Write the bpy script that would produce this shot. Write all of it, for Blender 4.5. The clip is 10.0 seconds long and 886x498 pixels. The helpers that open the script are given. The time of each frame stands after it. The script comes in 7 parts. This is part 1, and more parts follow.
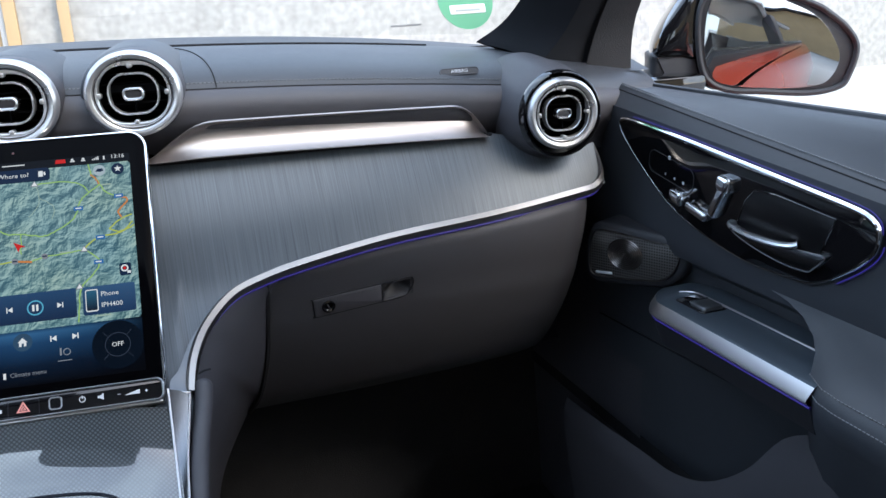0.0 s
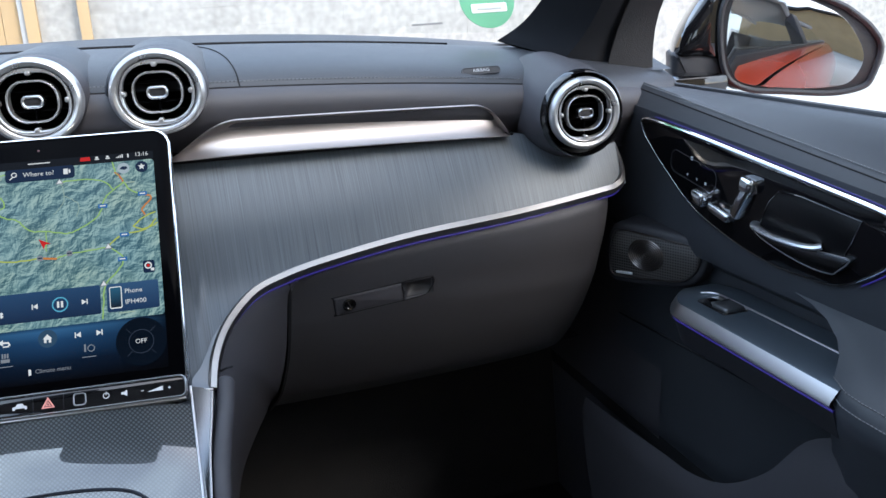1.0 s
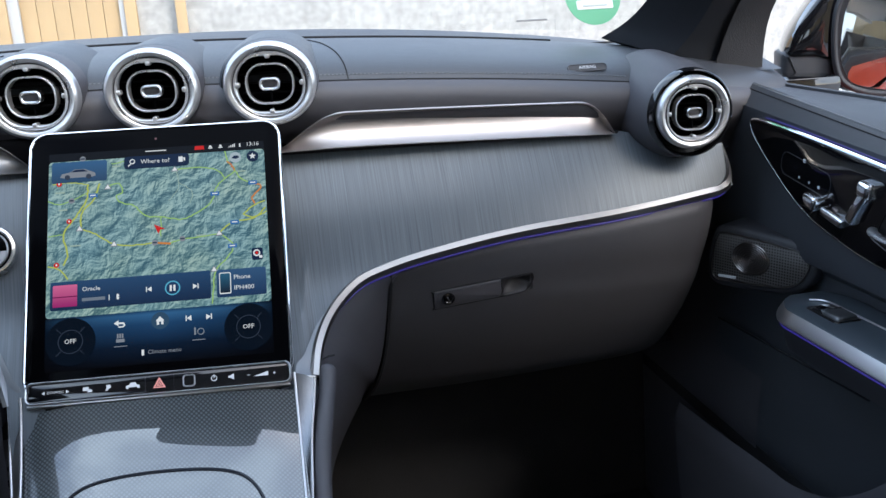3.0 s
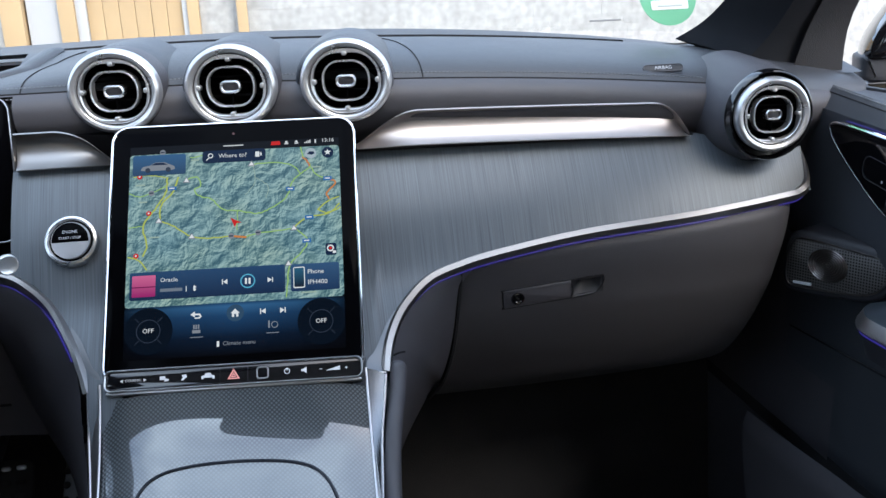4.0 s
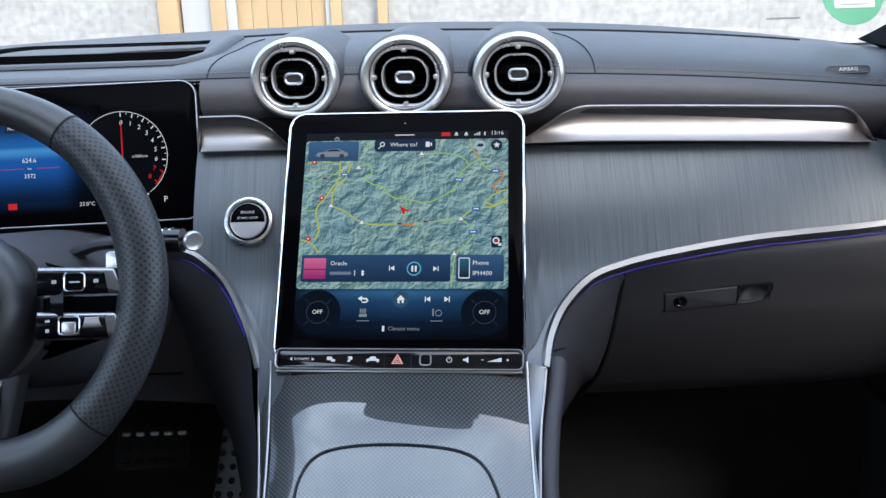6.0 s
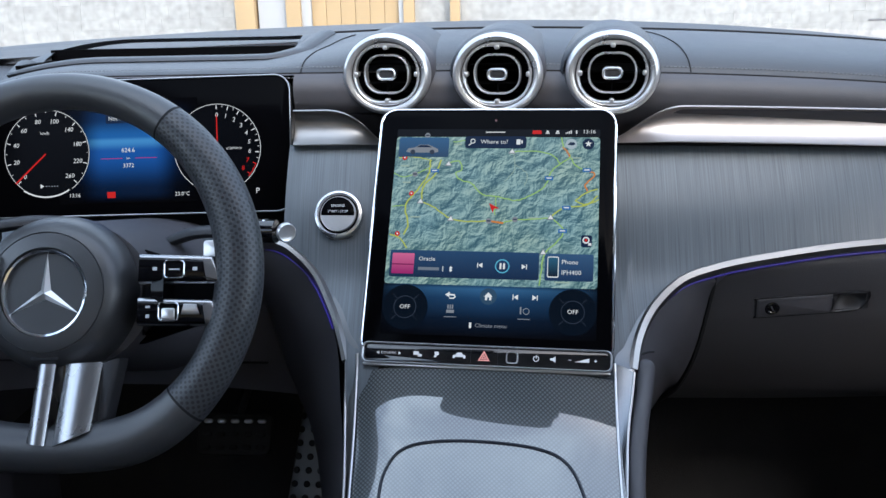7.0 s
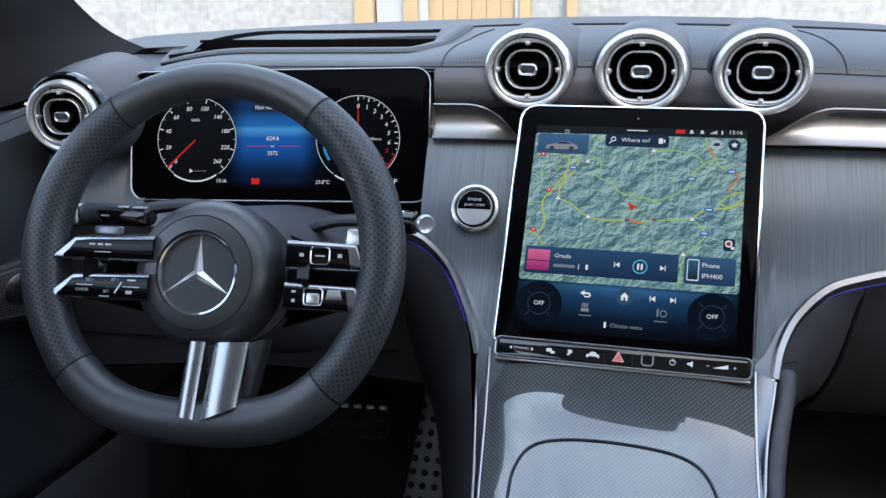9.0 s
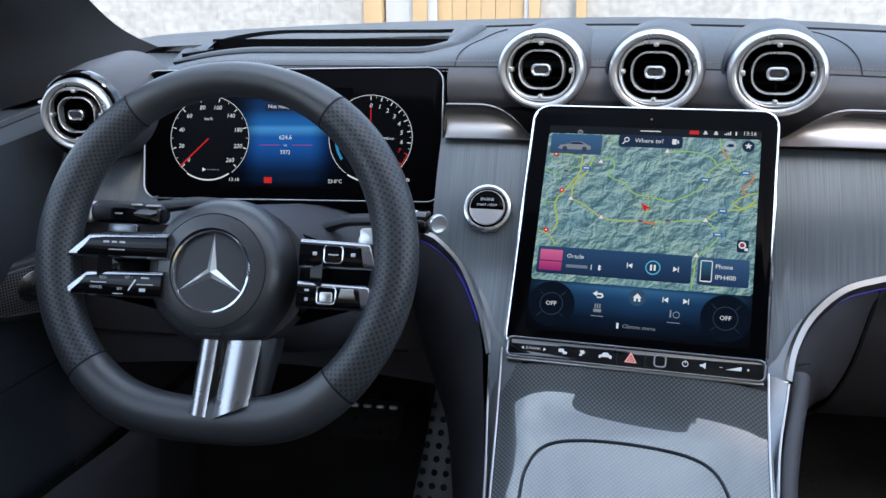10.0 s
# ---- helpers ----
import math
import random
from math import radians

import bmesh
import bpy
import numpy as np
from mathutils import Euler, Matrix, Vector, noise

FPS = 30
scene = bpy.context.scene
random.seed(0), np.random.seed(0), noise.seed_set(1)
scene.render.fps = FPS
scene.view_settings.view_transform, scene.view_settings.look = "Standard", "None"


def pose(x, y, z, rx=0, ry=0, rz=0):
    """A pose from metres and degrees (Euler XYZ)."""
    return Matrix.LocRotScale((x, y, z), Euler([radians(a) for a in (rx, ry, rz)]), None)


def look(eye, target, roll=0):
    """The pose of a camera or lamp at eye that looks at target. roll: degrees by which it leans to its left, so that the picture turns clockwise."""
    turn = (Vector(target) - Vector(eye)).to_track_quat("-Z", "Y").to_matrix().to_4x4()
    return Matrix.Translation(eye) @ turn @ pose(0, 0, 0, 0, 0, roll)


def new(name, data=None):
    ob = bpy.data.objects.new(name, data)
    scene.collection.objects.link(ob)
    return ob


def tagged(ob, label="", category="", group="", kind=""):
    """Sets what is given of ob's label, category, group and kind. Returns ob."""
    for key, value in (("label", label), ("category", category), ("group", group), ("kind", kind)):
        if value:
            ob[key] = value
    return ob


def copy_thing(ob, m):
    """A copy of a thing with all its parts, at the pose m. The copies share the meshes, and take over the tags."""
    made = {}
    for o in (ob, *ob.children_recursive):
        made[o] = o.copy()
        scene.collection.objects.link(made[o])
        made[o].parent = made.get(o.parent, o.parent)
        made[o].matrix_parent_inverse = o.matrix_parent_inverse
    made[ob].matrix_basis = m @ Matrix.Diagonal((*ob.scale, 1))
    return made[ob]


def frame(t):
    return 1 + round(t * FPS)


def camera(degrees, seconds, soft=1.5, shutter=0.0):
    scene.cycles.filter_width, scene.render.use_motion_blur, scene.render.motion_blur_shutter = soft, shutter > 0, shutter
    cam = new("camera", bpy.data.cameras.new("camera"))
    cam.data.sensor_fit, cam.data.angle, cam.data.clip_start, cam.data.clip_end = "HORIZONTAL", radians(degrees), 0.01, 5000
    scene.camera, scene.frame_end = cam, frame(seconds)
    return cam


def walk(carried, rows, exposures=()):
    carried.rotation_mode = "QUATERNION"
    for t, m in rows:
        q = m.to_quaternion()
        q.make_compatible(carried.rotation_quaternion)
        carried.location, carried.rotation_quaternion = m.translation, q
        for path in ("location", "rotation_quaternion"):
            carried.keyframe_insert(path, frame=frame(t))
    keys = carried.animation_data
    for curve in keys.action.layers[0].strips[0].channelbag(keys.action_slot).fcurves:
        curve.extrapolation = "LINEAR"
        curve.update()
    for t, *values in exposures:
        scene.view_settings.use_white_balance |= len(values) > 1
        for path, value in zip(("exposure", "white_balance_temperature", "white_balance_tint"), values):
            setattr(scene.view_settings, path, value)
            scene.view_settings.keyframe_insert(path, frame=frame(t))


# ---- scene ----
cam = camera(52.5, 10.0)
PATH = [
    (0, (0.128, -0.832, 1.242), (0.725, 0.995, 0.691), -3.4),
    (0.5, (0.127, -0.832, 1.242), (0.714, 0.999, 0.691), -3.4),
    (1, (0.122, -0.83, 1.245), (0.687, 1.006, 0.689), -3.3),
    (1.5, (0.118, -0.829, 1.243), (0.647, 1.019, 0.691), -3.2),
    (2, (0.11, -0.826, 1.243), (0.602, 1.033, 0.693), -3.1),
    (2.5, (0.106, -0.825, 1.245), (0.553, 1.044, 0.692), -3.0),
    (4, (0.077, -0.819, 1.24), (0.366, 1.085, 0.7), -2.6),
    (4.5, (0.069, -0.817, 1.24), (0.296, 1.095, 0.7), -2.4),
    (5, (0.058, -0.815, 1.243), (0.22, 1.102, 0.697), -2.2),
    (5.5, (0.047, -0.815, 1.244), (0.139, 1.106, 0.696), -2.0),
    (7, (0.009, -0.815, 1.242), (-0.11, 1.105, 0.697), -1.3),
    (7.5, (0.0, -0.816, 1.244), (-0.188, 1.097, 0.694), -1.1),
    (8, (-0.012, -0.817, 1.244), (-0.265, 1.088, 0.692), -0.9),
    (8.5, (-0.018, -0.819, 1.245), (-0.328, 1.078, 0.69), -0.8),
    (9, (-0.023, -0.82, 1.244), (-0.369, 1.07, 0.69), -0.8),
    (9.5, (-0.025, -0.82, 1.243), (-0.387, 1.067, 0.69), -0.7),
    (10, (-0.028, -0.821, 1.243), (-0.39, 1.066, 0.691), -0.6),
]
EXPO = 2.19
walk(cam, [(t, look(eye, target, roll)) for t, eye, target, roll in PATH], exposures=((0, EXPO), (10, EXPO)))

# ---- light: hazy daylight from a bright sky, weak soft sun from behind ----
world = bpy.data.worlds.new("sky")
scene.world = world
world.use_nodes = True
wn, wl = world.node_tree.nodes, world.node_tree.links
sky = wn.new("ShaderNodeTexSky")
sky.sky_type = "NISHITA"
sky.sun_disc = False
sky.sun_elevation, sky.sun_rotation = radians(42), radians(155)
sky.air_density, sky.dust_density = 1.0, 2.0
# broken bright cloud over the whole dome
wtc, wnz, wrp, wmx = wn.new("ShaderNodeTexCoord"), wn.new("ShaderNodeTexNoise"), wn.new("ShaderNodeMapRange"), wn.new("ShaderNodeMix")
wnz.inputs["Scale"].default_value, wnz.inputs["Detail"].default_value, wnz.inputs["Distortion"].default_value = 2.2, 6, 0.6
wrp.inputs[1].default_value, wrp.inputs[2].default_value, wrp.inputs[3].default_value, wrp.inputs[4].default_value = 0.46, 0.66, 0.12, 1.0
wmx.data_type = "RGBA"
wmx.inputs[7].default_value = (4.72, 5.75, 7.2, 1)
wl.new(wtc.outputs["Generated"], wnz.inputs["Vector"])
wl.new(wnz.outputs["Fac"], wrp.inputs[0])
wl.new(wrp.outputs[0], wmx.inputs[0])
wl.new(sky.outputs[0], wmx.inputs[6])
wl.new(wmx.outputs[2], wn["Background"].inputs[0])
wn["Background"].inputs[1].default_value = 0.15

sun_data = bpy.data.lights.new("sun", "SUN")
sun_data.energy, sun_data.angle, sun_data.color = 0.3, radians(12), (1.0, 0.95, 0.88)
sun = new("sun", sun_data)
sun.matrix_basis = look((3.5, -6.0, 8.0), (0, 2.0, 0))


# ---- materials ----
def mat(name, color, rough=0.5, metal=0.0, coat=0.0, spec=0.5, grain=0.0, scale=900.0, mottle=0.0, bump=0.0, emit=None, power=0.0):
    m = bpy.data.materials.new(name)
    m.use_nodes = True
    n, l = m.node_tree.nodes, m.node_tree.links
    p = n["Principled BSDF"]
    p.inputs["Base Color"].default_value = (*color, 1)
    p.inputs["Roughness"].default_value, p.inputs["Metallic"].default_value = rough, metal
    p.inputs["Coat Weight"].default_value, p.inputs["Coat Roughness"].default_value = coat, 0.03
    p.inputs["Specular IOR Level"].default_value = spec
    if emit:
        p.inputs["Emission Color"].default_value, p.inputs["Emission Strength"].default_value = (*emit, 1), power
    if grain or mottle or bump:
        tc = n.new("ShaderNodeTexCoord")
        fine = n.new("ShaderNodeTexVoronoi")
        fine.inputs["Scale"].default_value = scale
        wide = n.new("ShaderNodeTexNoise")
        wide.inputs["Scale"].default_value, wide.inputs["Detail"].default_value = scale / 60, 5
        l.new(tc.outputs["Object"], fine.inputs["Vector"])
        l.new(tc.outputs["Object"], wide.inputs["Vector"])
        mix = n.new("ShaderNodeMix")
        mix.data_type, mix.blend_type = "RGBA", "MULTIPLY"
        mix.inputs[6].default_value = (*color, 1)
        ramp = n.new("ShaderNodeMapRange")
        ramp.inputs[3].default_value, ramp.inputs[4].default_value = 1 - mottle, 1 + mottle
        l.new(wide.outputs["Fac"], ramp.inputs[0])
        l.new(ramp.outputs[0], mix.inputs[7])
        mix.inputs[0].default_value = 1.0
        l.new(mix.outputs[2], p.inputs["Base Color"])
        rr2 = n.new("ShaderNodeMapRange")
        rr2.inputs[3].default_value, rr2.inputs[4].default_value = max(rough - grain, 0.02), min(rough + grain, 1)
        l.new(wide.outputs["Fac"], rr2.inputs[0])
        l.new(rr2.outputs[0], p.inputs["Roughness"])
        if bump:
            b = n.new("ShaderNodeBump")
            b.inputs["Strength"].default_value, b.inputs["Distance"].default_value = bump, 0.0006
            l.new(fine.outputs["Distance"], b.inputs["Height"])
            l.new(b.outputs["Normal"], p.inputs["Normal"])
    return m


def glow(name, color, power=1.0):
    """A lit patch of a display: light of its own under a glossy cover."""
    return mat(name, (0.002, 0.002, 0.0025), 0.2, spec=0.03, emit=color, power=power * LIT)


LIT = 0.195
leather = mat("navy_black_leather", (0.040, 0.044, 0.052), 0.48, grain=0.06, scale=1400, mottle=0.1, bump=0.25)
lid_plastic = mat("dark_lid_plastic", (0.052, 0.051, 0.057), 0.55, grain=0.05, scale=1200, mottle=0.1, bump=0.25)
leather_low = mat("anthracite_leather", (0.062, 0.060, 0.068), 0.55, grain=0.05, scale=1200, mottle=0.1, bump=0.25)
thread = mat("grey_thread", (0.17, 0.18, 0.195), 0.8)
seam_dark = mat("seam_groove", (0.006, 0.006, 0.008), 0.9)
soft_black = mat("soft_black_plastic", (0.024, 0.024, 0.028), 0.5, grain=0.05, scale=1500, mottle=0.12, bump=0.2)
carpet = mat("black_carpet", (0.033, 0.033, 0.035), 0.95, grain=0.04, scale=700, mottle=0.3, bump=0.6, spec=0.1)
gloss_black = mat("gloss_black", (0.005, 0.005, 0.006), 0.06, coat=0.5)
display_glass = mat("coated_display_glass", (0.0015, 0.0015, 0.002), 0.12, spec=0.02)
key_gloss = mat("key_gloss", (0.003, 0.003, 0.004), 0.05, spec=0.22)
vane_black = mat("vane_black", (0.0015, 0.0015, 0.002), 0.7, spec=0.04)
chrome = mat("bright_chrome", (0.82, 0.83, 0.85), 0.09, metal=1.0, grain=0.02, scale=200, mottle=0.02)
bezel_silver = mat("bezel_silver", (0.68, 0.68, 0.69), 0.27, metal=1.0, grain=0.02, scale=400, mottle=0.02)
band_silver = mat("band_silver", (0.17, 0.175, 0.182), 0.45, metal=1.0, grain=0.03, scale=1500, mottle=0.03)
edge_silver = mat("edge_silver", (0.30, 0.29, 0.285), 0.36, metal=1.0, grain=0.03, scale=1500, mottle=0.03)
silver_paint = mat("silver_paint", (0.60, 0.60, 0.61), 0.28, metal=0.75, grain=0.03, scale=900, mottle=0.03)
rail_silver = mat("rail_silver", (0.16, 0.168, 0.18), 0.26, metal=1.0, grain=0.03, scale=1500, mottle=0.03)
satin = mat("satin_silver", (0.60, 0.585, 0.585), 0.34, metal=1.0, grain=0.03, scale=1500, mottle=0.03)
spoke_satin = mat("spoke_satin", (0.42, 0.42, 0.43), 0.27, metal=1.0, grain=0.04, scale=1200, mottle=0.04)
satin_warm = mat("warm_satin_silver", (0.50, 0.462, 0.45), 0.40, metal=1.0, grain=0.03, scale=1800, mottle=0.03)
dark_metal = mat("dark_speaker_metal", (0.22, 0.205, 0.198), 0.30, metal=1.0, grain=0.04, scale=500, mottle=0.1)
steel = mat("brushed_steel", (0.15, 0.15, 0.15), 0.5, metal=1.0, grain=0.05, scale=400, mottle=0.1)
wheel_leather = mat("wheel_leather", (0.036, 0.037, 0.041), 0.38, spec=0.8, grain=0.04, scale=1600, mottle=0.08, bump=0.12)
pillar_cloth = mat("black_pillar_cloth", (0.017, 0.018, 0.021), 0.85, spec=0.1, grain=0.04, scale=1500, mottle=0.15, bump=0.2)
badge_grey = mat("badge_grey", (0.030, 0.031, 0.034), 0.45)
rubber = mat("black_rubber", (0.012, 0.012, 0.012), 0.8)
ambient = mat("violet_light_strip", (0.02, 0.02, 0.05), 0.4, emit=(0.10, 0.07, 0.9), power=0.045)
red_paint = mat("orange_red_paint", (0.55, 0.055, 0.018), 0.22, coat=1.0, grain=0.02, scale=60, mottle=0.04)
mark = mat("pale_print", (0.55, 0.56, 0.58), 0.5)
mirror_mat = mat("mirror_silver", (0.38, 0.385, 0.39), 0.015, metal=1.0)
sticker_green = mat("green_sticker", (0.10, 0.36, 0.20), 0.6, mottle=0.05, scale=100)
sticker_white = mat("white_sticker", (0.75, 0.75, 0.74), 0.6)
# pale tone chosen so the unseen rear wall throws light forward
bounce_lining = mat("pale_bounce_lining", (0.42, 0.41, 0.40), 0.8, grain=0.04, scale=900, mottle=0.1, bump=0.2)
# lighter than a dark lining, so the unseen roof adds bounce fill
headliner = mat("grey_headliner", (0.46, 0.46, 0.46), 0.95, grain=0.03, scale=900, mottle=0.1, bump=0.2)

glass = bpy.data.materials.new("clear_glass")
glass.use_nodes = True
_n, _l = glass.node_tree.nodes, glass.node_tree.links
_n.remove(_n["Principled BSDF"])
_tr, _gl, _mx = _n.new("ShaderNodeBsdfTransparent"), _n.new("ShaderNodeBsdfGlossy"), _n.new("ShaderNodeMixShader")
_tr.inputs[0].default_value, _gl.inputs["Roughness"].default_value, _mx.inputs[0].default_value = (0.93, 0.95, 0.94, 1), 0.02, 0.05
_l.new(_tr.outputs[0], _mx.inputs[1])
_l.new(_gl.outputs[0], _mx.inputs[2])
_l.new(_mx.outputs[0], _n["Material Output"].inputs[0])


def pinstripe():
    """Dark open-pore veneer with fine upright metal lines."""
    m = mat("pinstripe_veneer", (0.075, 0.08, 0.088), 0.4)
    n, l = m.node_tree.nodes, m.node_tree.links
    p = n["Principled BSDF"]
    tc = n.new("ShaderNodeTexCoord")

    def lines(sx, sz, detail):
        mp = n.new("ShaderNodeMapping")
        mp.inputs["Scale"].default_value = (sx, 0.0, sz)
        t = n.new("ShaderNodeTexNoise")
        t.inputs["Scale"].default_value, t.inputs["Detail"].default_value = 1.0, detail
        l.new(tc.outputs["Object"], mp.inputs[0])
        l.new(mp.outputs[0], t.inputs["Vector"])
        return t
    a, b, c = lines(700, 7, 3), lines(1700, 16, 2), lines(9, 9, 2)
    add = n.new("ShaderNodeMath")
    add.operation = "ADD"
    l.new(a.outputs["Fac"], add.inputs[0])
    l.new(b.outputs["Fac"], add.inputs[1])
    ramp = n.new("ShaderNodeValToRGB")
    ramp.color_ramp.elements[0].position, ramp.color_ramp.elements[0].color = 0.34, (0.048, 0.058, 0.068, 1)
    ramp.color_ramp.elements[1].position, ramp.color_ramp.elements[1].color = 0.70, (0.140, 0.158, 0.175, 1)
    half = n.new("ShaderNodeMath")
    half.operation = "MULTIPLY"
    half.inputs[1].default_value = 0.5
    l.new(add.outputs[0], half.inputs[0])
    l.new(half.outputs[0], ramp.inputs[0])
    l.new(ramp.outputs[0], p.inputs["Base Color"])
    rr3 = n.new("ShaderNodeMapRange")
    rr3.inputs[3].default_value, rr3.inputs[4].default_value = 0.36, 0.48
    l.new(c.outputs["Fac"], rr3.inputs[0])
    l.new(rr3.outputs[0], p.inputs["Roughness"])
    me = n.new("ShaderNodeMapRange")
    me.inputs[1].default_value, me.inputs[2].default_value, me.inputs[4].default_value = 0.45, 0.6, 0.45
    l.new(half.outputs[0], me.inputs[0])
    l.new(me.outputs[0], p.inputs["Metallic"])
    bp = n.new("ShaderNodeBump")
    bp.inputs["Strength"].default_value, bp.inputs["Distance"].default_value = 0.12, 0.0004
    l.new(half.outputs[0], bp.inputs["Height"])
    l.new(bp.outputs[0], p.inputs["Normal"])
    return m


def weave():
    """Glossy woven technical-fibre sheet under lacquer."""
    m = mat("lacquered_weave", (0.05, 0.05, 0.055), 0.35, coat=1.0)
    n, l = m.node_tree.nodes, m.node_tree.links
    p = n["Principled BSDF"]
    tc = n.new("ShaderNodeTexCoord")
    mp = n.new("ShaderNodeMapping")
    mp.inputs["Rotation"].default_value = (0, 0, radians(45))
    mp.inputs["Scale"].default_value = (330, 330, 330)
    ck = n.new("ShaderNodeTexVoronoi")
    ck.voronoi_dimensions = "2D"
    ck.inputs["Randomness"].default_value, ck.inputs["Scale"].default_value = 0.0, 1.0
    l.new(tc.outputs["UV"], mp.inputs[0])
    l.new(mp.outputs[0], ck.inputs["Vector"])
    ramp = n.new("ShaderNodeValToRGB")
    ramp.color_ramp.elements[0].position, ramp.color_ramp.elements[0].color = 0.26, (0.082, 0.096, 0.100, 1)
    ramp.color_ramp.elements[1].position, ramp.color_ramp.elements[1].color = 0.46, (0.010, 0.012, 0.014, 1)
    l.new(ck.outputs["Distance"], ramp.inputs[0])
    l.new(ramp.outputs[0], p.inputs["Base Color"])
    p.inputs["Coat Roughness"].default_value, p.inputs["Coat IOR"].default_value = 0.015, 1.95
    return m


def dimpled():
    """Perforated wheel leather: small punched holes in even rows."""
    m = mat("perforated_leather", (0.034, 0.036, 0.041), 0.40)
    n, l = m.node_tree.nodes, m.node_tree.links
    p = n["Principled BSDF"]
    tc = n.new("ShaderNodeTexCoord")
    mp = n.new("ShaderNodeMapping")
    mp.inputs["Rotation"].default_value = (0, 0, radians(45))
    mp.inputs["Scale"].default_value = (215, 215, 215)
    ck = n.new("ShaderNodeTexVoronoi")
    ck.voronoi_dimensions = "2D"
    ck.inputs["Randomness"].default_value, ck.inputs["Scale"].default_value = 0.03, 1.0
    l.new(tc.outputs["UV"], mp.inputs[0])
    l.new(mp.outputs[0], ck.inputs["Vector"])
    ramp = n.new("ShaderNodeValToRGB")
    ramp.color_ramp.elements[0].position, ramp.color_ramp.elements[0].color = 0.24, (0.010, 0.011, 0.013, 1)
    ramp.color_ramp.elements[1].position, ramp.color_ramp.elements[1].color = 0.36, (0.042, 0.045, 0.051, 1)
    l.new(ck.outputs["Distance"], ramp.inputs[0])
    l.new(ramp.outputs[0], p.inputs["Base Color"])
    bp = n.new("ShaderNodeBump")
    bp.inputs["Strength"].default_value, bp.inputs["Distance"].default_value = 1.0, 0.0035
    l.new(ramp.outputs[0], bp.inputs["Height"])
    l.new(bp.outputs[0], p.inputs["Normal"])
    return m


def speaker_mesh():
    """Dark pressed metal with a fine grid of holes."""
    m = mat("perforated_metal", (0.13, 0.125, 0.125), 0.36, metal=0.55)
    n, l = m.node_tree.nodes, m.node_tree.links
    p = n["Principled BSDF"]
    tc = n.new("ShaderNodeTexCoord")
    mp = n.new("ShaderNodeMapping")
    mp.inputs["Scale"].default_value = (300, 300, 300)
    ck = n.new("ShaderNodeTexVoronoi")
    ck.voronoi_dimensions = "2D"
    ck.inputs["Randomness"].default_value, ck.inputs["Scale"].default_value = 0.0, 1.0
    l.new(tc.outputs["Object"], mp.inputs[0])
    l.new(mp.outputs[0], ck.inputs["Vector"])
    ramp = n.new("ShaderNodeValToRGB")
    ramp.color_ramp.elements[0].position, ramp.color_ramp.elements[0].color = 0.30, (0.004, 0.004, 0.004, 1)
    ramp.color_ramp.elements[1].position, ramp.color_ramp.elements[1].color = 0.36, (0.15, 0.142, 0.138, 1)
    l.new(ck.outputs["Distance"], ramp.inputs[0])
    l.new(ramp.outputs[0], p.inputs["Base Color"])
    return m


def map_picture():
    """The lit map: pale blue-green relief with darker ridges."""
    m = mat("relief_map", (0.004, 0.004, 0.005), 0.25, spec=0.1)
    n, l = m.node_tree.nodes, m.node_tree.links
    p = n["Principled BSDF"]
    tc = n.new("ShaderNodeTexCoord")
    heights = []
    for dx in (0.0, 0.0007):
        mp, hz = n.new("ShaderNodeMapping"), n.new("ShaderNodeTexNoise")
        mp.inputs["Location"].default_value = (dx, -dx * 1.3, 0)
        hz.inputs["Roughness"].default_value = 0.55
        hz.inputs["Scale"].default_value, hz.inputs["Detail"].default_value, hz.inputs["Distortion"].default_value = 62, 10, 0.35
        l.new(tc.outputs["Object"], mp.inputs[0])
        l.new(mp.outputs[0], hz.inputs["Vector"])
        heights.append(hz)
    slope, ramp, rp = n.new("ShaderNodeMath"), n.new("ShaderNodeMapRange"), n.new("ShaderNodeValToRGB")
    slope.operation = "SUBTRACT"
    l.new(heights[0].outputs["Fac"], slope.inputs[0])
    l.new(heights[1].outputs["Fac"], slope.inputs[1])
    ramp.inputs[1].default_value, ramp.inputs[2].default_value = -0.060, 0.060
    l.new(slope.outputs[0], ramp.inputs[0])
    l.new(ramp.outputs[0], rp.inputs[0])
    rp.color_ramp.elements[0].position, rp.color_ramp.elements[0].color = 0.12, (0.046, 0.125, 0.160, 1)
    rp.color_ramp.elements[1].position, rp.color_ramp.elements[1].color = 0.9, (0.34, 0.51, 0.50, 1)
    mid = rp.color_ramp.elements.new(0.5)
    mid.color = (0.160, 0.300, 0.325, 1)
    wide, tint = n.new("ShaderNodeTexNoise"), n.new("ShaderNodeValToRGB")
    wide.inputs["Scale"].default_value, wide.inputs["Detail"].default_value = 16, 2
    l.new(tc.outputs["Object"], wide.inputs["Vector"])
    l.new(wide.outputs["Fac"], tint.inputs[0])
    tint.color_ramp.elements[0].position, tint.color_ramp.elements[0].color = 0.35, (0.85, 0.92, 1.0, 1)
    tint.color_ramp.elements[1].position, tint.color_ramp.elements[1].color = 0.65, (1.1, 1.02, 0.93, 1)
    mx = n.new("ShaderNodeMix")
    mx.data_type, mx.blend_type = "RGBA", "MULTIPLY"
    mx.inputs[0].default_value = 1.0
    l.new(rp.outputs[0], mx.inputs[6])
    l.new(tint.outputs[0], mx.inputs[7])
    l.new(mx.outputs[2], p.inputs["Emission Color"])
    p.inputs["Emission Strength"].default_value = LIT
    return m


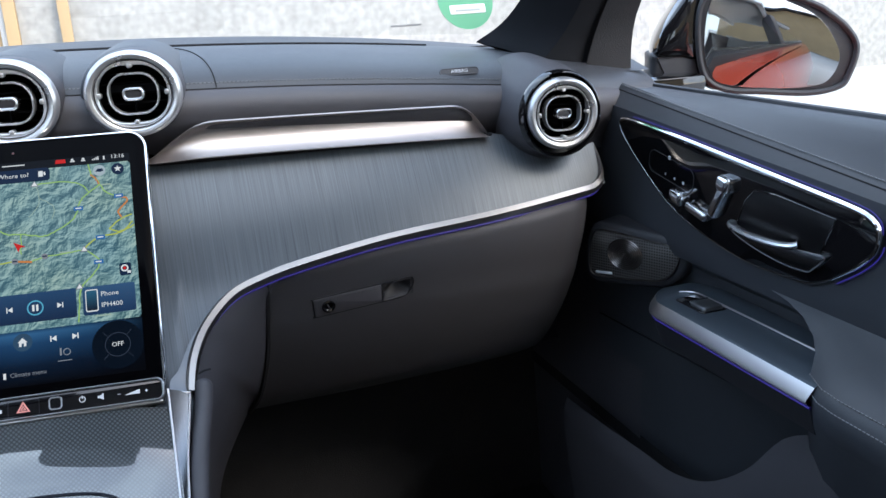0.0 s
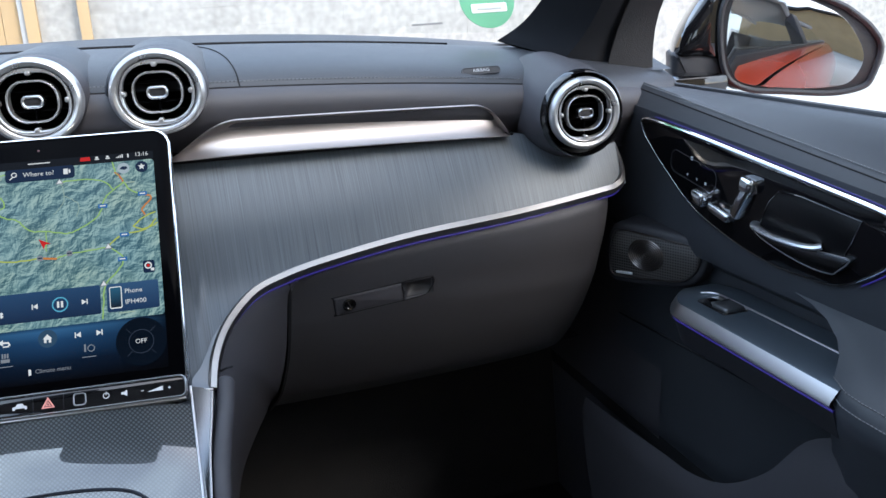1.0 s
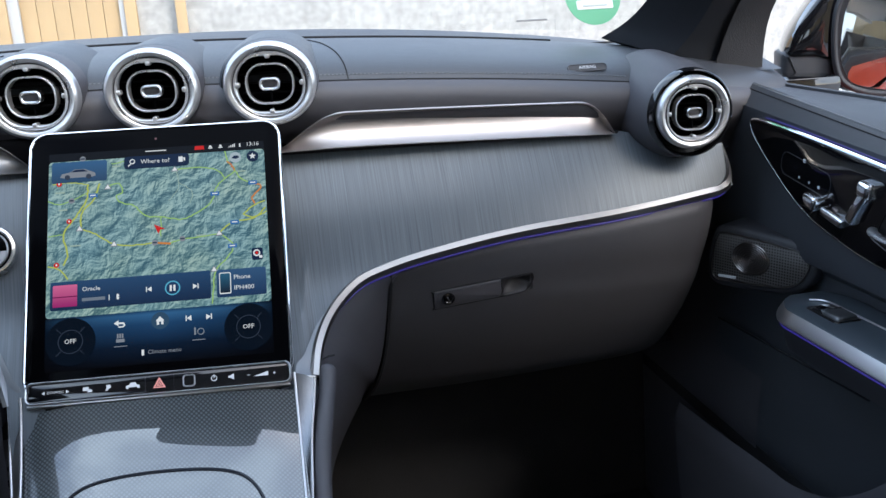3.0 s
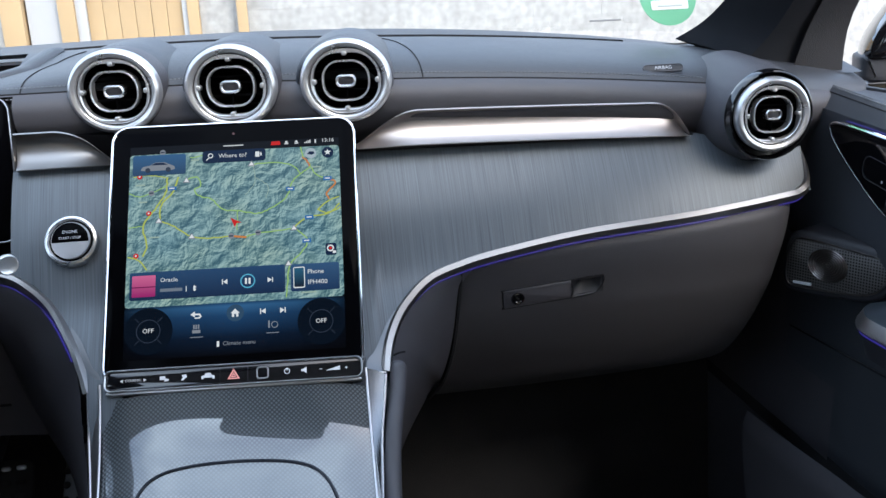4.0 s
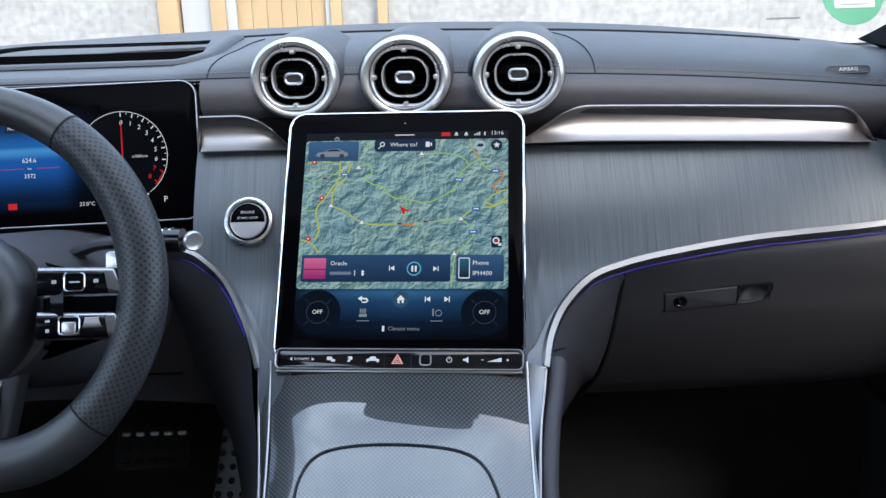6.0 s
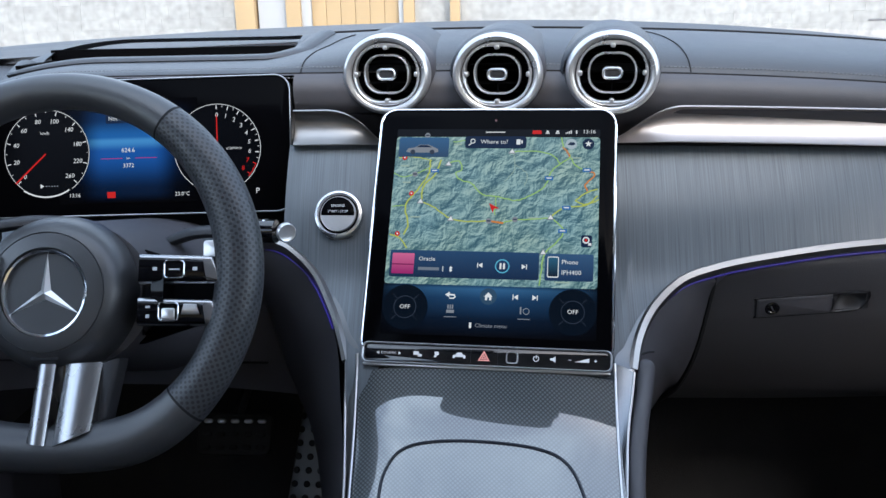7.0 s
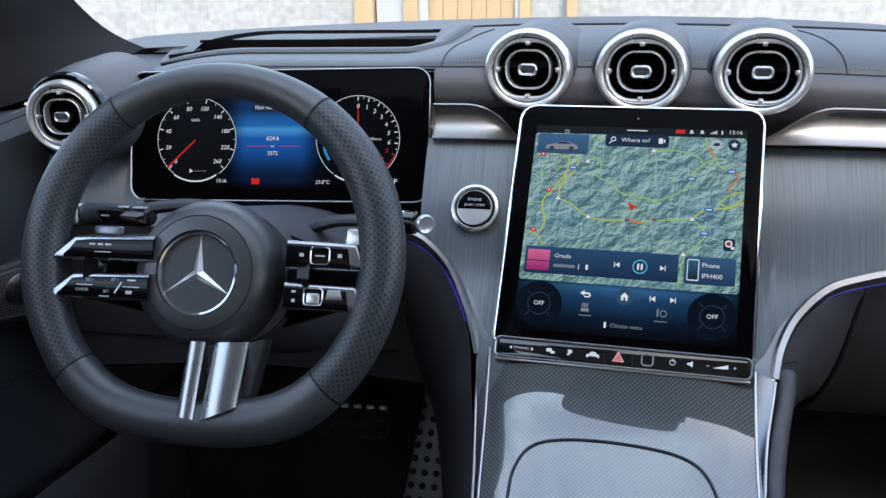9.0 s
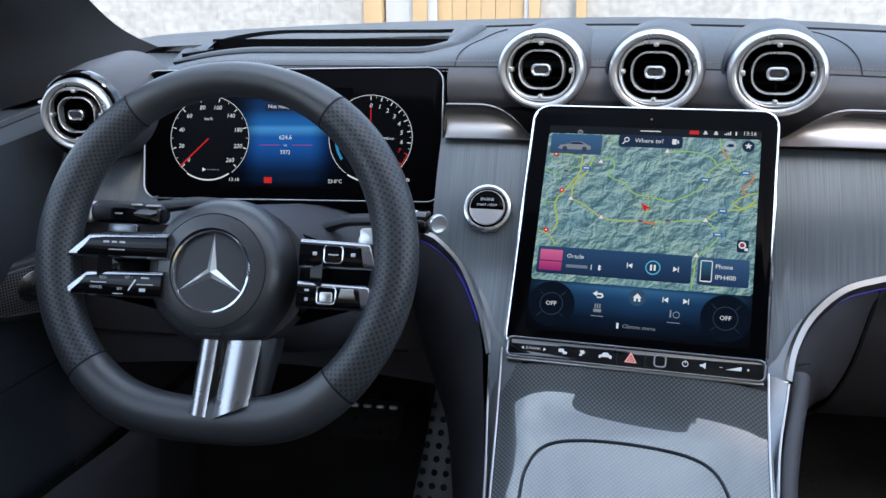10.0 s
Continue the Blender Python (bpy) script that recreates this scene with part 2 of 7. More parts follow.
def shaded_display(name, low, high, axis=1, size=0.05):
    """A lit display field whose colour runs from low to high."""
    m = mat(name, (0.004, 0.004, 0.005), 0.25, spec=0.1)
    n, l = m.node_tree.nodes, m.node_tree.links
    tc, sp, mr, rp = n.new("ShaderNodeTexCoord"), n.new("ShaderNodeSeparateXYZ"), n.new("ShaderNodeMapRange"), n.new("ShaderNodeValToRGB")
    l.new(tc.outputs["Generated"], sp.inputs[0])
    l.new(sp.outputs[axis], rp.inputs[0])
    rp.color_ramp.elements[0].color, rp.color_ramp.elements[1].color = (*low, 1), (*high, 1)
    p = n["Principled BSDF"]
    l.new(rp.outputs[0], p.inputs["Emission Color"])
    p.inputs["Emission Strength"].default_value = LIT
    return m


def climate_glow():
    """The lit climate bar: blue along its top, fading down and to both sides."""
    m = mat("climate_gradient", (0.002, 0.002, 0.0025), 0.2, spec=0.04)
    n, l = m.node_tree.nodes, m.node_tree.links
    tc, sp, mx = n.new("ShaderNodeTexCoord"), n.new("ShaderNodeSeparateXYZ"), n.new("ShaderNodeMix")
    l.new(tc.outputs["Generated"], sp.inputs[0])
    ramps = []
    for axis, keys in ((1, ((0.0, (0.0008, 0.001, 0.002)), (0.35, (0.003, 0.011, 0.030)), (0.75, (0.012, 0.052, 0.135)), (0.93, (0.030, 0.115, 0.26)), (1.0, (0.012, 0.05, 0.12)))),
                       (0, ((0.0, (0.10, 0.10, 0.10)), (0.22, (0.7, 0.7, 0.7)), (0.5, (1, 1, 1)), (0.78, (0.7, 0.7, 0.7)), (1.0, (0.10, 0.10, 0.10))))):
        r = n.new("ShaderNodeValToRGB")
        r.color_ramp.elements[0].position, r.color_ramp.elements[0].color = keys[0][0], (*keys[0][1], 1)
        r.color_ramp.elements[1].position, r.color_ramp.elements[1].color = keys[-1][0], (*keys[-1][1], 1)
        for at, col in keys[1:-1]:
            r.color_ramp.elements.new(at).color = (*col, 1)
        l.new(sp.outputs[axis], r.inputs[0])
        ramps.append(r)
    mx.data_type, mx.blend_type = "RGBA", "MULTIPLY"
    mx.inputs[0].default_value = 1.0
    l.new(ramps[0].outputs[0], mx.inputs[6])
    l.new(ramps[1].outputs[0], mx.inputs[7])
    l.new(mx.outputs[2], n["Principled BSDF"].inputs["Emission Color"])
    n["Principled BSDF"].inputs["Emission Strength"].default_value = LIT * 1.1
    return m


def cluster_glow():
    """The lit blue centre of the instruments: bright horizon fading up, down and sideways."""
    m = mat("cluster_blue", (0.0015, 0.0015, 0.002), 0.14, spec=0.02)
    n, l = m.node_tree.nodes, m.node_tree.links
    p = n["Principled BSDF"]
    tc, sp, rp, side, mx = n.new("ShaderNodeTexCoord"), n.new("ShaderNodeSeparateXYZ"), n.new("ShaderNodeValToRGB"), n.new("ShaderNodeValToRGB"), n.new("ShaderNodeMix")
    l.new(tc.outputs["Generated"], sp.inputs[0])
    l.new(sp.outputs[1], rp.inputs[0])
    l.new(sp.outputs[0], side.inputs[0])
    for ramp, keys in ((rp, ((0.0, (0, 0, 0)), (0.12, (0.002, 0.010, 0.035)), (0.50, (0.010, 0.085, 0.34)), (0.60, (0.05, 0.24, 0.55)), (0.645, (0.012, 0.11, 0.36)), (0.82, (0.004, 0.03, 0.11)), (1.0, (0, 0, 0)))),
                       (side, ((0.0, (0, 0, 0)), (0.14, (0.10, 0.10, 0.10)), (0.33, (0.9, 0.9, 0.9)), (0.67, (0.9, 0.9, 0.9)), (0.86, (0.10, 0.10, 0.10)), (1.0, (0, 0, 0))))):
        cr = ramp.color_ramp
        cr.interpolation = "EASE"
        cr.elements[0].position, cr.elements[0].color = keys[0][0], (*keys[0][1], 1)
        cr.elements[1].position, cr.elements[1].color = keys[-1][0], (*keys[-1][1], 1)
        for at, col in keys[1:-1]:
            cr.elements.new(at).color = (*col, 1)
    mx.data_type, mx.blend_type = "RGBA", "MULTIPLY"
    mx.inputs[0].default_value = 1.0
    l.new(rp.outputs[0], mx.inputs[6])
    l.new(side.outputs[0], mx.inputs[7])
    l.new(mx.outputs[2], p.inputs["Emission Color"])
    p.inputs["Emission Strength"].default_value = LIT * 1.25
    return m


veneer, fibre, perforated, mesh_metal, map_lit = pinstripe(), weave(), dimpled(), speaker_mesh(), map_picture()


# ---- building helpers ----
HOME = {}


def thing(name, label, category, m=None, group="", kind=""):
    ob = new(name)
    ob.empty_display_size = 0.05
    HOME[ob] = m or Matrix()
    ob.matrix_basis = HOME[ob]
    return tagged(ob, label, category, group, kind)


def finish(bm, name, material, smooth=True):
    bmesh.ops.recalc_face_normals(bm, faces=bm.faces[:])
    if smooth:
        for f in bm.faces:
            f.smooth = True
        for e in bm.edges:
            if len(e.link_faces) == 2 and e.calc_face_angle(0) > 0.62:
                e.smooth = False
    me = bpy.data.meshes.new(name)
    bm.to_mesh(me)
    bm.free()
    me.materials.append(material)
    return me


def part(name, bm, material, parent, label="", world=False, smooth=True):
    """Links a bmesh as one mesh under a thing or a part. world: its points are given in the place, not in the thing."""
    root = parent.parent or parent
    if world:
        bm.transform(HOME[root].inverted())
    ob = new(name, finish(bm, name, material, smooth))
    ob.parent = parent
    if label:
        tagged(ob, label)
    return ob


def single(name, bm, material, label, category, kind="", group="", smooth=True):
    return tagged(new(name, finish(bm, name, material, smooth)), label, category, group, kind)


def loft(rings, closed=True, loop=False, caps=True):
    """Skin over rings of equally many points, with lengths in metres as its UV."""
    bm = bmesh.new()
    uv = bm.loops.layers.uv.new("UV")
    vs = [[bm.verts.new(p) for p in r] for r in rings]
    n, k = len(rings), len(rings[0])
    us = [0.0]
    for i in range(1, n + 1):
        us.append(us[-1] + (Vector(rings[i % n][0]) - Vector(rings[i - 1][0])).length)
    mid = rings[n // 2]
    ws = [0.0]
    for j in range(1, k + 1):
        ws.append(ws[-1] + (Vector(mid[j % k]) - Vector(mid[j - 1])).length)
    for i in range(n if loop else n - 1):
        for j in range(k if closed else k - 1):
            a, b = vs[i], vs[(i + 1) % n]
            f = bm.faces.new((a[j], a[(j + 1) % k], b[(j + 1) % k], b[j]))
            for lp, c in zip(f.loops, ((us[i], ws[j]), (us[i], ws[j + 1]), (us[i + 1], ws[j + 1]), (us[i + 1], ws[j]))):
                lp[uv].uv = c
    if caps and closed and not loop:
        bm.faces.new(vs[0][::-1])
        bm.faces.new(vs[-1])
    return bm


def curve(points, n=8, loop=False):
    """A smooth line through the points."""
    p = [Vector(q) for q in points]
    k, out = len(p), []
    for i in range(k if loop else k - 1):
        a, b, c, d = (p[(i + j) % k] if loop else p[min(max(i + j, 0), k - 1)] for j in (-1, 0, 1, 2))
        for s in range(n):
            t = s / n
            out.append(0.5 * (2 * b + (c - a) * t + (2 * a - 5 * b + 4 * c - d) * t * t + (3 * b - a - 3 * c + d) * t ** 3))
    if not loop:
        out.append(p[-1])
    return out


def sweep(path, profile, up=(0, 0, 1), loop=False, caps=True, taper=None):
    """Carries a flat profile of (side, up) pairs along a path."""
    path, rings = [Vector(q) for q in path], []
    n = len(path)
    for i, q in enumerate(path):
        a = path[(i - 1) % n] if loop else path[max(i - 1, 0)]
        b = path[(i + 1) % n] if loop else path[min(i + 1, n - 1)]
        t = (b - a).normalized()
        side = t.cross(Vector(up)).normalized()
        top = side.cross(t)
        k = taper(i / (n - 1)) if taper else 1
        rings.append([q + side * (u * k) + top * (v * k) for u, v in profile])
    return loft(rings, True, loop, caps)


def circle(r, n=10, rx=None):
    return [((rx or r) * math.cos(2 * math.pi * i / n), r * math.sin(2 * math.pi * i / n)) for i in range(n)]


def tube(path, r, n=8, loop=False, up=(0, 0, 1), taper=None):
    return sweep(path, circle(r, n), up, loop, True, taper)


def rounded(w, h, r, n=6, cx=0.0, cy=0.0):
    """The outline of a rounded rectangle."""
    out = []
    for k, (sx, sy) in enumerate(((1, 1), (-1, 1), (-1, -1), (1, -1))):
        for i in range(n + 1):
            a = math.pi / 2 * (k + i / n)
            out.append((cx + sx * (w / 2 - r) + r * math.cos(a), cy + sy * (h / 2 - r) + r * math.sin(a)))
    return out


def inset(outline, d):
    n, out = len(outline), []
    for i in range(n):
        a, b, c = (Vector((*outline[(i + j) % n][:2], 0)) for j in (-1, 0, 1))
        t = (c - a).normalized()
        out.append((b.x - t.y * d, b.y + t.x * d))
    return out


def slab(outline, z0, z1, edge=0.0008):
    """A plate with the given outline (anticlockwise) and softened front edge."""
    rings = [[Vector((x, y, z0)) for x, y in outline], [Vector((x, y, z1 - edge)) for x, y in outline],
             [Vector((x, y, z1 - edge * 0.3)) for x, y in inset(outline, edge * 0.4)], [Vector((x, y, z1)) for x, y in inset(outline, edge)]]
    return loft(rings)


def hoop(outer, inner, z0, z1, edge=0.0006):
    """A flat ring between two outlines of equally many points."""
    def at(o, z):
        return [Vector((x, y, z)) for x, y in o]
    rings = [at(outer, z0), at(outer, z1 - edge), at(inset(outer, edge), z1), at(inset(inner, -edge), z1), at(inner, z1 - edge), at(inner, z0)]
    return loft([list(r) for r in zip(*rings)], True, True)


def revolve(profile, n=56, sy=1.0):
    rings = [[Vector((r * math.cos(2 * math.pi * i / n), sy * r * math.sin(2 * math.pi * i / n), z)) for r, z in profile] for i in range(n)]
    return loft(rings, False, True)


def sheet(fn, us, vs):
    """A surface from a function of two numbers."""
    return loft([[Vector(fn(u, v)) for v in vs] for u in us], False)


def block(x0, x1, y0, y1, z0, z1, r=0.002, seg=2):
    bm = bmesh.new()
    bmesh.ops.create_cube(bm, size=1)
    bm.transform(Matrix.Translation(((x0 + x1) / 2, (y0 + y1) / 2, (z0 + z1) / 2)) @ Matrix.Diagonal((x1 - x0, y1 - y0, z1 - z0, 1)))
    if r:
        bmesh.ops.bevel(bm, geom=bm.edges[:], offset=r, segments=seg, affect="EDGES", profile=0.6)
    return bm


def moved(bm, m):
    bm.transform(m)
    return bm


def steps(a, b, n):
    return [a + (b - a) * i / (n - 1) for i in range(n)]


def table(xs, ys):
    return lambda v: float(np.interp(v, xs, ys))


def smooth_table(xs, ys):
    """Like table, with the corners rounded off."""
    pts = curve([(x, y, 0) for x, y in zip(xs, ys)], 6)
    return table([p.x for p in pts], [p.y for p in pts])


def lettering(body, size, material, parent, m, align="LEFT", name="lettering", shear=0.0):
    cu = bpy.data.curves.new(name, "FONT")
    cu.body, cu.size, cu.align_x, cu.align_y, cu.shear, cu.resolution_u = body, size, align, "CENTER", shear, 2
    ob = bpy.data.objects.new(name, cu)
    scene.collection.objects.link(ob)
    me = bpy.data.meshes.new_from_object(ob.evaluated_get(bpy.context.evaluated_depsgraph_get()))
    bpy.data.objects.remove(ob)
    bpy.data.curves.remove(cu)
    me.transform(m)
    me.materials.clear()
    me.materials.append(material)
    out = new(name, me)
    out.parent = parent
    return out


def stitches(path, parent, material=thread, gap=0.0042, r=0.00042):
    """A row of short raised stitches along a line."""
    pts = [Vector(p) for p in path]
    bm = bmesh.new()
    run = 0.0
    for a, b in zip(pts, pts[1:]):
        d = (b - a)
        length = d.length
        if length < 1e-6:
            continue
        d.normalize()
        while run < length:
            c = a + d * run
            e = c + d * (gap * 0.62)
            s = d.cross(Vector((0, 0, 1))).normalized() * r
            h = Vector((0, 0, r))
            v = [bm.verts.new(q) for q in (c - s - h, c + s - h, c + s + h, c - s + h, e - s - h, e + s - h, e + s + h, e - s + h)]
            for f in ((0, 1, 2, 3), (7, 6, 5, 4), (0, 4, 5, 1), (1, 5, 6, 2), (2, 6, 7, 3), (3, 7, 4, 0)):
                bm.faces.new([v[i] for i in f])
            run += gap
        run -= length
    return part("stitching", bm, material, parent, "grey stitching", world=True, smooth=False)


# ---- dashboard surfaces ----
def seam_z(x):
    if x >= 0:
        return 1.164 - 0.03 * (x / 0.54) ** 2
    return 1.164 - 1.1 * max(-x - 0.44, 0) ** 2


def far_z(x):
    return 1.164 - (0.03 * (x / 0.54) ** 2 if x > 0 else 0.010 * (x / 0.5) ** 2)


def setback(x):
    """The middle and the driver's part of the pad stand a little further ahead."""
    q = min(max((0.17 - x) / 0.20, 0), 1)
    return 0.032 * q * q * (3 - 2 * q)


veneer_y = smooth_table([0.80, 0.86, 0.90, 0.94, 0.97, 1.03, 1.075, 1.10], [-0.11, -0.05, -0.02, 0.02, 0.05, 0.081, 0.112, 0.135])
glove_y = smooth_table([0.60, 0.72, 0.77, 0.80, 0.85, 0.90, 0.93, 0.97, 1.02], [0.36, 0.25, 0.19, 0.152, 0.112, 0.084, 0.074, 0.063, 0.06])
low_edge = smooth_table([0.137, 0.1445, 0.161, 0.19, 0.223, 0.27, 0.362, 0.488, 0.612, 0.66], [0.898, 0.920, 0.9427, 0.9634, 0.9733, 0.9823, 0.9939, 1.0022, 1.0134, 1.018])
TOP = smooth_table([0.0, 0.008, 0.025, 0.06, 0.12, 0.175, 0.19], [0.0, 0.009, 0.018, 0.027, 0.034, 0.036, 0.030])


def end_sweep(x):
    """How far the dashboard curves forward towards its ends."""
    return (0.0 if abs(x) < 0.45 else 0.55 * (abs(x) - 0.45) ** 2) + setback(x)


def in_well(x, y):  # y: metres ahead of the seam
    return -0.545 < x < -0.235 and 0.077 < y < 0.165


dashboard = thing("dashboard", "dark leather car dashboard with veneer and silver trim", "dashboard", pose(0, 0.1, 0.9))


def crest(x):
    """Height of the top pad over its seam; lower before the driver."""
    q = min(max((-0.13 - x) / 0.12, 0), 1)
    return 1 - 0.60 * q


def pad_z(x, s):
    q = min(max((s - 0.10) / 0.06, 0), 1)
    k = crest(x)
    return seam_z(x) + TOP(s) * (k + (1 - k) * 0.83 * q)


bm = sheet(lambda x, s: (x, 0.125 + s + end_sweep(x), pad_z(x, s)), steps(-0.76, 0.76, 153), [0, 0.003, 0.008, 0.015, 0.025, 0.04, 0.06, 0.076, 0.078, 0.1, 0.12, 0.14, 0.164, 0.166, 0.175, 0.183, 0.19])
bmesh.ops.delete(bm, geom=[v for v in bm.verts if in_well(v.co.x, v.co.y - 0.125 - end_sweep(v.co.x))], context="VERTS")
top_pad = part("top_pad", bm, leather, dashboard, "smooth dark leather top pad", world=True)
bm = sheet(lambda x, s: (x, 0.31 + s + end_sweep(x) * 0.6, far_z(x) + 0.026 + 0.010 * min(s / 0.3, 1)), steps(-0.82, 0.82, 40), [0, 0.02, 0.1, 0.2, 0.3, 0.33, 0.36])
part("defroster_panel", bm, soft_black, dashboard, "grained dark plastic panel under the windscreen", world=True)
part("pad_gap", tube([(x, 0.327 + end_sweep(x), pad_z(x, 0.18) + 0.0006) for x in steps(-0.20, 0.50, 40)], 0.0019, 6), seam_dark, dashboard, "dark gap behind the top pad", world=True)
FRONT = smooth_table([0, 0.006, 0.016, 0.030, 0.040, 0.06, 0.075], [0.125, 0.1155, 0.1105, 0.112, 0.118, 0.135, 0.14])
bm = sheet(lambda x, s: (x, FRONT(s) + end_sweep(x), seam_z(x) - s), steps(-0.70, 0.70, 350), [0, 0.002, 0.006, 0.011, 0.016, 0.02, 0.0235, 0.027, 0.030, 0.033, 0.036, 0.040, 0.045, 0.05, 0.055, 0.06, 0.0675, 0.075])
# opening for the instrument display and round openings for the three centre vents
bmesh.ops.delete(bm, geom=[f for f in bm.faces if -0.556 < f.calc_center_median().x < -0.2085 and f.calc_center_median().z < 1.1615], context="FACES")
bmesh.ops.delete(bm, geom=[f for f in bm.faces if any(math.hypot(f.calc_center_median().x - vx, (f.calc_center_median().z - 1.1625) / 0.9) < 0.0435 for vx in (0.010, -0.106, 0.1255))], context="FACES")
part("front_pad", bm, leather_low, dashboard, "dark leather face below the top seam", world=True)
bm = tube([(x, 0.1245 + end_sweep(x), seam_z(x) - 0.0003) for x in steps(-0.6, 0.6, 90)], 0.0011, 6)
part("seam", bm, seam_dark, dashboard, world=True)
for off, dz in ((-0.004, -0.0047), (0.0045, 0.0056)):
    stitches([(x, 0.1245 + off + end_sweep(x), seam_z(x) + dz) for x in steps(0.17, 0.52, 60)], dashboard)
    stitches([(x, 0.1245 + off + end_sweep(x), seam_z(x) + dz) for x in steps(-0.52, -0.15, 60)], dashboard)
for a, b in ((-0.066, -0.03), (0.053, 0.085)):
    stitches([(x, 0.121 + setback(x), seam_z(x) - 0.004) for x in steps(a, b, 8)], dashboard)
    stitches([(x, 0.130 + setback(x), seam_z(x) + 0.006) for x in steps(a, b, 8)], dashboard)

# curved seams of the centre pod on the top pad
for pts in ([(0.2075, 0.1255, 1.16), (0.2055, 0.15, 1.18), (0.2005, 0.187, 1.19), (0.192, 0.230, 1.19), (0.180, 0.260, 1.19), (0.165, 0.280, 1.19)],
            [(-0.2005, 0.1255, 1.16), (-0.1990, 0.156, 1.18), (-0.192, 0.20, 1.19), (-0.178, 0.24, 1.19), (-0.16, 0.265, 1.19)]):
    line = [Vector((p.x, p.y + setback(p.x), pad_z(p.x, p.y - 0.125) + 0.0003)) for p in curve(pts, 8)]
    part("seam", tube(line, 0.0007, 6), seam_dark, dashboard, world=True)

# head-up display well: dark floor and rolled lip
for x0, x1, y0, y1, z1 in ((-0.556, -0.226, 0.226, 0.334, 1.140), (-0.556, -0.226, 0.3235, 0.334, 1.1845), (-0.556, -0.548, 0.232, 0.330, 1.172), (-0.233, -0.226, 0.232, 0.330, 1.178)):
    part("display_well", block(x0, x1, y0, y1, 1.10, z1, 0.001), vane_black, dashboard, "dark recess of the head-up display", world=True)
lip = [Vector((p.x, p.y + 0.157, pad_z(p.x, p.y) + 0.0005)) for p in curve([(-0.575, 0.14, 0), (-0.568, 0.10, 0), (-0.540, 0.073, 0), (-0.46, 0.068, 0), (-0.35, 0.068, 0), (-0.26, 0.070, 0), (-0.228, 0.086, 0), (-0.212, 0.12, 0), (-0.20, 0.165, 0)], 8)]
part("well_lip", sweep(lip, circle(0.0050, 12, 0.012)), leather, dashboard, "rolled leather lip round the recess", world=True)

# passenger airbag badge, its word as one plain bar
badge = part("airbag_badge", moved(slab(rounded(0.047, 0.0095, 0.0045), 0, 0.0012), pose(0.476, 0.1365, 1.1535, 58, 0, 0)), soft_black, dashboard, "small oval plate pressed into the pad", world=True)
part("badge_rim", moved(hoop(rounded(0.047, 0.0095, 0.0045), rounded(0.044, 0.0068, 0.0032), 0.0005, 0.0019), pose(0.476, 0.1365, 1.1535, 58, 0, 0)), leather_low, badge, world=True)
lettering("AIRBAG", 0.0058, mark, badge, HOME[dashboard].inverted() @ pose(0.476, 0.1352, 1.1546, 58, 0, 0), "CENTER")


# veneer, passenger side: one sheet from the screen to the door end
def veneer_bm(x0, x1, low, high, n=60, k=22):
    def at(x, s):
        z = low(x) + (high(x) - low(x)) * s
        return (x, veneer_y(z) + (end_sweep(x) - setback(x)) * 0.7, z)
    return sheet(at, steps(x0, x1, n), steps(0, 1, k))


def veneer_low(x):
    return low_edge(x) if x > 0.137 else 0.85


right_top = table([0.1, 0.5, 0.52, 0.56, 0.6, 0.632], [1.091, 1.084, 1.080, 1.062, 1.056, 1.060])
part("veneer_panel", veneer_bm(0.105, 0.632, veneer_low, right_top, 90), veneer, dashboard, "grey pinstriped veneer with fine upright lines", world=True)
left_low = smooth_table([-0.70, -0.4, -0.26, -0.225, -0.194, -0.169, -0.15, -0.138, -0.13, -0.1], [1.0, 0.995, 0.995, 1.0, 0.992, 0.966, 0.935, 0.905, 0.86, 0.85])
part("veneer_panel", veneer_bm(-0.210, -0.105, left_low, lambda x: 1.091, 50), veneer, dashboard, "grey pinstriped veneer with fine upright lines", world=True)


part("veneer_panel", sheet(lambda x, z: (x, veneer_y(z) + (end_sweep(x) - setback(x)) * 0.7 + 0.032 * min(max((x + 0.625) / 0.06, 0), 1), z), steps(-0.660, -0.540, 30), steps(0.998, 1.085, 16)), veneer, dashboard, "grey pinstriped veneer with fine upright lines", world=True)
part("veneer_panel", veneer_bm(-0.560, -0.215, lambda x: 0.998, lambda x: 1.014, 60, 6), veneer, dashboard, "grey pinstriped veneer with fine upright lines", world=True)

# silver blades above the veneer
def blade(x0, x1, y_off, rise, fall):
    prof = [(0.112, 0.0), (0.1105, -0.0012), (0.1120, -0.0022), (0.1175, -0.0046), (0.1212, -0.0085), (0.1222, -0.0135), (0.1212, -0.0195), (0.1180, -0.026), (0.1130, -0.032), (0.1075, -0.036), (0.1075, -0.037)]
    rings = []
    for i in range(61):
        x = x0 + (x1 - x0) * i / 60
        a, b = min((x - x0) / rise, 1), min((x1 - x) / fall, 1)
        k = (math.sin(a * math.pi / 2) ** 1.2) * (1 - (1 - b) ** 2.4)
        z0 = 1.1285 - 0.045 * max(x - 0.18, 0) ** 1.25 if x > 0 else 1.128
        zb = z0 - 0.036
        rings.append([Vector((x, y + y_off + (end_sweep(x) - setback(x)) * 0.6, zb + (dz + 0.037) * max(k, 0.03))) for y, dz in prof])
    return loft(rings, False)


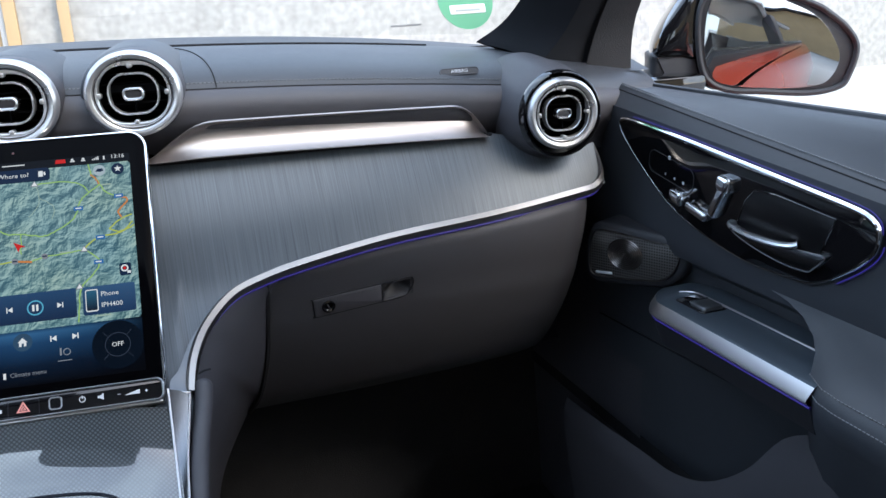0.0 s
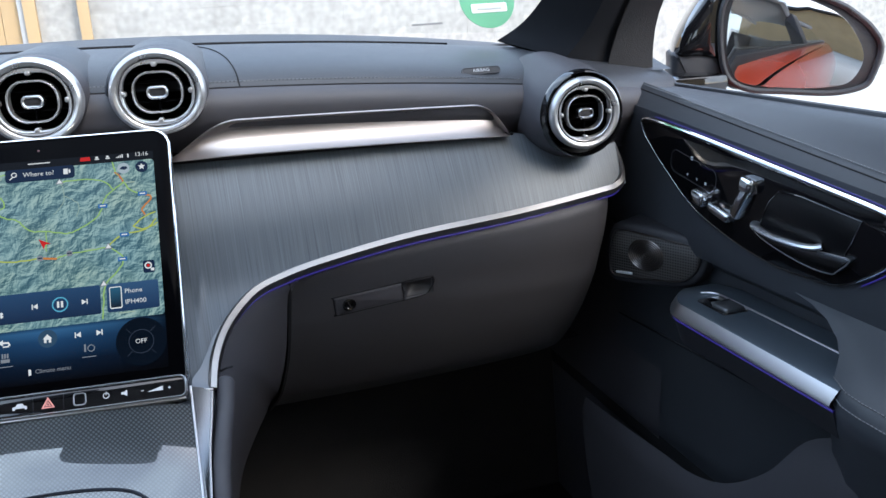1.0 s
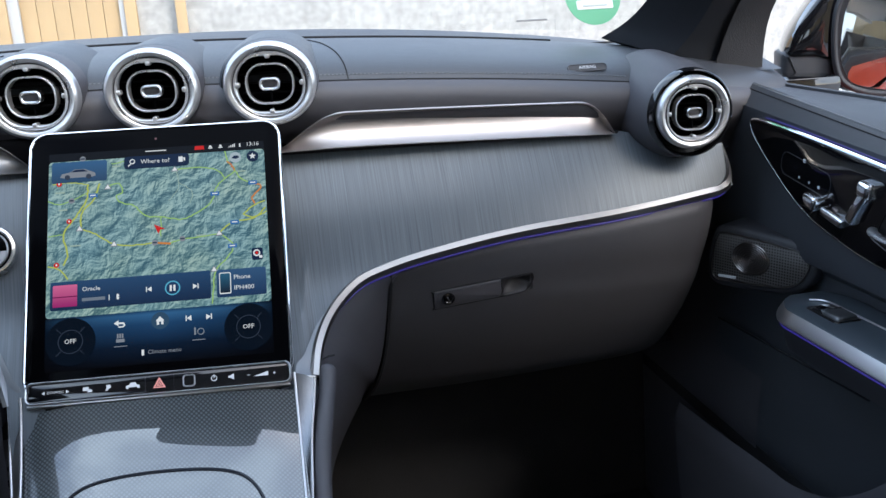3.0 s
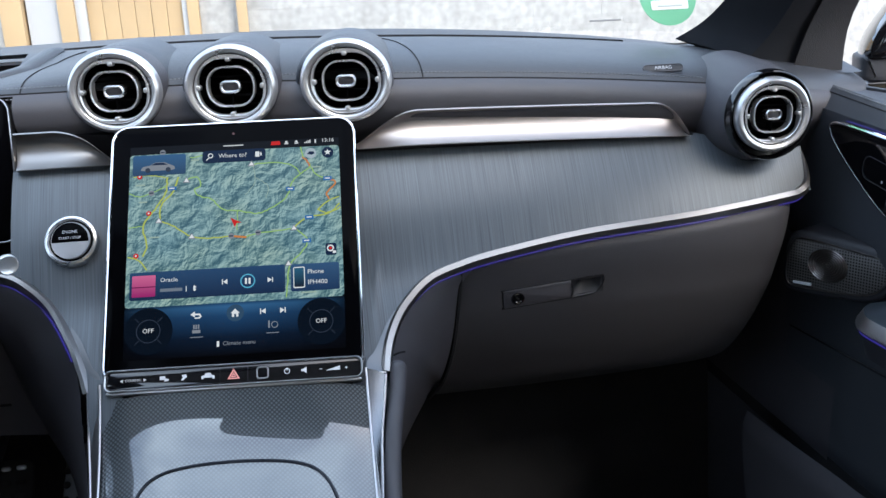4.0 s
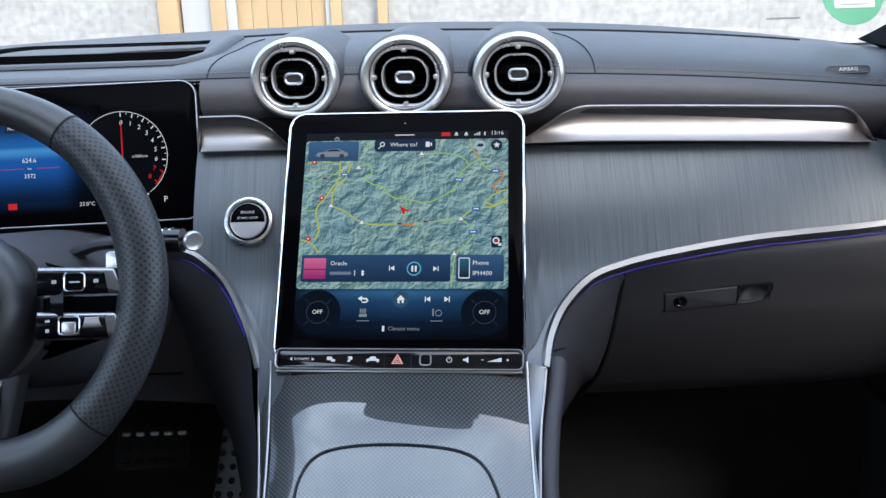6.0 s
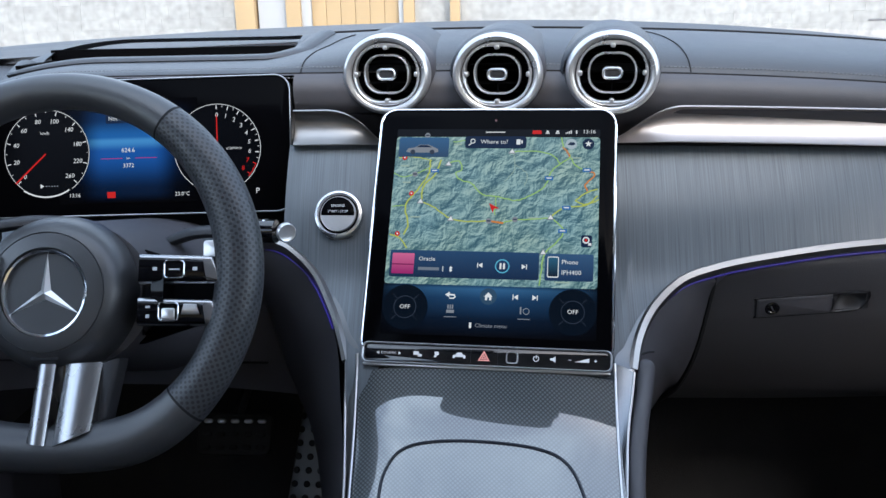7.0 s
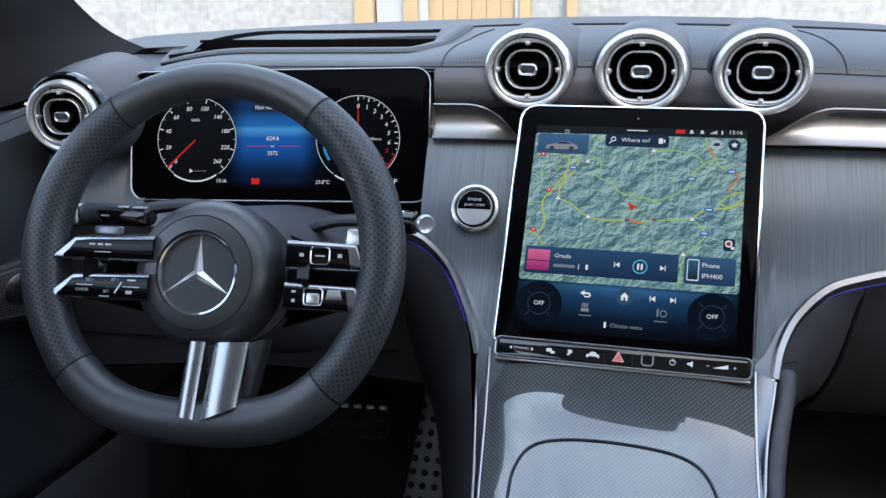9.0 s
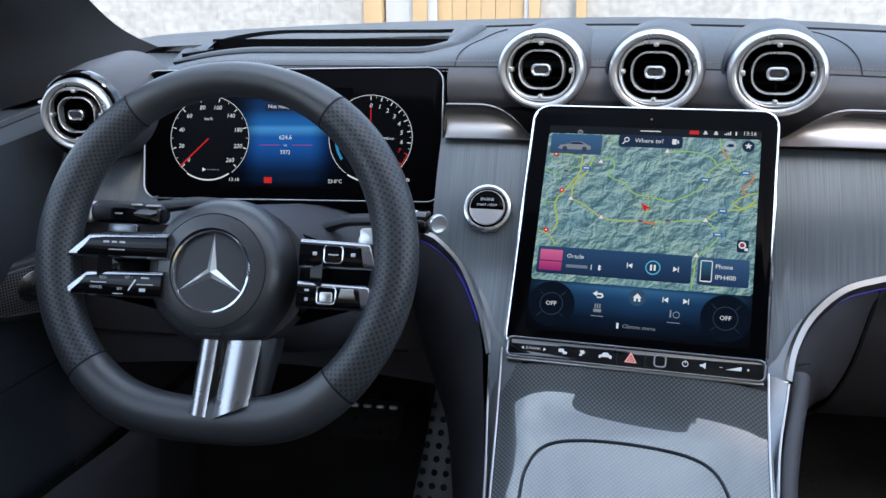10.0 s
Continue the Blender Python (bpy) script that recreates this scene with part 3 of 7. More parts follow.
part("silver_blade", blade(0.125, 0.498, -0.003, 0.075, 0.045), satin_warm, dashboard, "hollowed warm silver metal blade", world=True)
# driver's blade in darker silver: its weaker reflection is put into the colour
part("silver_blade", blade(-0.2060, -0.112, 0.008, 0.002, 0.06), edge_silver, dashboard, "hollowed warm silver metal blade", world=True)
# near-black strip drawn as the shadow between blade and veneer
for a, b in ((0.12, 0.505),):
    part("shadow_gap", tube([(x, 0.119, 1.0905 - 0.02 * max(x - 0.1, 0)) for x in steps(a, b, 20)], 0.0022, 6), seam_dark, dashboard, world=True)

# chrome edge and light strip under the veneer
edge_r = curve([(0.137, -0.024, 0.895), (0.1445, -0.003, 0.9195), (0.161, 0.0195, 0.942), (0.19, 0.040, 0.9625), (0.223, 0.0485, 0.9725), (0.27, 0.053, 0.9815), (0.362, 0.059, 0.993), (0.488, 0.063, 1.0015),
                (0.590, 0.075, 1.010), (0.616, 0.081, 1.0135), (0.628, 0.089, 1.022), (0.632, 0.100, 1.038), (0.632, 0.115, 1.058)], 8)
edge_prof = [(-0.003, -0.005), (0.001, -0.0052), (0.0038, -0.002), (0.0032, 0.003), (-0.001, 0.0058), (-0.004, 0.004)]
part("edge_trim", sweep(edge_r[1:], edge_prof, (0, -0.3, 1), taper=lambda s: 1.15 - 0.75 * max(s - 0.78, 0) / 0.22), edge_silver, dashboard, "rounded satin chrome edge strip", world=True)
part("light_strip", tube([p + Vector((0, 0.001, -0.0068)) for p in edge_r[14:80]], 0.0011, 6), ambient, dashboard, "violet ambient light strip", world=True)
edge_l = curve([(-0.137, -0.012, 0.900), (-0.142, -0.001, 0.915), (-0.152, 0.017, 0.938), (-0.172, 0.043, 0.968), (-0.196, 0.055, 0.990), (-0.214, 0.060, 0.999), (-0.232, 0.063, 1.000), (-0.25, 0.068, 0.992)], 8)
part("edge_trim", sweep(edge_l[1:], edge_prof, (0, -0.3, 1), taper=lambda s: 1.15), edge_silver, dashboard, "rounded satin chrome edge strip", world=True)
part("light_strip", tube([p + Vector((-0.005, 0.001, -0.006)) for p in edge_l[14:50]], 0.0011, 6), ambient, dashboard, "violet ambient light strip", world=True)

# flared satin corner plates where the edge strips meet the console rails
for name_, inner_, outer_ in (("right", [(0.1190, -0.0285, 0.9005), (0.1205, -0.0170, 0.9075), (0.1285, -0.0085, 0.9130), (0.1360, 0.0020, 0.9225), (0.1430, 0.0115, 0.9325), (0.1530, 0.0215, 0.9425)],
                               [(0.137, -0.025, 0.896), (0.1385, -0.0195, 0.9005), (0.141, -0.012, 0.909), (0.1445, -0.003, 0.9195), (0.150, 0.0055, 0.9285), (0.157, 0.0150, 0.9380)]),
                              ("left", [(-0.1262, -0.0135, 0.9005), (-0.1265, -0.004, 0.9135), (-0.1335, 0.003, 0.9215), (-0.1390, 0.012, 0.932), (-0.1455, 0.022, 0.944), (-0.154, 0.031, 0.954)],
                               [(-0.137, -0.012, 0.900), (-0.1385, -0.0085, 0.905), (-0.140, -0.004, 0.911), (-0.143, 0.002, 0.919), (-0.148, 0.010, 0.930), (-0.155, 0.022, 0.944)])):
    lift = Vector((0, -0.0022, 0.0022))
    rows = []
    for i, (p, q) in enumerate(zip(curve(inner_, 6), curve(outer_, 6))):
        up_ = lift * (1 - 0.75 * i / 30)
        rows.append([p + up_ * 0.3, p + up_, p.lerp(q, 0.5) + up_ * 1.25, q + up_, q])
    part("corner_plate", loft(rows, False), band_silver, dashboard, "flared satin silver corner plate", world=True)
    part("joint_line", tube([rows[0][1] + lift * 0.1, rows[0][3] + lift * 0.3], 0.0011, 8), satin, dashboard, world=True)

# glovebox
gap_line = curve([(0.226, 0.056, 0.972), (0.2255, 0.075, 0.930), (0.222, 0.105, 0.865), (0.214, 0.145, 0.808), (0.203, 0.192, 0.767)], 8)
gap_x = smooth_table([0.60, 0.767, 0.808, 0.865, 0.930, 0.972, 1.02], [0.19, 0.203, 0.214, 0.222, 0.2255, 0.226, 0.226])


def glove_at(u, s):
    z0 = 0.768 + 0.035 * max(u - 0.3, 0) ** 1.5
    x0 = gap_x(z0 + (0.97 - z0) * s) + 0.002
    x = x0 + (0.608 - 0.020 * (1 - s) - x0) * u
    zt = low_edge(x) - 0.007
    z = z0 + (zt - z0) * s
    return (x, glove_y(z) + end_sweep(x) * 0.6 + 0.004 * math.exp(-((1 - s) / 0.03) ** 2) + 0.015 * u ** 24, z)


pu, ps = 0.285, 0.745
pc, pdu, pds = Vector(glove_at(pu, ps)), Vector(glove_at(pu + 0.06, ps)) - Vector(glove_at(pu - 0.06, ps)), Vector(glove_at(pu, ps + 0.04)) - Vector(glove_at(pu, ps - 0.04))
pdu.normalize()
pn = pdu.cross(pds).normalized()
pv = pn.cross(pdu)
pull_m = Matrix(((pdu.x, pv.x, pn.x, pc.x), (pdu.y, pv.y, pn.y, pc.y), (pdu.z, pv.z, pn.z, pc.z), (0, 0, 0, 1))) @ Matrix.Scale(0.94, 4)
lid = sheet(glove_at, steps(0, 1, 160), steps(0, 1, 90))
lid_in = pull_m.inverted()
bmesh.ops.delete(lid, geom=[f for f in lid.faces if abs((lid_in @ f.calc_center_median()).x - 0.037) < 0.0165 and abs((lid_in @ f.calc_center_median()).y) < 0.0095 and abs((lid_in @ f.calc_center_median()).z) < 0.03], context="FACES")
glovebox = part("glovebox_door", lid, lid_plastic, dashboard, "smooth dark glovebox lid with recessed pull", world=True)
part("glovebox_underside", sheet(lambda u, s: (0.2 + 0.42 * u, 0.192 + 0.25 * s, 0.768 + 0.035 * max(u - 0.3, 0) ** 1.5 + 0.01 * s), steps(0, 1, 12), steps(0, 1, 4)), soft_black, dashboard, world=True)
part("gap", tube([p + Vector((0.001, -0.0035, 0)) for p in gap_line], 0.0030, 6), seam_dark, dashboard, world=True)
pull_out = [(p.x, p.y) for p in curve([(-0.060, -0.0125), (0.0, -0.0125), (0.038, -0.0125), (0.050, -0.008), (0.0565, 0.003), (0.0560, 0.0105), (0.050, 0.0125), (0.0, 0.0125), (-0.060, 0.0125), (-0.0625, 0.010), (-0.0625, -0.010)], 3, True)]
part("pull_recess", moved(hoop(inset(pull_out, -0.0008), inset(pull_out, 0.0006), -0.006, 0.0014, 0.0004), pull_m), seam_dark, glovebox, "dark gap round the pull", world=True)
part("pull_flap", moved(slab(inset([(x, y) for x, y in rounded(0.080, 0.0245, 0.002, 4, -0.0222, 0)], 0.0004), -0.004, 0.0022, 0.0008), pull_m), leather_low, glovebox, "dark glovebox pull flap", world=True)
part("flap_line", moved(hoop(rounded(0.078, 0.019, 0.004, 4, -0.020, 0), rounded(0.0772, 0.0182, 0.0036, 4, -0.020, 0), 0.001, 0.0026, 0.0001), pull_m), soft_black, glovebox, world=True)
# darker plastic than the lid stands in for shade inside the hollow
part("finger_hollow", moved(sheet(lambda u, s: (0.0185 + 0.037 * u, -0.012 + 0.024 * s + 0.002 * u, 0.0016 - 0.016 * math.sin(math.pi * min(max(u, 0), 1)) * math.sin(math.pi * s)), steps(0, 1, 14), steps(0, 1, 10)), pull_m), soft_black, glovebox, "hollow behind the pull, shade put into its colour", world=True)
part("lock_cylinder", moved(revolve([(0.0078, 0.000), (0.0078, 0.0036), (0.0068, 0.0042), (0.0055, 0.0036), (0.0045, 0.0026), (0.0001, 0.0026)], 28), pull_m @ pose(-0.046, 0, 0)), gloss_black, glovebox, "black round key lock", world=True)
part("key_slot", moved(block(-0.0007, 0.0007, -0.003, 0.003, 0.0024, 0.0032, 0.0002, 1), pull_m @ pose(-0.046, 0, 0, 0, 0, 20)), steel, glovebox, world=True)

# padded flanks running from the dashboard down the console
flank_a = [(0.228, 0.054, 0.968), (0.193, 0.044, 0.957), (0.164, 0.023, 0.936), (0.149, 0.0, 0.914), (0.1395, -0.028, 0.892), (0.1310, -0.062, 0.867), (0.1250, -0.088, 0.841), (0.1210, -0.122, 0.815), (0.119, -0.26, 0.752), (0.118, -0.5, 0.71)]
flank_b = [(0.2265, 0.062, 0.962), (0.2255, 0.075, 0.930), (0.222, 0.105, 0.865), (0.214, 0.145, 0.808), (0.203, 0.192, 0.767), (0.160, 0.19, 0.68), (0.146, 0.17, 0.58), (0.140, 0.12, 0.50), (0.136, 0.0, 0.46), (0.134, -0.3, 0.44)]


def flank(sign, a_pts, b_pts):
    a, b = curve(a_pts, 8), curve(b_pts, 8)
    rings = []
    for i, (p, q) in enumerate(zip(a, b)):
        row = []
        swell = 0.016 - 0.009 * min(max((i - 24) / 16, 0), 1)
        for s in steps(0, 1, 12):
            c = p.lerp(q, s)
            bulge = math.sin(min(s * 2.2, 1) * math.pi / 2) * (1 - s) ** 0.5
            c.x += swell * bulge
            row.append(Vector((sign * c.x, c.y, c.z)))
        rings.append(row)
    return loft(rings, False)


part("knee_pad", flank(1, flank_a, flank_b), leather_low, dashboard, "padded dark leather console flank", world=True)
# soft roll down the console side, rounded off at its top, with a short crease over it
roll_path = curve([(0.1505, -0.013, 0.9030), (0.1470, -0.029, 0.8860), (0.1385, -0.060, 0.8600), (0.1325, -0.088, 0.8350), (0.1285, -0.122, 0.8080), (0.1265, -0.17, 0.778), (0.126, -0.26, 0.742), (0.125, -0.5, 0.70)], 8)
part("side_roll", sweep(roll_path, circle(0.0100, 14, 0.0085), taper=lambda q: 0.35 + 0.65 * min(q / 0.05, 1) ** 0.5), leather_low, dashboard, "soft rolled leather edge beside the console", world=True)
part("crease", tube(curve([(0.1465, -0.012, 0.909), (0.152, -0.013, 0.9115), (0.158, -0.009, 0.9105)], 6), 0.0010, 6), seam_dark, dashboard, world=True)

# driver's side lower dashboard: knee panel, with its bottom edge over the footwell
left_a = [(0.25, 0.066, 0.985), (0.222, 0.060, 0.992), (0.196, 0.052, 0.981), (0.172, 0.040, 0.958), (0.154, 0.014, 0.928), (0.146, -0.006, 0.905), (0.141, -0.035, 0.878), (0.136, -0.06, 0.852), (0.131, -0.10, 0.822), (0.128, -0.15, 0.793), (0.124, -0.5, 0.70)]
left_b = [(0.262, 0.082, 0.975), (0.250, 0.09, 0.96), (0.242, 0.10, 0.92), (0.236, 0.11, 0.88), (0.230, 0.12, 0.84), (0.222, 0.13, 0.80), (0.212, 0.15, 0.74), (0.206, 0.15, 0.66), (0.20, 0.13, 0.56), (0.194, 0.05, 0.48), (0.19, -0.3, 0.44)]
part("knee_pad", flank(-1, left_a, left_b), leather_low, dashboard, "padded dark leather console flank", world=True)
part("knee_panel", sheet(lambda x, z: (x, 0.088 + 0.20 * (0.995 - z) + 0.02 * (-0.25 - x), z + (0.012 * math.cos((x + 0.4) * 8) if z < 0.83 else 0)), steps(-0.70, -0.215, 40), steps(0.80, 0.995, 20)), leather_low, dashboard, "dark smooth knee panel below the wheel", world=True)
part("knee_seam", tube([(x, 0.1165 + 0.02 * (-0.25 - x), 0.845) for x in steps(-0.68, -0.25, 24)], 0.0013, 6), seam_dark, dashboard, world=True)
part("knee_underside", sheet(lambda x, s: (x, 0.14 + 0.35 * s, 0.806 + 0.012 * math.cos((x + 0.4) * 8) - 0.02 * s), steps(-0.70, -0.2, 20), [0, 0.3, 1]), soft_black, dashboard, world=True)

# firewall and floor of the footwells
single("firewall", sheet(lambda x, z: (x, 0.5 - 0.15 * (0.9 - z), z), steps(-0.8, 0.8, 4), steps(0.3, 1.155, 6)), carpet, "black carpeted firewall", "firewall", "structure")
single("cabin_floor", block(-0.8, 0.8, -2.4, 0.5, 0.36, 0.42, 0.01), carpet, "black carpeted car floor", "floor", "structure")
single("sill_side", block(0.70, 0.8, -2.4, 0.5, 0.42, 0.66, 0.01), carpet, "black carpeted footwell side", "side lining", "structure")
single("sill_side", block(-0.8, -0.70, -2.4, 0.5, 0.42, 0.66, 0.01), carpet, "black carpeted footwell side", "side lining", "structure")
single("kick_panel", sheet(lambda y, z: (0.705 + 0.03 * (z - 0.8), y, z), steps(0.12, 0.5, 8), steps(0.4, 1.0, 8)), leather_low, "dark plastic kick panel beside the footwell", "kick panel", "structure")
single("kick_panel", sheet(lambda y, z: (-0.705 - 0.03 * (z - 0.8), y, z), steps(0.12, 0.5, 8), steps(0.4, 1.0, 8)), leather_low, "dark plastic kick panel beside the footwell", "kick panel", "structure")

# ---- centre console ----
deck_z = smooth_table([-1.0, -0.6, -0.35, -0.25, -0.16, -0.12, -0.09, -0.07, -0.05, -0.03, 0.0, 0.05], [0.70, 0.71, 0.735, 0.765, 0.806, 0.829, 0.849, 0.865, 0.885, 0.908, 0.95, 1.03])
console = thing("centre_console", "glossy woven-fibre centre console with silver side rails", "console", pose(0, -0.2, 0.45))


def deck_at(x, y):
    return (x, y + 0.105 * -x, deck_z(y) - 0.008 * (x / 0.12) ** 4)


part("fibre_panel", sheet(deck_at, steps(-0.1255, 0.1185, 25), steps(-0.9, -0.034, 90)), fibre, console, "glossy lacquered woven-fibre panel", world=True)
part("core", block(-0.115, 0.115, -0.9, -0.02, 0.43, 0.70, 0.01), soft_black, console, world=True)
lid_line = [deck_at(x, y) for x, y in ((-0.098, -0.5), (-0.098, -0.20), (-0.096, -0.137), (-0.092, -0.110), (-0.077, -0.0925), (-0.045, -0.0855), (0.005, -0.084), (0.050, -0.088), (0.072, -0.099), (0.083, -0.122), (0.088, -0.150), (0.090, -0.20), (0.090, -0.5))]
lid_line = [Vector(deck_at(p.x, p.y + 0.105 * p.x)) for p in curve(lid_line, 8)]
part("lid_gap", tube([p + Vector((0, 0, 0.0)) for p in lid_line], 0.0016, 6), mat("blue_black_gap", (0.004, 0.006, 0.014), 0.5), console, "dark gap round the compartment lid", world=True)

RAIL_Y = (-0.0245, -0.032, -0.04, -0.055, -0.07, -0.09, -0.12, -0.16, -0.25, -0.5)
RAIL = {1: (table([-0.5, -0.16, -0.118, -0.095, -0.062, -0.039, -0.014], [0.1160, 0.1172, 0.1192, 0.1220, 0.1262, 0.1325, 0.1387]), table([-0.5, -0.16, -0.117, -0.065, -0.0115], [0.1130, 0.1142, 0.1155, 0.1170, 0.1187])),
        -1: (table([-0.5, -0.16, -0.108, -0.058, -0.0246], [0.1240, 0.1262, 0.1300, 0.1352, 0.1378]), table([-0.5, -0.16, -0.108, -0.058, -0.0244], [0.1200, 0.1220, 0.1238, 0.1255, 0.1265]))}
for s in (1, -1):
    def on_rail(x, y, dz):
        return Vector((s * x, y - 0.012 * s, deck_z(y) - 0.0075 + dz))
    wide_of, edge_of = RAIL[s]
    a, b = curve([on_rail(wide_of(y), y, -0.007) for y in RAIL_Y], 6), curve([on_rail(edge_of(y), y, 0.0015) for y in RAIL_Y], 6)
    drop = Vector((0, 0, -0.012))
    # left rail in lighter silver than the right: reflected sky put into its colour
    part("side_rail", loft([[p + drop, p, (p + q) / 2 + Vector((0, 0, 0.0012)), q, q + drop] for p, q in zip(a, b)], True), rail_silver if s > 0 else edge_silver, console, "satin silver rail along the console", world=True)
    part("rail_edge", tube([p + Vector((0, 0, 0.0004)) for p in a], 0.0012, 8), satin, console, "bright thin edge", world=True)
    part("panel_edge", tube([q + Vector((-0.0006 * s, 0, 0.0006)) for q in b], 0.0012, 8), satin, console, "bright thin edge", world=True)

# ---- centre display ----
SCREEN = Matrix.Translation((0, 0, 0.95)) @ Matrix(((math.cos(radians(6)), math.sin(radians(6)) * math.sin(radians(33)), 0, 0), (-math.sin(radians(6)), math.cos(radians(6)) * math.sin(radians(33)), 0, 0), (0, math.cos(radians(33)), 0, 0), (0, 0, 0, 1)))
_u, _v = SCREEN.col[0].xyz, SCREEN.col[1].xyz
_w = _u.cross(_v)
for _i in range(3):
    SCREEN[_i][2] = _w[_i]
touchscreen = thing("touchscreen", "tall black glass touchscreen in a silver frame showing a map", "touchscreen", SCREEN)
frame_out = rounded(0.243, 0.262, 0.018, 8, -0.0015, 0.081)
part("casing", slab(frame_out, -0.014, -0.0035, 0.002), satin, touchscreen, "thin silver casing")
part("bright_rim", hoop(rounded(0.2435, 0.2625, 0.018, 8, -0.0015, 0.081), rounded(0.2385, 0.2575, 0.0158, 8, -0.0015, 0.081), -0.006, 0.0003, 0.0008), chrome, touchscreen, "polished silver rim")
part("cover_glass", slab(rounded(0.2388, 0.258, 0.0158, 8, -0.0015, 0.081), -0.005, -0.001, 0.0006), display_glass, touchscreen, "black cover glass")
part("camera_dot", moved(revolve([(0.0012, 0), (0.0012, 0.0003), (0.0001, 0.0003)], 12), pose(-0.002, 0.199, -0.001)), mat("dim_red_dot", (0.06, 0.008, 0.008), 0.3), touchscreen)
LAY = 0.00025


def field(name, u0, u1, v0, v1, material, level=1, r=0.0, label="", parent=touchscreen):
    w, h = u1 - u0, v1 - v0
    o = rounded(w, h, r or min(w, h) * 0.02, 4, (u0 + u1) / 2, (v0 + v1) / 2)
    return part(name, slab(o, -0.002, -0.001 + LAY * level, 0.00004), material, parent, label, smooth=False)


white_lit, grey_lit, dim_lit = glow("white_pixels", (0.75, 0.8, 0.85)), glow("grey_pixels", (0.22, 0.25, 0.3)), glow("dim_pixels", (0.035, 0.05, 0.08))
road_yellow, road_green, road_orange = glow("yellow_road", (0.42, 0.50, 0.10)), glow("green_road", (0.30, 0.52, 0.16)), glow("orange_road", (0.6, 0.22, 0.06))
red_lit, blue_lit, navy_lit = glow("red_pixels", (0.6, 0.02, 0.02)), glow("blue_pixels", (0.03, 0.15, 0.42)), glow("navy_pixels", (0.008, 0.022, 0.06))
pale_road = glow("pale_road", (0.34, 0.46, 0.40))
map_part = field("map", -0.104, 0.1035, 0.0235, 0.1805, map_lit, 1, label="blue-green relief map with roads")
field("status_bar", -0.104, 0.1035, 0.1805, 0.189, glow("status_black", (0.004, 0.006, 0.010)), 1)
bottom_bar = field("climate_bar", -0.104, 0.1035, -0.027, 0.0235, climate_glow(), 1, label="dark blue climate bar")


def road(pts, width, material):
    line = curve([(u / 1000, v / 1000, 0) for u, v in pts], 6)
    line = [Vector((p.x + 0.0009 * noise.noise(p * 300), p.y + 0.0009 * noise.noise(p * 300 + Vector((7, 3, 1))), 0)) for p in line]
    rings = []
    for i, p in enumerate(line):
        t = (line[min(i + 1, len(line) - 1)] - line[max(i - 1, 0)]).normalized()
        s = Vector((-t.y, t.x, 0)) * width / 2
        rings.append([p + s + Vector((0, 0, -0.00035)), p - s + Vector((0, 0, -0.00035))])
    part("road", loft(rings, False), material, map_part, smooth=False)


road([(-48, 151), (-38, 154), (-34, 145), (-40, 140), (-36, 134), (-23, 129), (-12, 118), (2, 116), (21, 112), (33, 116), (50, 127), (56, 143), (64, 151), (74, 159), (68, 169), (65, 180)], 0.0013, road_green)
road([(-74, 110), (-59, 103), (-43, 92), (-24, 89), (-5, 90)], 0.0014, road_yellow)
road([(-5, 90), (11, 88)], 0.002, road_orange)
road([(11, 88), (21, 91), (56, 94)], 0.0012, road_green)
road([(56, 94), (70, 105), (91, 108), (102, 118)], 0.0015, road_yellow)
road([(-67, 155), (-68, 139), (-78, 122), (-89, 105), (-85, 85), (-89, 74)], 0.0017, road_yellow)
road([(-56, 155), (-61, 139), (-72, 126), (-73, 111)], 0.0017, road_yellow)
road([(16, 164), (39, 165), (58, 160), (64, 151)], 0.0012, road_green)
road([(74, 159), (81, 149), (91, 145)], 0.0013, road_green)
road([(74, 159), (71, 165), (67, 170)], 0.0018, glow("red_road", (0.6, 0.08, 0.05)))
road([(91, 145), (99, 140), (90, 130), (92, 123)], 0.0016, road_orange)
road([(2, 116), (2, 96)], 0.001, road_green)
road([(57, 95), (67, 86), (70, 80), (65, 71), (52, 56), (50, 40), (48, 25)], 0.0013, road_green)
road([(80, 112), (91, 121), (102, 125)], 0.0014, road_yellow)
road([(80, 112), (91, 109), (103, 114)], 0.0014, road_yellow)
road([(-104, 140), (-94, 136), (-82, 139), (-68, 146)], 0.001, road_green)
road([(-103, 104), (-89, 105)], 0.001, road_green)
road([(-103, 74), (-92, 70), (-84, 60)], 0.0014, road_yellow)
road([(-100, 157), (-85, 158), (-68, 155)], 0.001, road_yellow)
road([(18, 163), (19, 145), (10, 132)], 0.0006, pale_road)
road([(20, 150), (32, 140), (30, 128)], 0.0006, pale_road)
road([(-45, 175), (-20, 178), (5, 180)], 0.001, road_green)


def disc(u, v, r, material, level=3, name="map_sign", n=14, squash=1.0, parent=map_part):
    return part(name, slab([(u + r * math.cos(2 * math.pi * i / n), v + squash * r * math.sin(2 * math.pi * i / n)) for i in range(n)], -0.002, -0.001 + LAY * level, 0.00003), material, parent, smooth=False)


def polygon(pts, material, level=3, name="icon", parent=map_part):
    pts = [(u / 1000, v / 1000) for u, v in pts]
    if sum(a[0] * b[1] - b[0] * a[1] for a, b in zip(pts, pts[1:] + pts[:1])) < 0:
        pts.reverse()
    return part(name, slab(pts, -0.002, -0.001 + LAY * level, 0.00003), material, parent, smooth=False)


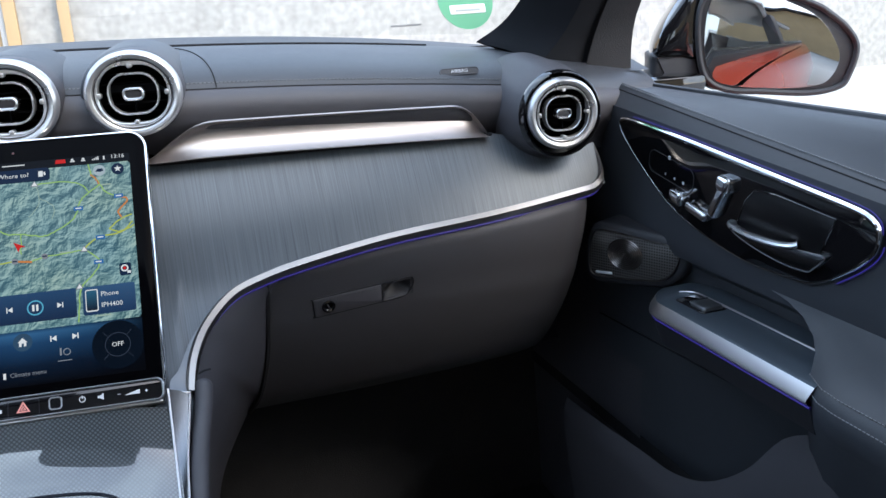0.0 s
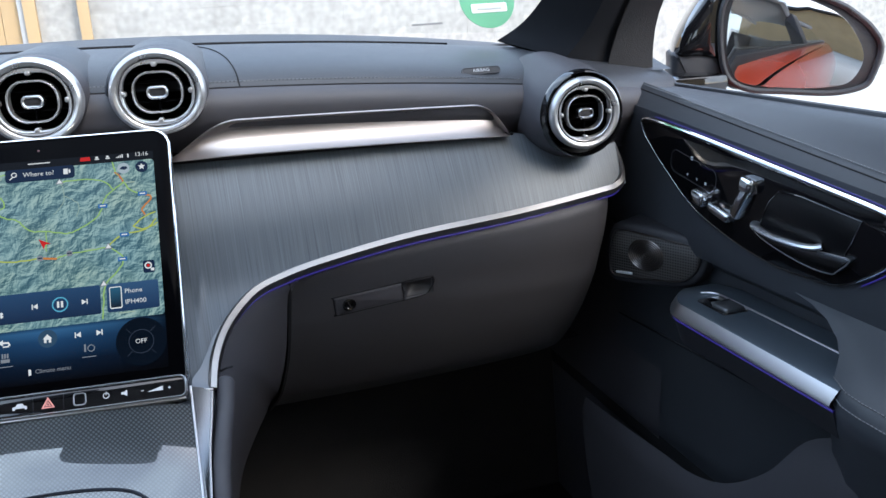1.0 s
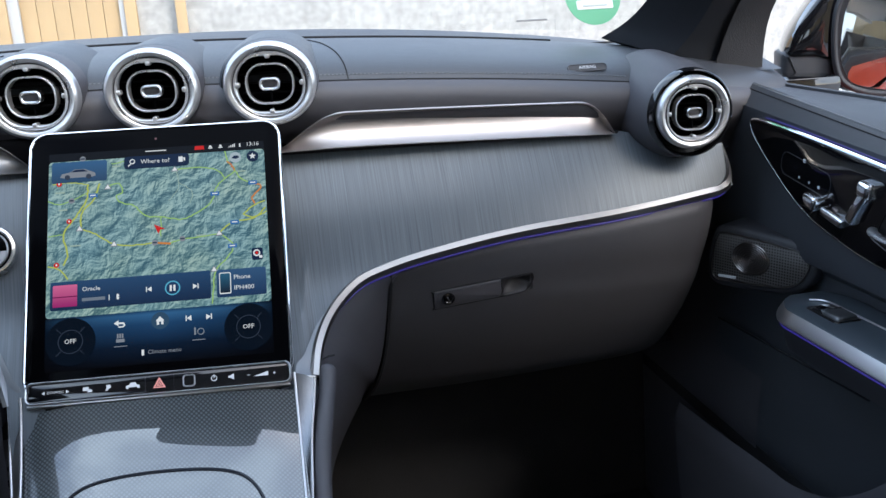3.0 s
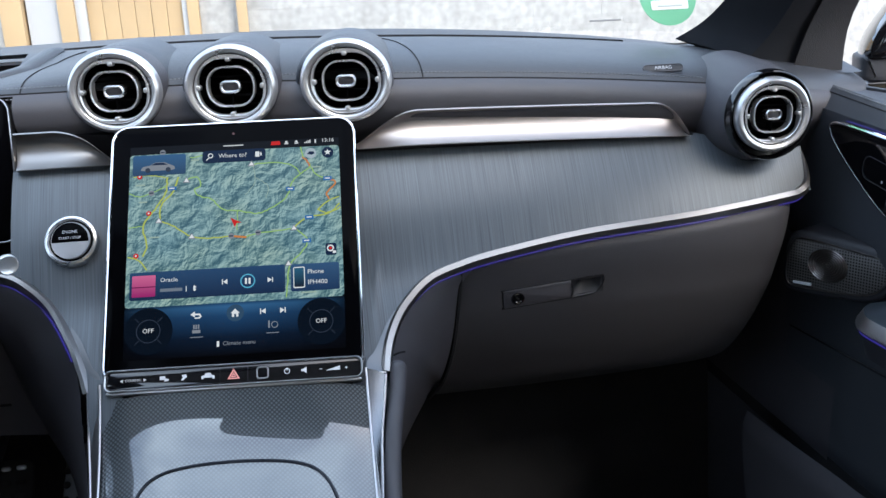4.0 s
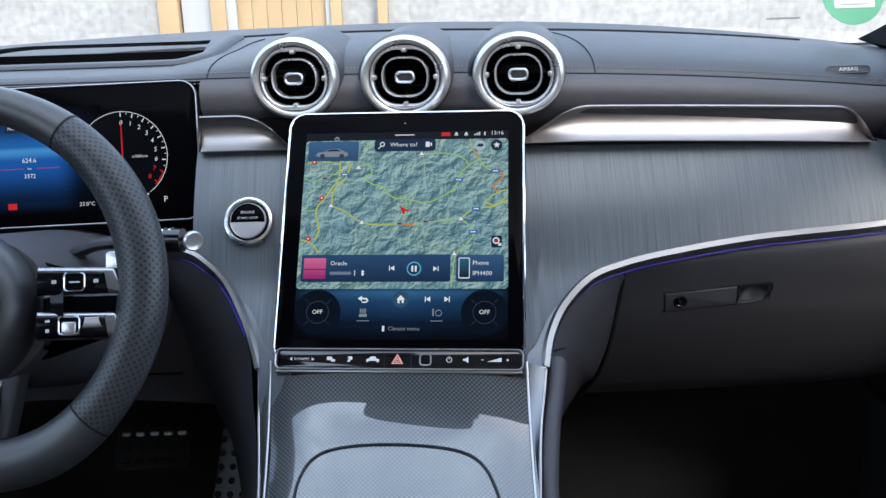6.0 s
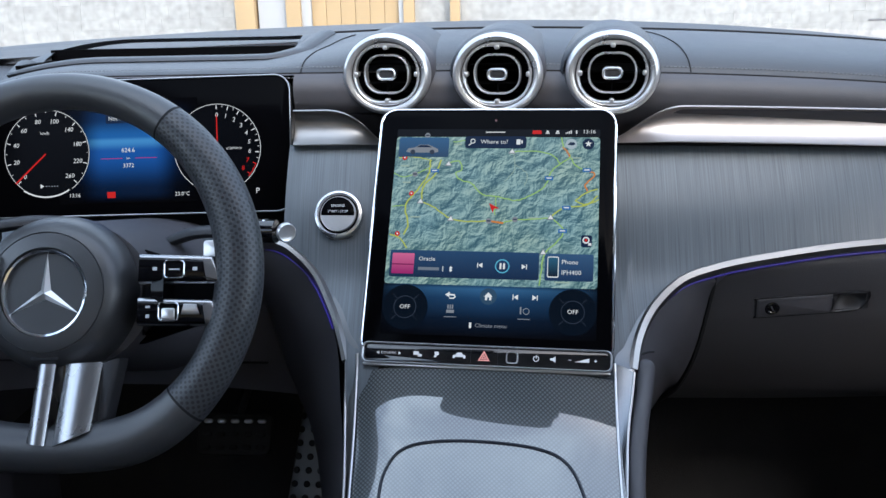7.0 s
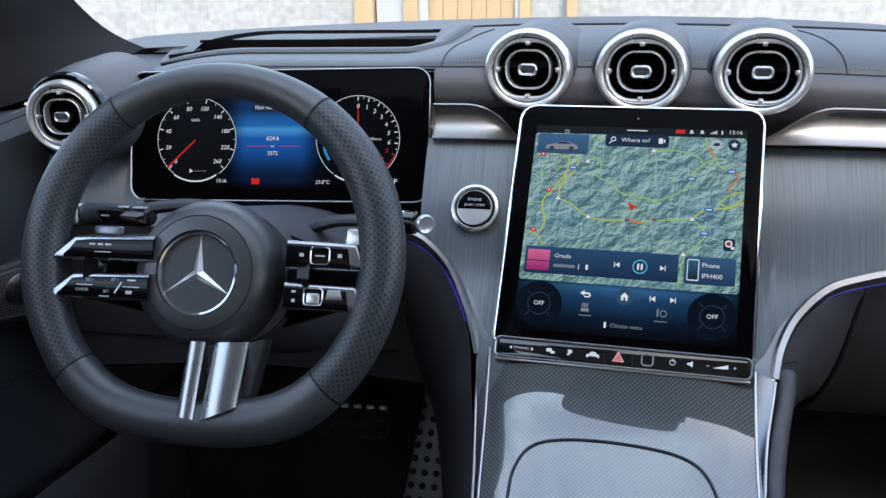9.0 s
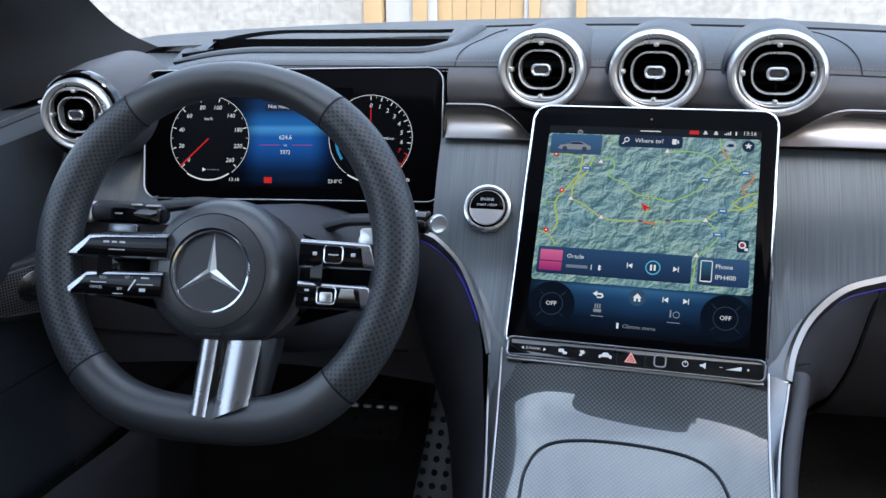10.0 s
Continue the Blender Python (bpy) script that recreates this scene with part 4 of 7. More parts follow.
for u, v in ((16, 165), (-48, 151), (-74, 110), (-42, 92), (57, 95), (51, 59)):
    polygon([(u - 3.6, v - 2.6), (u + 3.6, v - 2.6), (u, v + 3.4)], grey_lit, 3, "map_sign")
    polygon([(u - 2.4, v - 1.9), (u + 2.4, v - 1.9), (u, v + 2.2)], white_lit, 4, "map_sign")
for u, v in ((-62, 143), (54, 136), (91, 145), (72, 105), (69, 81)):
    polygon([(u - 4.2, v - 1.9), (u + 4.2, v - 1.9), (u + 4.2, v + 1.9), (u - 4.2, v + 1.9)], blue_lit, 3, "map_sign")
    polygon([(u - 2.6, v - 0.5), (u + 2.6, v - 0.5), (u + 2.6, v + 0.6), (u - 2.6, v + 0.6)], white_lit, 4, "map_sign")
for u, v in ((-94, 157), (-84, 118), (-95, 75)):
    disc(u / 1000, v / 1000, 0.0025, red_lit)
    disc(u / 1000, v / 1000, 0.0009, white_lit, 4)
for u, v in ((-82, 139), (-4, 90), (22, 92), (-72, 182)):
    disc(u / 1000, v / 1000, 0.0028, grey_lit)
    polygon([(u - 2, v - 0.7), (u + 2, v - 0.7), (u + 2, v + 0.7), (u - 2, v + 0.7)], dim_lit, 4, "map_sign")
polygon([(-4.5, 108.5), (5.5, 103.5), (1, 103), (-0.5, 98.8)], red_lit, 5, "position_arrow")
for u, v, w in ((-93, 148, 9), (-90, 130, 8), (-78, 93, 10), (-40, 172, 8), (80, 158, 9), (40, 94, 10), (70, 29, 14)):
    polygon([(u - w / 2, v - 0.6), (u + w / 2, v - 0.6), (u + w / 2, v + 0.6), (u - w / 2, v + 0.6)], pale_road, 3, "place_name_bar")

# map overlays
card = field("car_card", -0.101, -0.049, 0.158, 0.1795, shaded_display("card_blue", (0.012, 0.05, 0.12), (0.02, 0.10, 0.24)), 4, 0.002)
polygon([(-93, 163.5), (-91, 167), (-84, 168.2), (-79, 171.2), (-70, 171.2), (-64, 168.4), (-60, 166.5), (-59.5, 163.5), (-63, 162.6), (-89, 162.6)], grey_lit, 6, "car_picture", card)
polygon([(-82.5, 168.3), (-78.6, 170.6), (-71, 170.6), (-66.5, 168.3)], navy_lit, 7, "car_picture", card)
for u in (-86, -66):
    disc(u / 1000, 0.1632, 0.0025, dim_lit, 7, "car_picture", parent=card)
search = field("search_field", -0.0325, 0.030, 0.168, 0.181, navy_lit, 4, 0.003, "dark blue search field")
lettering("Where to?", 0.0064, white_lit, search, pose(-0.0165, 0.1745, 0.0006))
part("magnifier", hoop([(-0.0245 + 0.0026 * math.cos(a), 0.1755 + 0.0026 * math.sin(a)) for a in steps(0, 5.8, 14)], [(-0.0245 + 0.0018 * math.cos(a), 0.1755 + 0.0018 * math.sin(a)) for a in steps(0, 5.8, 14)], -0.001, 0.0006, 0.0001), white_lit, search, smooth=False)
polygon([(-26.2, 173.6), (-28.8, 171), (-28.2, 170.4), (-25.6, 173)], white_lit, 6, "magnifier", search)
polygon([(20, 172), (24, 172), (24, 177.5), (20, 177.5)], white_lit, 6, "fuel_icon", search)
polygon([(25, 173), (26.5, 173.4), (26, 176.8), (24.6, 176)], white_lit, 6, "fuel_icon", search)
fav = disc(0.092, 0.173, 0.0058, navy_lit, 4, "favourite_button", 20, parent=touchscreen)
polygon([(92 + (3.4 if i % 2 == 0 else 1.5) * math.sin(i * math.pi / 5), 173 + (3.4 if i % 2 == 0 else 1.5) * math.cos(i * math.pi / 5)) for i in range(10)], white_lit, 6, "star", fav)
bub = disc(0.075, 0.173, 0.0056, glow("pale_button", (0.38, 0.48, 0.55)), 4, "view_button", 20, parent=touchscreen)
polygon([(71.5, 172), (74, 174.6), (78, 174.4), (79, 172.4), (76, 171.2)], navy_lit, 6, "cloud_icon", bub)
polygon([(-12, 185.4), (8, 185.4), (8, 186.2), (-12, 186.2)], white_lit, 3, "pull_down_bar", touchscreen)
polygon([(35.5, 184), (45, 184), (44.5, 187.8), (36, 187.8)], red_lit, 3, "status_icon", touchscreen)
for u in (51, 61):
    polygon([(u - 2, 184.4), (u + 2, 184.4), (u + 2, 185.2), (u - 2, 185.2)], white_lit, 3, "status_icon", touchscreen)
    polygon([(u - 1.4, 185.8), (u + 1.6, 185.8), (u + 0.6, 187.8), (u - 1, 187.6)], white_lit, 3, "status_icon", touchscreen)
for i in range(4):
    polygon([(69 + 1.7 * i, 184.4), (70 + 1.7 * i, 184.4), (70 + 1.7 * i, 185.4 + 0.8 * i), (69 + 1.7 * i, 185.4 + 0.8 * i)], white_lit, 3, "signal_bar", touchscreen)
polygon([(79.3, 184.2), (80.6, 184.2), (80.6, 187.8), (79.3, 187.8)], white_lit, 3, "status_icon", touchscreen)
lettering("13:16", 0.0058, white_lit, touchscreen, pose(0.0925, 0.186, 0.0004), "CENTER", "clock")
rec = field("record_button", 0.087, 0.0975, 0.065, 0.077, navy_lit, 4, 0.002)
part("ring", hoop([(0.0918 + 0.0034 * math.cos(a), 0.0718 + 0.0034 * math.sin(a)) for a in steps(0, 6.2, 18)], [(0.0918 + 0.0022 * math.cos(a), 0.0718 + 0.0022 * math.sin(a)) for a in steps(0, 6.2, 18)], -0.001, 0.0006, 0.0001), white_lit, rec, smooth=False)
disc(0.0918, 0.0718, 0.0014, red_lit, 6, "dot", parent=rec)
polygon([(94, 66.5), (97, 66.5), (97, 69), (94, 69)], white_lit, 6, "dot", rec)

# media and phone cards
media = field("media_card", -0.100, 0.0475, 0.0305, 0.058, shaded_display("media_blue", (0.006, 0.022, 0.065), (0.016, 0.060, 0.15)), 4, 0.002, "dark blue music card")
field("cover_picture", -0.0975, -0.0755, 0.0335, 0.0545, shaded_display("pink_cover", (0.30, 0.012, 0.14), (0.62, 0.13, 0.30)), 6, 0.0006, "pink and magenta cover picture", media)
field("cover_line", -0.0975, -0.0755, 0.0425, 0.0435, glow("cover_dark", (0.16, 0.01, 0.08)), 7, 0.0002, "", media)
lettering("Oracle", 0.0060, white_lit, media, pose(-0.071, 0.049, 0.0006))
polygon([(-71, 37.6), (-50, 37.6), (-50, 40.6), (-71, 40.6)], glow("soft_name_bar", (0.16, 0.2, 0.26)), 6, "name_bar", media)
polygon([(-46.6, 36.6), (-46, 36.6), (-46, 42), (-46.6, 42)], white_lit, 6, "divider", media)
polygon([(-39.5, 37.2), (-38.3, 36.5), (-36.8, 38.2), (-38, 39.4), (-36.8, 40.6), (-38.3, 42.2), (-39.5, 41.5)], white_lit, 6, "wireless_icon", media)


def skip(u, v, back, parent, k=1.0):
    s = -1 if back else 1
    polygon([(u - s * 2.6 * k, v - 2.5 * k), (u + s * 1.4 * k, v), (u - s * 2.6 * k, v + 2.5 * k)], white_lit, 6, "skip_icon", parent)
    polygon([(u + s * 1.7 * k, v - 2.5 * k), (u + s * 2.5 * k, v - 2.5 * k), (u + s * 2.5 * k, v + 2.5 * k), (u + s * 1.7 * k, v + 2.5 * k)], white_lit, 6, "skip_icon", parent)


skip(-10, 44, True, media)
skip(33.5, 43.5, False, media)
part("progress_ring", hoop([(0.012 + 0.0071 * math.cos(a), 0.0435 + 0.0071 * math.sin(a)) for a in steps(0, 6.2, 28)], [(0.012 + 0.0060 * math.cos(a), 0.0435 + 0.0060 * math.sin(a)) for a in steps(0, 6.2, 28)], -0.001, 0.0006, 0.0001), glow("cyan_ring", (0.10, 0.42, 0.62)), media, smooth=False)
for u in (10.3, 13.7):
    polygon([(u - 0.9, 40.6), (u + 0.9, 40.6), (u + 0.9, 46.4), (u - 0.9, 46.4)], white_lit, 6, "pause_icon", media)
phone = field("phone_card", 0.053, 0.0995, 0.0305, 0.0575, shaded_display("phone_blue", (0.010, 0.035, 0.10), (0.03, 0.09, 0.20)), 4, 0.002, "dark blue phone card")
field("phone_picture", 0.0555, 0.0665, 0.0335, 0.0545, white_lit, 6, 0.0015, "", phone)
field("phone_picture", 0.0563, 0.0657, 0.0345, 0.0535, shaded_display("phone_face", (0.004, 0.008, 0.02), (0.02, 0.11, 0.20)), 7, 0.001, "", phone)
lettering("Phone", 0.0063, white_lit, phone, pose(0.069, 0.049, 0.0006))
lettering("IPH400", 0.0064, white_lit, phone, pose(0.069, 0.0385, 0.0006))

# climate bar
for u in (-0.081, 0.081):
    dial = disc(u, 0.0, 0.0225, glow("dial_navy", (0.0015, 0.005, 0.012)), 3, "climate_dial", 40, parent=bottom_bar)
    part("ring", hoop([(u + 0.0112 * math.cos(a), 0.0112 * math.sin(a)) for a in steps(0, 6.22, 40)], [(u + 0.0107 * math.cos(a), 0.0107 * math.sin(a)) for a in steps(0, 6.22, 40)], -0.001, 0.0003, 0.0001), dim_lit, dial, smooth=False)
    for k in range(4):
        a = radians(45 + 90 * k)
        c, s = math.cos(a) * 1000, math.sin(a) * 1000
        polygon([(u * 1000 + 0.012 * c - 0.0002 * s, 0.012 * s + 0.0002 * c), (u * 1000 + 0.018 * c - 0.0002 * s, 0.018 * s + 0.0002 * c), (u * 1000 + 0.018 * c + 0.0002 * s, 0.018 * s - 0.0002 * c), (u * 1000 + 0.012 * c + 0.0002 * s, 0.012 * s - 0.0002 * c)], dim_lit, 5, "tick", dial)
    lettering("OFF", 0.0060, white_lit, dial, pose(u, 0.0, 0.0006), "CENTER")
disc(0, 0.013, 0.0082, glow("home_ring", (0.03, 0.075, 0.14)), 3, "home_button", 28, parent=bottom_bar)
polygon([(-4, 12.8), (0, 17), (4, 12.8), (3, 12.8), (3, 9.2), (1, 9.2), (1, 12), (-1, 12), (-1, 9.2), (-3, 9.2), (-3, 12.8)], white_lit, 5, "home_icon", bottom_bar)
polygon([(-42, 13.6), (-38, 16.4), (-38, 14.4), (-33, 14.2), (-31.6, 11.5), (-33.5, 9.6), (-38, 9.6), (-38, 10.6), (-34, 10.6), (-33, 11.6), (-34, 12.8), (-38, 13), (-38, 11)], white_lit, 5, "back_icon", bottom_bar)
skip(26, 13, True, bottom_bar)
skip(45, 13, False, bottom_bar)
for u in (-36, 35):
    polygon([(u - 6, -8.6), (u + 6, -8.6), (u + 6, -8.1), (u - 6, -8.1)], grey_lit, 5, "underline", bottom_bar)
for i in range(3):
    polygon([(-39.2 + 2.2 * i, -0.5), (-38 + 2.2 * i, -0.5), (-38 + 2.2 * i, 3.6), (-39.2 + 2.2 * i, 3.6)], grey_lit, 5, "seat_icon", bottom_bar)
polygon([(-40, -4.4), (-32.6, -4.4), (-32.6, -1.5), (-40, -1.5)], grey_lit, 5, "seat_icon", bottom_bar)
polygon([(31, -3.4), (32.4, -3.4), (32.4, 3.4), (31, 3.4)], grey_lit, 5, "heat_icon", bottom_bar)
part("heat_ring", hoop([(0.037 + 0.0032 * math.cos(a), 0.0032 * math.sin(a) - 0.0006) for a in steps(0, 6.2, 18)], [(0.037 + 0.0026 * math.cos(a), 0.0026 * math.sin(a) - 0.0006) for a in steps(0, 6.2, 18)], -0.001, 0.0003, 0.0001), grey_lit, bottom_bar, smooth=False)
polygon([(-17, -18.6), (-15, -18.6), (-15, -13.4), (-17, -13.4)], white_lit, 5, "thermometer_icon", bottom_bar)
lettering("Climate menu", 0.0054, grey_lit, bottom_bar, pose(-0.0115, -0.0162, 0.0004))

# touch-key bar under the display
BARM = SCREEN @ pose(0, -0.0465, 0.003)
key_bar = thing("touch_key_bar", "slim gloss black touch-key bar with silver rim below the screen", "control bar", BARM)
part("rim", hoop(rounded(0.237, 0.0205, 0.006, 6), rounded(0.2335, 0.0172, 0.0048, 6), -0.006, 0.0035, 0.0008), satin, key_bar, "satin silver rim")
part("key_face", slab(rounded(0.234, 0.0178, 0.0048, 6), -0.006, 0.0012, 0.0005), gloss_black, key_bar, "gloss black key face")
part("lower_lip", slab(rounded(0.234, 0.0032, 0.0014, 4, 0, -0.0112), -0.008, 0.0015, 0.001), satin, key_bar, "thin silver lip")
key_white = mat("key_print", (0.5, 0.52, 0.55), 0.4, emit=(0.7, 0.72, 0.75), power=0.35 * LIT)


def key(name, pts, material=key_white):
    pts = [(u / 1000, v / 1000) for u, v in pts]
    if sum(a[0] * b[1] - b[0] * a[1] for a, b in zip(pts, pts[1:] + pts[:1])) < 0:
        pts.reverse()
    part(name, slab(pts, 0.0, 0.0015, 0.00003), material, key_bar, smooth=False)


key("arrow_key", [(-104, 0), (-101.4, -1.6), (-101.4, 1.6)])
key("arrow_key", [(-80, 0), (-82.6, -1.6), (-82.6, 1.6)])
lettering("DYNAMIC", 0.0033, key_white, key_bar, pose(-0.092, 0, 0.0015), "CENTER")
key("camera_key", [(-68, 2.4), (-63, 2.4), (-63, -1), (-68, -1)])
key("camera_key", [(-63, 0.5), (-59.5, -0.6), (-60.2, -2.4), (-64, -2.6)])
key("seat_key", [(-48, 2.6), (-44, 2.8), (-43.2, 0), (-45, -0.6), (-46, -2.6), (-48.6, -2.4), (-47, 0)])
key("car_key", [(-30, -2.6), (-30, 0.2), (-27.4, 0.8), (-26, 2.8), (-21.6, 2.8), (-20.4, 0.8), (-18, 0.2), (-18, -2.6), (-20, -2.6), (-20, -1.4), (-28, -1.4), (-28, -2.6)])
tri_mat = mat("red_key_print", (0.58, 0.24, 0.22), 0.4, emit=(0.70, 0.27, 0.24), power=0.6 * LIT)
part("hazard_key", hoop([(-0.0062, -0.0042), (0.0052, -0.0042), (-0.0005, 0.0056)], [(-0.0040, -0.0030), (0.0030, -0.0030), (-0.0005, 0.0030)], 0, 0.0016, 0.0001), tri_mat, key_bar, "red warning triangle", smooth=False)
part("hazard_key", hoop([(-0.0030, -0.0024), (0.0020, -0.0024), (-0.0005, 0.0018)], [(-0.0016, -0.0016), (0.0006, -0.0016), (-0.0005, 0.0002)], 0, 0.0016, 0.0001), tri_mat, key_bar, smooth=False)
part("finger_key", hoop(rounded(0.0115, 0.0115, 0.003, 4, 0.026, 0), rounded(0.0088, 0.0088, 0.002, 4, 0.026, 0), 0, 0.0017, 0.0002), satin, key_bar, "silver square outline", smooth=False)
part("power_key", hoop([(0.0485 + 0.0028 * math.sin(a), 0.0028 * math.cos(a)) for a in steps(5.8, 0.5, 16)], [(0.0485 + 0.0021 * math.sin(a), 0.0021 * math.cos(a)) for a in steps(5.8, 0.5, 16)], 0, 0.0015, 0.0001), key_white, key_bar, smooth=False)
key("power_key", [(48.2, 0.4), (48.9, 0.4), (48.9, 3.4), (48.2, 3.4)])
key("mute_key", [(61.5, -1), (63.5, -1), (66.5, -3), (66.5, 3), (63.5, 1), (61.5, 1)])
key("minus_key", [(78.5, -0.3), (81, -0.3), (81, 0.3), (78.5, 0.3)])
key("volume_key", [(84, -1.7), (97.5, -1.7), (97.5, 2.2)])
key("plus_key", [(102, -0.3), (104.4, -0.3), (104.4, 0.3), (102, 0.3)])
key("plus_key", [(102.9, -1.2), (103.5, -1.2), (103.5, 1.2), (102.9, 1.2)])
for u in (-13, 12.5):
    key("divider", [(u - 0.15, -7.5), (u + 0.15, -7.5), (u + 0.15, 7.5), (u - 0.15, 7.5)], mat("key_divider", (0.03, 0.03, 0.035), 0.5))


# ---- air vents ----
def air_vent(m, label, sy=0.9, side=False):
    v = thing("air_vent", label, "air vent", m, "dashboard air vents")
    part("housing", revolve([(0.036, -0.004), (0.0462, -0.010), (0.0480, -0.018), (0.0486, -0.035), (0.0478, -0.085), (0.001, -0.09)], 56, sy), gloss_black if side else leather_low, v, "dark round housing")
    part("bezel", revolve([(0.0460, -0.024), (0.0468, -0.010), (0.0464, -0.0042), (0.0450, -0.0012), (0.0425, 0.0004), (0.0402, 0.0001), (0.0384, -0.0010), (0.0372, -0.0042)], 64, sy), silver_paint, v, "satin silver bezel ring")
    part("groove", revolve([(0.0373, -0.0040), (0.0364, -0.0070), (0.0356, -0.0030)], 64, sy), vane_black, v)
    part("bowl", revolve([(0.0345, -0.009), (0.0335, -0.014), (0.030, -0.026), (0.02, -0.034), (0.0005, -0.036)], 48, sy), vane_black, v, "black hollow")
    o = rounded(0.0715, 0.0715 * sy, 0.0715 * sy / 2 - 0.0004, 8)
    i_ = rounded(0.0655, 0.0620 * sy, 0.0250, 8)
    part("inner_ring", hoop(o, i_, -0.012, -0.0018, 0.0010), silver_paint, v, "satin silver inner ring")
    for x, y, w, h in ((0, 0.0303 * sy, 0.0052, 0.0042), (0, -0.0303 * sy, 0.0052, 0.0042), (0.0318, 0, 0.0042, 0.0052), (-0.0318, 0, 0.0042, 0.0052)):
        part("notch", slab(rounded(w, h, 0.0018, 3, x, y), -0.010, -0.0014, 0.0008), silver_paint, v)
    o = rounded(0.0485, 0.0455 * sy, 0.0180, 8)
    part("vane_ring", hoop(o, inset(o, 0.0018), -0.016, -0.0036, 0.0006), silver_paint, v, "silver ring on the vanes")
    for y in (-0.021, -0.011, 0.0105, 0.021):
        k = math.sqrt(max(0.032 ** 2 - (y / sy) ** 2, 0))
        part("vane", block(-k, k, y * sy - 0.0006, y * sy + 0.0006, -0.026, -0.012, 0.0003, 1), vane_black, v)
    part("vane", block(-0.0007, 0.0007, -0.029 * sy, -0.004, -0.02, -0.008, 0.0003, 1), vane_black, v)
    knob = part("knob", hoop(rounded(0.0205, 0.0126, 0.0052, 6), rounded(0.0150, 0.0072, 0.0030, 6), -0.014, -0.0012, 0.0012), bezel_silver, v, "hollow silver flow knob")
    part("knob_face", slab(rounded(0.0152, 0.0074, 0.0030, 6), -0.012, -0.0035, 0.0003), soft_black, knob, "dark inlay")
    return v


VENT = pose(0.010, 0.118, 1.162, 90, 0, -7)
centre_vent = air_vent(VENT, "round silver-rimmed air vent above the screen")
copy_thing(centre_vent, pose(-0.106, 0.134, 1.1625, 90, 0, -7))
copy_thing(centre_vent, pose(0.1255, 0.104, 1.1625, 90, 0, -7))
right_vent = air_vent(pose(0.5665, 0.055, 1.106, 90, 0, -4) @ Matrix.Scale(0.87, 4), "round silver-rimmed air vent beside the door", 0.97, True)
copy_thing(right_vent, pose(-0.597, 0.055, 1.1185, 90, 0, 4))
for x, y, z in ((0.5695, 0.060, 1.106), (-0.598, 0.060, 1.1185)):
    pod = thing("vent_pod", "dark leather pod with a gloss black collar round the side vent", "vent pod", pose(x, y + 0.012, z - 0.002, 90, 0, 0) @ Matrix.Scale(0.94, 4), "side vent pods")
    part("pod_shell", revolve([(0.0495, 0.0), (0.0515, -0.004), (0.055, -0.02), (0.060, -0.05), (0.066, -0.12), (0.001, -0.13)], 48), leather_low, pod, "dark leather shell")
    part("black_collar", revolve([(0.0470, -0.004), (0.0474, 0.0052), (0.0486, 0.0066), (0.0500, 0.0056), (0.0512, 0.0008), (0.0518, -0.004), (0.0516, -0.009)], 48), gloss_black, pod, "gloss black collar")
for x, y in ((0.010, 0.140), (-0.106, 0.156), (0.1255, 0.126)):
    single("vent_hood", moved(revolve([(0.0475, 0.0), (0.0500, -0.004), (0.0520, -0.018), (0.0540, -0.05), (0.056, -0.11), (0.001, -0.12)], 48, 0.91), pose(x, y, 1.160, 90, 0, -7)), leather, "dark leather hood round the air vent", "vent hood")
single("vent_backing", block(-0.165, 0.18, 0.140, 0.18, 1.06, 1.121, 0.004), vane_black, "black panel behind the centre vents", "panel")

# ---- start button ----
start = thing("start_button", "round chrome engine start button on the veneer", "button", pose(-0.1525, 0.0755, 1.0265, 62, 0, -2))
part("collar", revolve([(0.0255, -0.004), (0.0255, 0.002), (0.0243, 0.0042), (0.0222, 0.005), (0.0208, 0.0038), (0.0200, 0.001)], 48), bezel_silver, start, "polished chrome collar")
part("groove", revolve([(0.0202, 0.0015), (0.0190, 0.0005), (0.0182, 0.002)], 48), gloss_black, start)
part("cap", revolve([(0.0184, 0.0), (0.0184, 0.0045), (0.0176, 0.0056), (0.0001, 0.0062)], 48), satin, start, "brushed silver cap")
upper = [(0.0172 * math.cos(a), 0.0172 * math.sin(a)) for a in steps(-0.12, math.pi + 0.12, 26)]
cap_face = part("black_half", slab(upper, 0.0, 0.0068, 0.0004), display_glass, start, "gloss black upper half")
lettering("ENGINE", 0.0040, mark, cap_face, pose(0, 0.0078, 0.0069), "CENTER")
lettering("START / STOP", 0.0034, mark, cap_face, pose(0, 0.0018, 0.0069), "CENTER")

# ---- instrument display ----
CLUS = Matrix.Translation((-0.3835, 0.112, 1.0285)) @ pose(0, 0, 0, 75, 0, 0) @ pose(0, 0, 0, 0, 0, 1.0)
cluster = thing("instrument_display", "wide black instrument display with two lit dials", "instrument display", CLUS)
part("casing", slab(rounded(0.3490, 0.1465, 0.017, 8, 0.0005, 0.0642), -0.016, -0.0015, 0.003), soft_black, cluster, "thin black casing")
part("rim", hoop(rounded(0.3495, 0.1470, 0.017, 8, 0.0005, 0.0642), rounded(0.3468, 0.1443, 0.0157, 8, 0.0005, 0.0642), -0.004, 0.0012, 0.0006), satin, cluster, "thin silver rim")
part("cover_glass", slab(rounded(0.3472, 0.1447, 0.0157, 8, 0.0005, 0.0642), -0.006, -0.001, 0.0005), display_glass, cluster, "black cover glass")
field("blue_field", -0.082, 0.074, 0.004, 0.116, cluster_glow(), 1, 0.001, "glowing blue centre field", cluster)


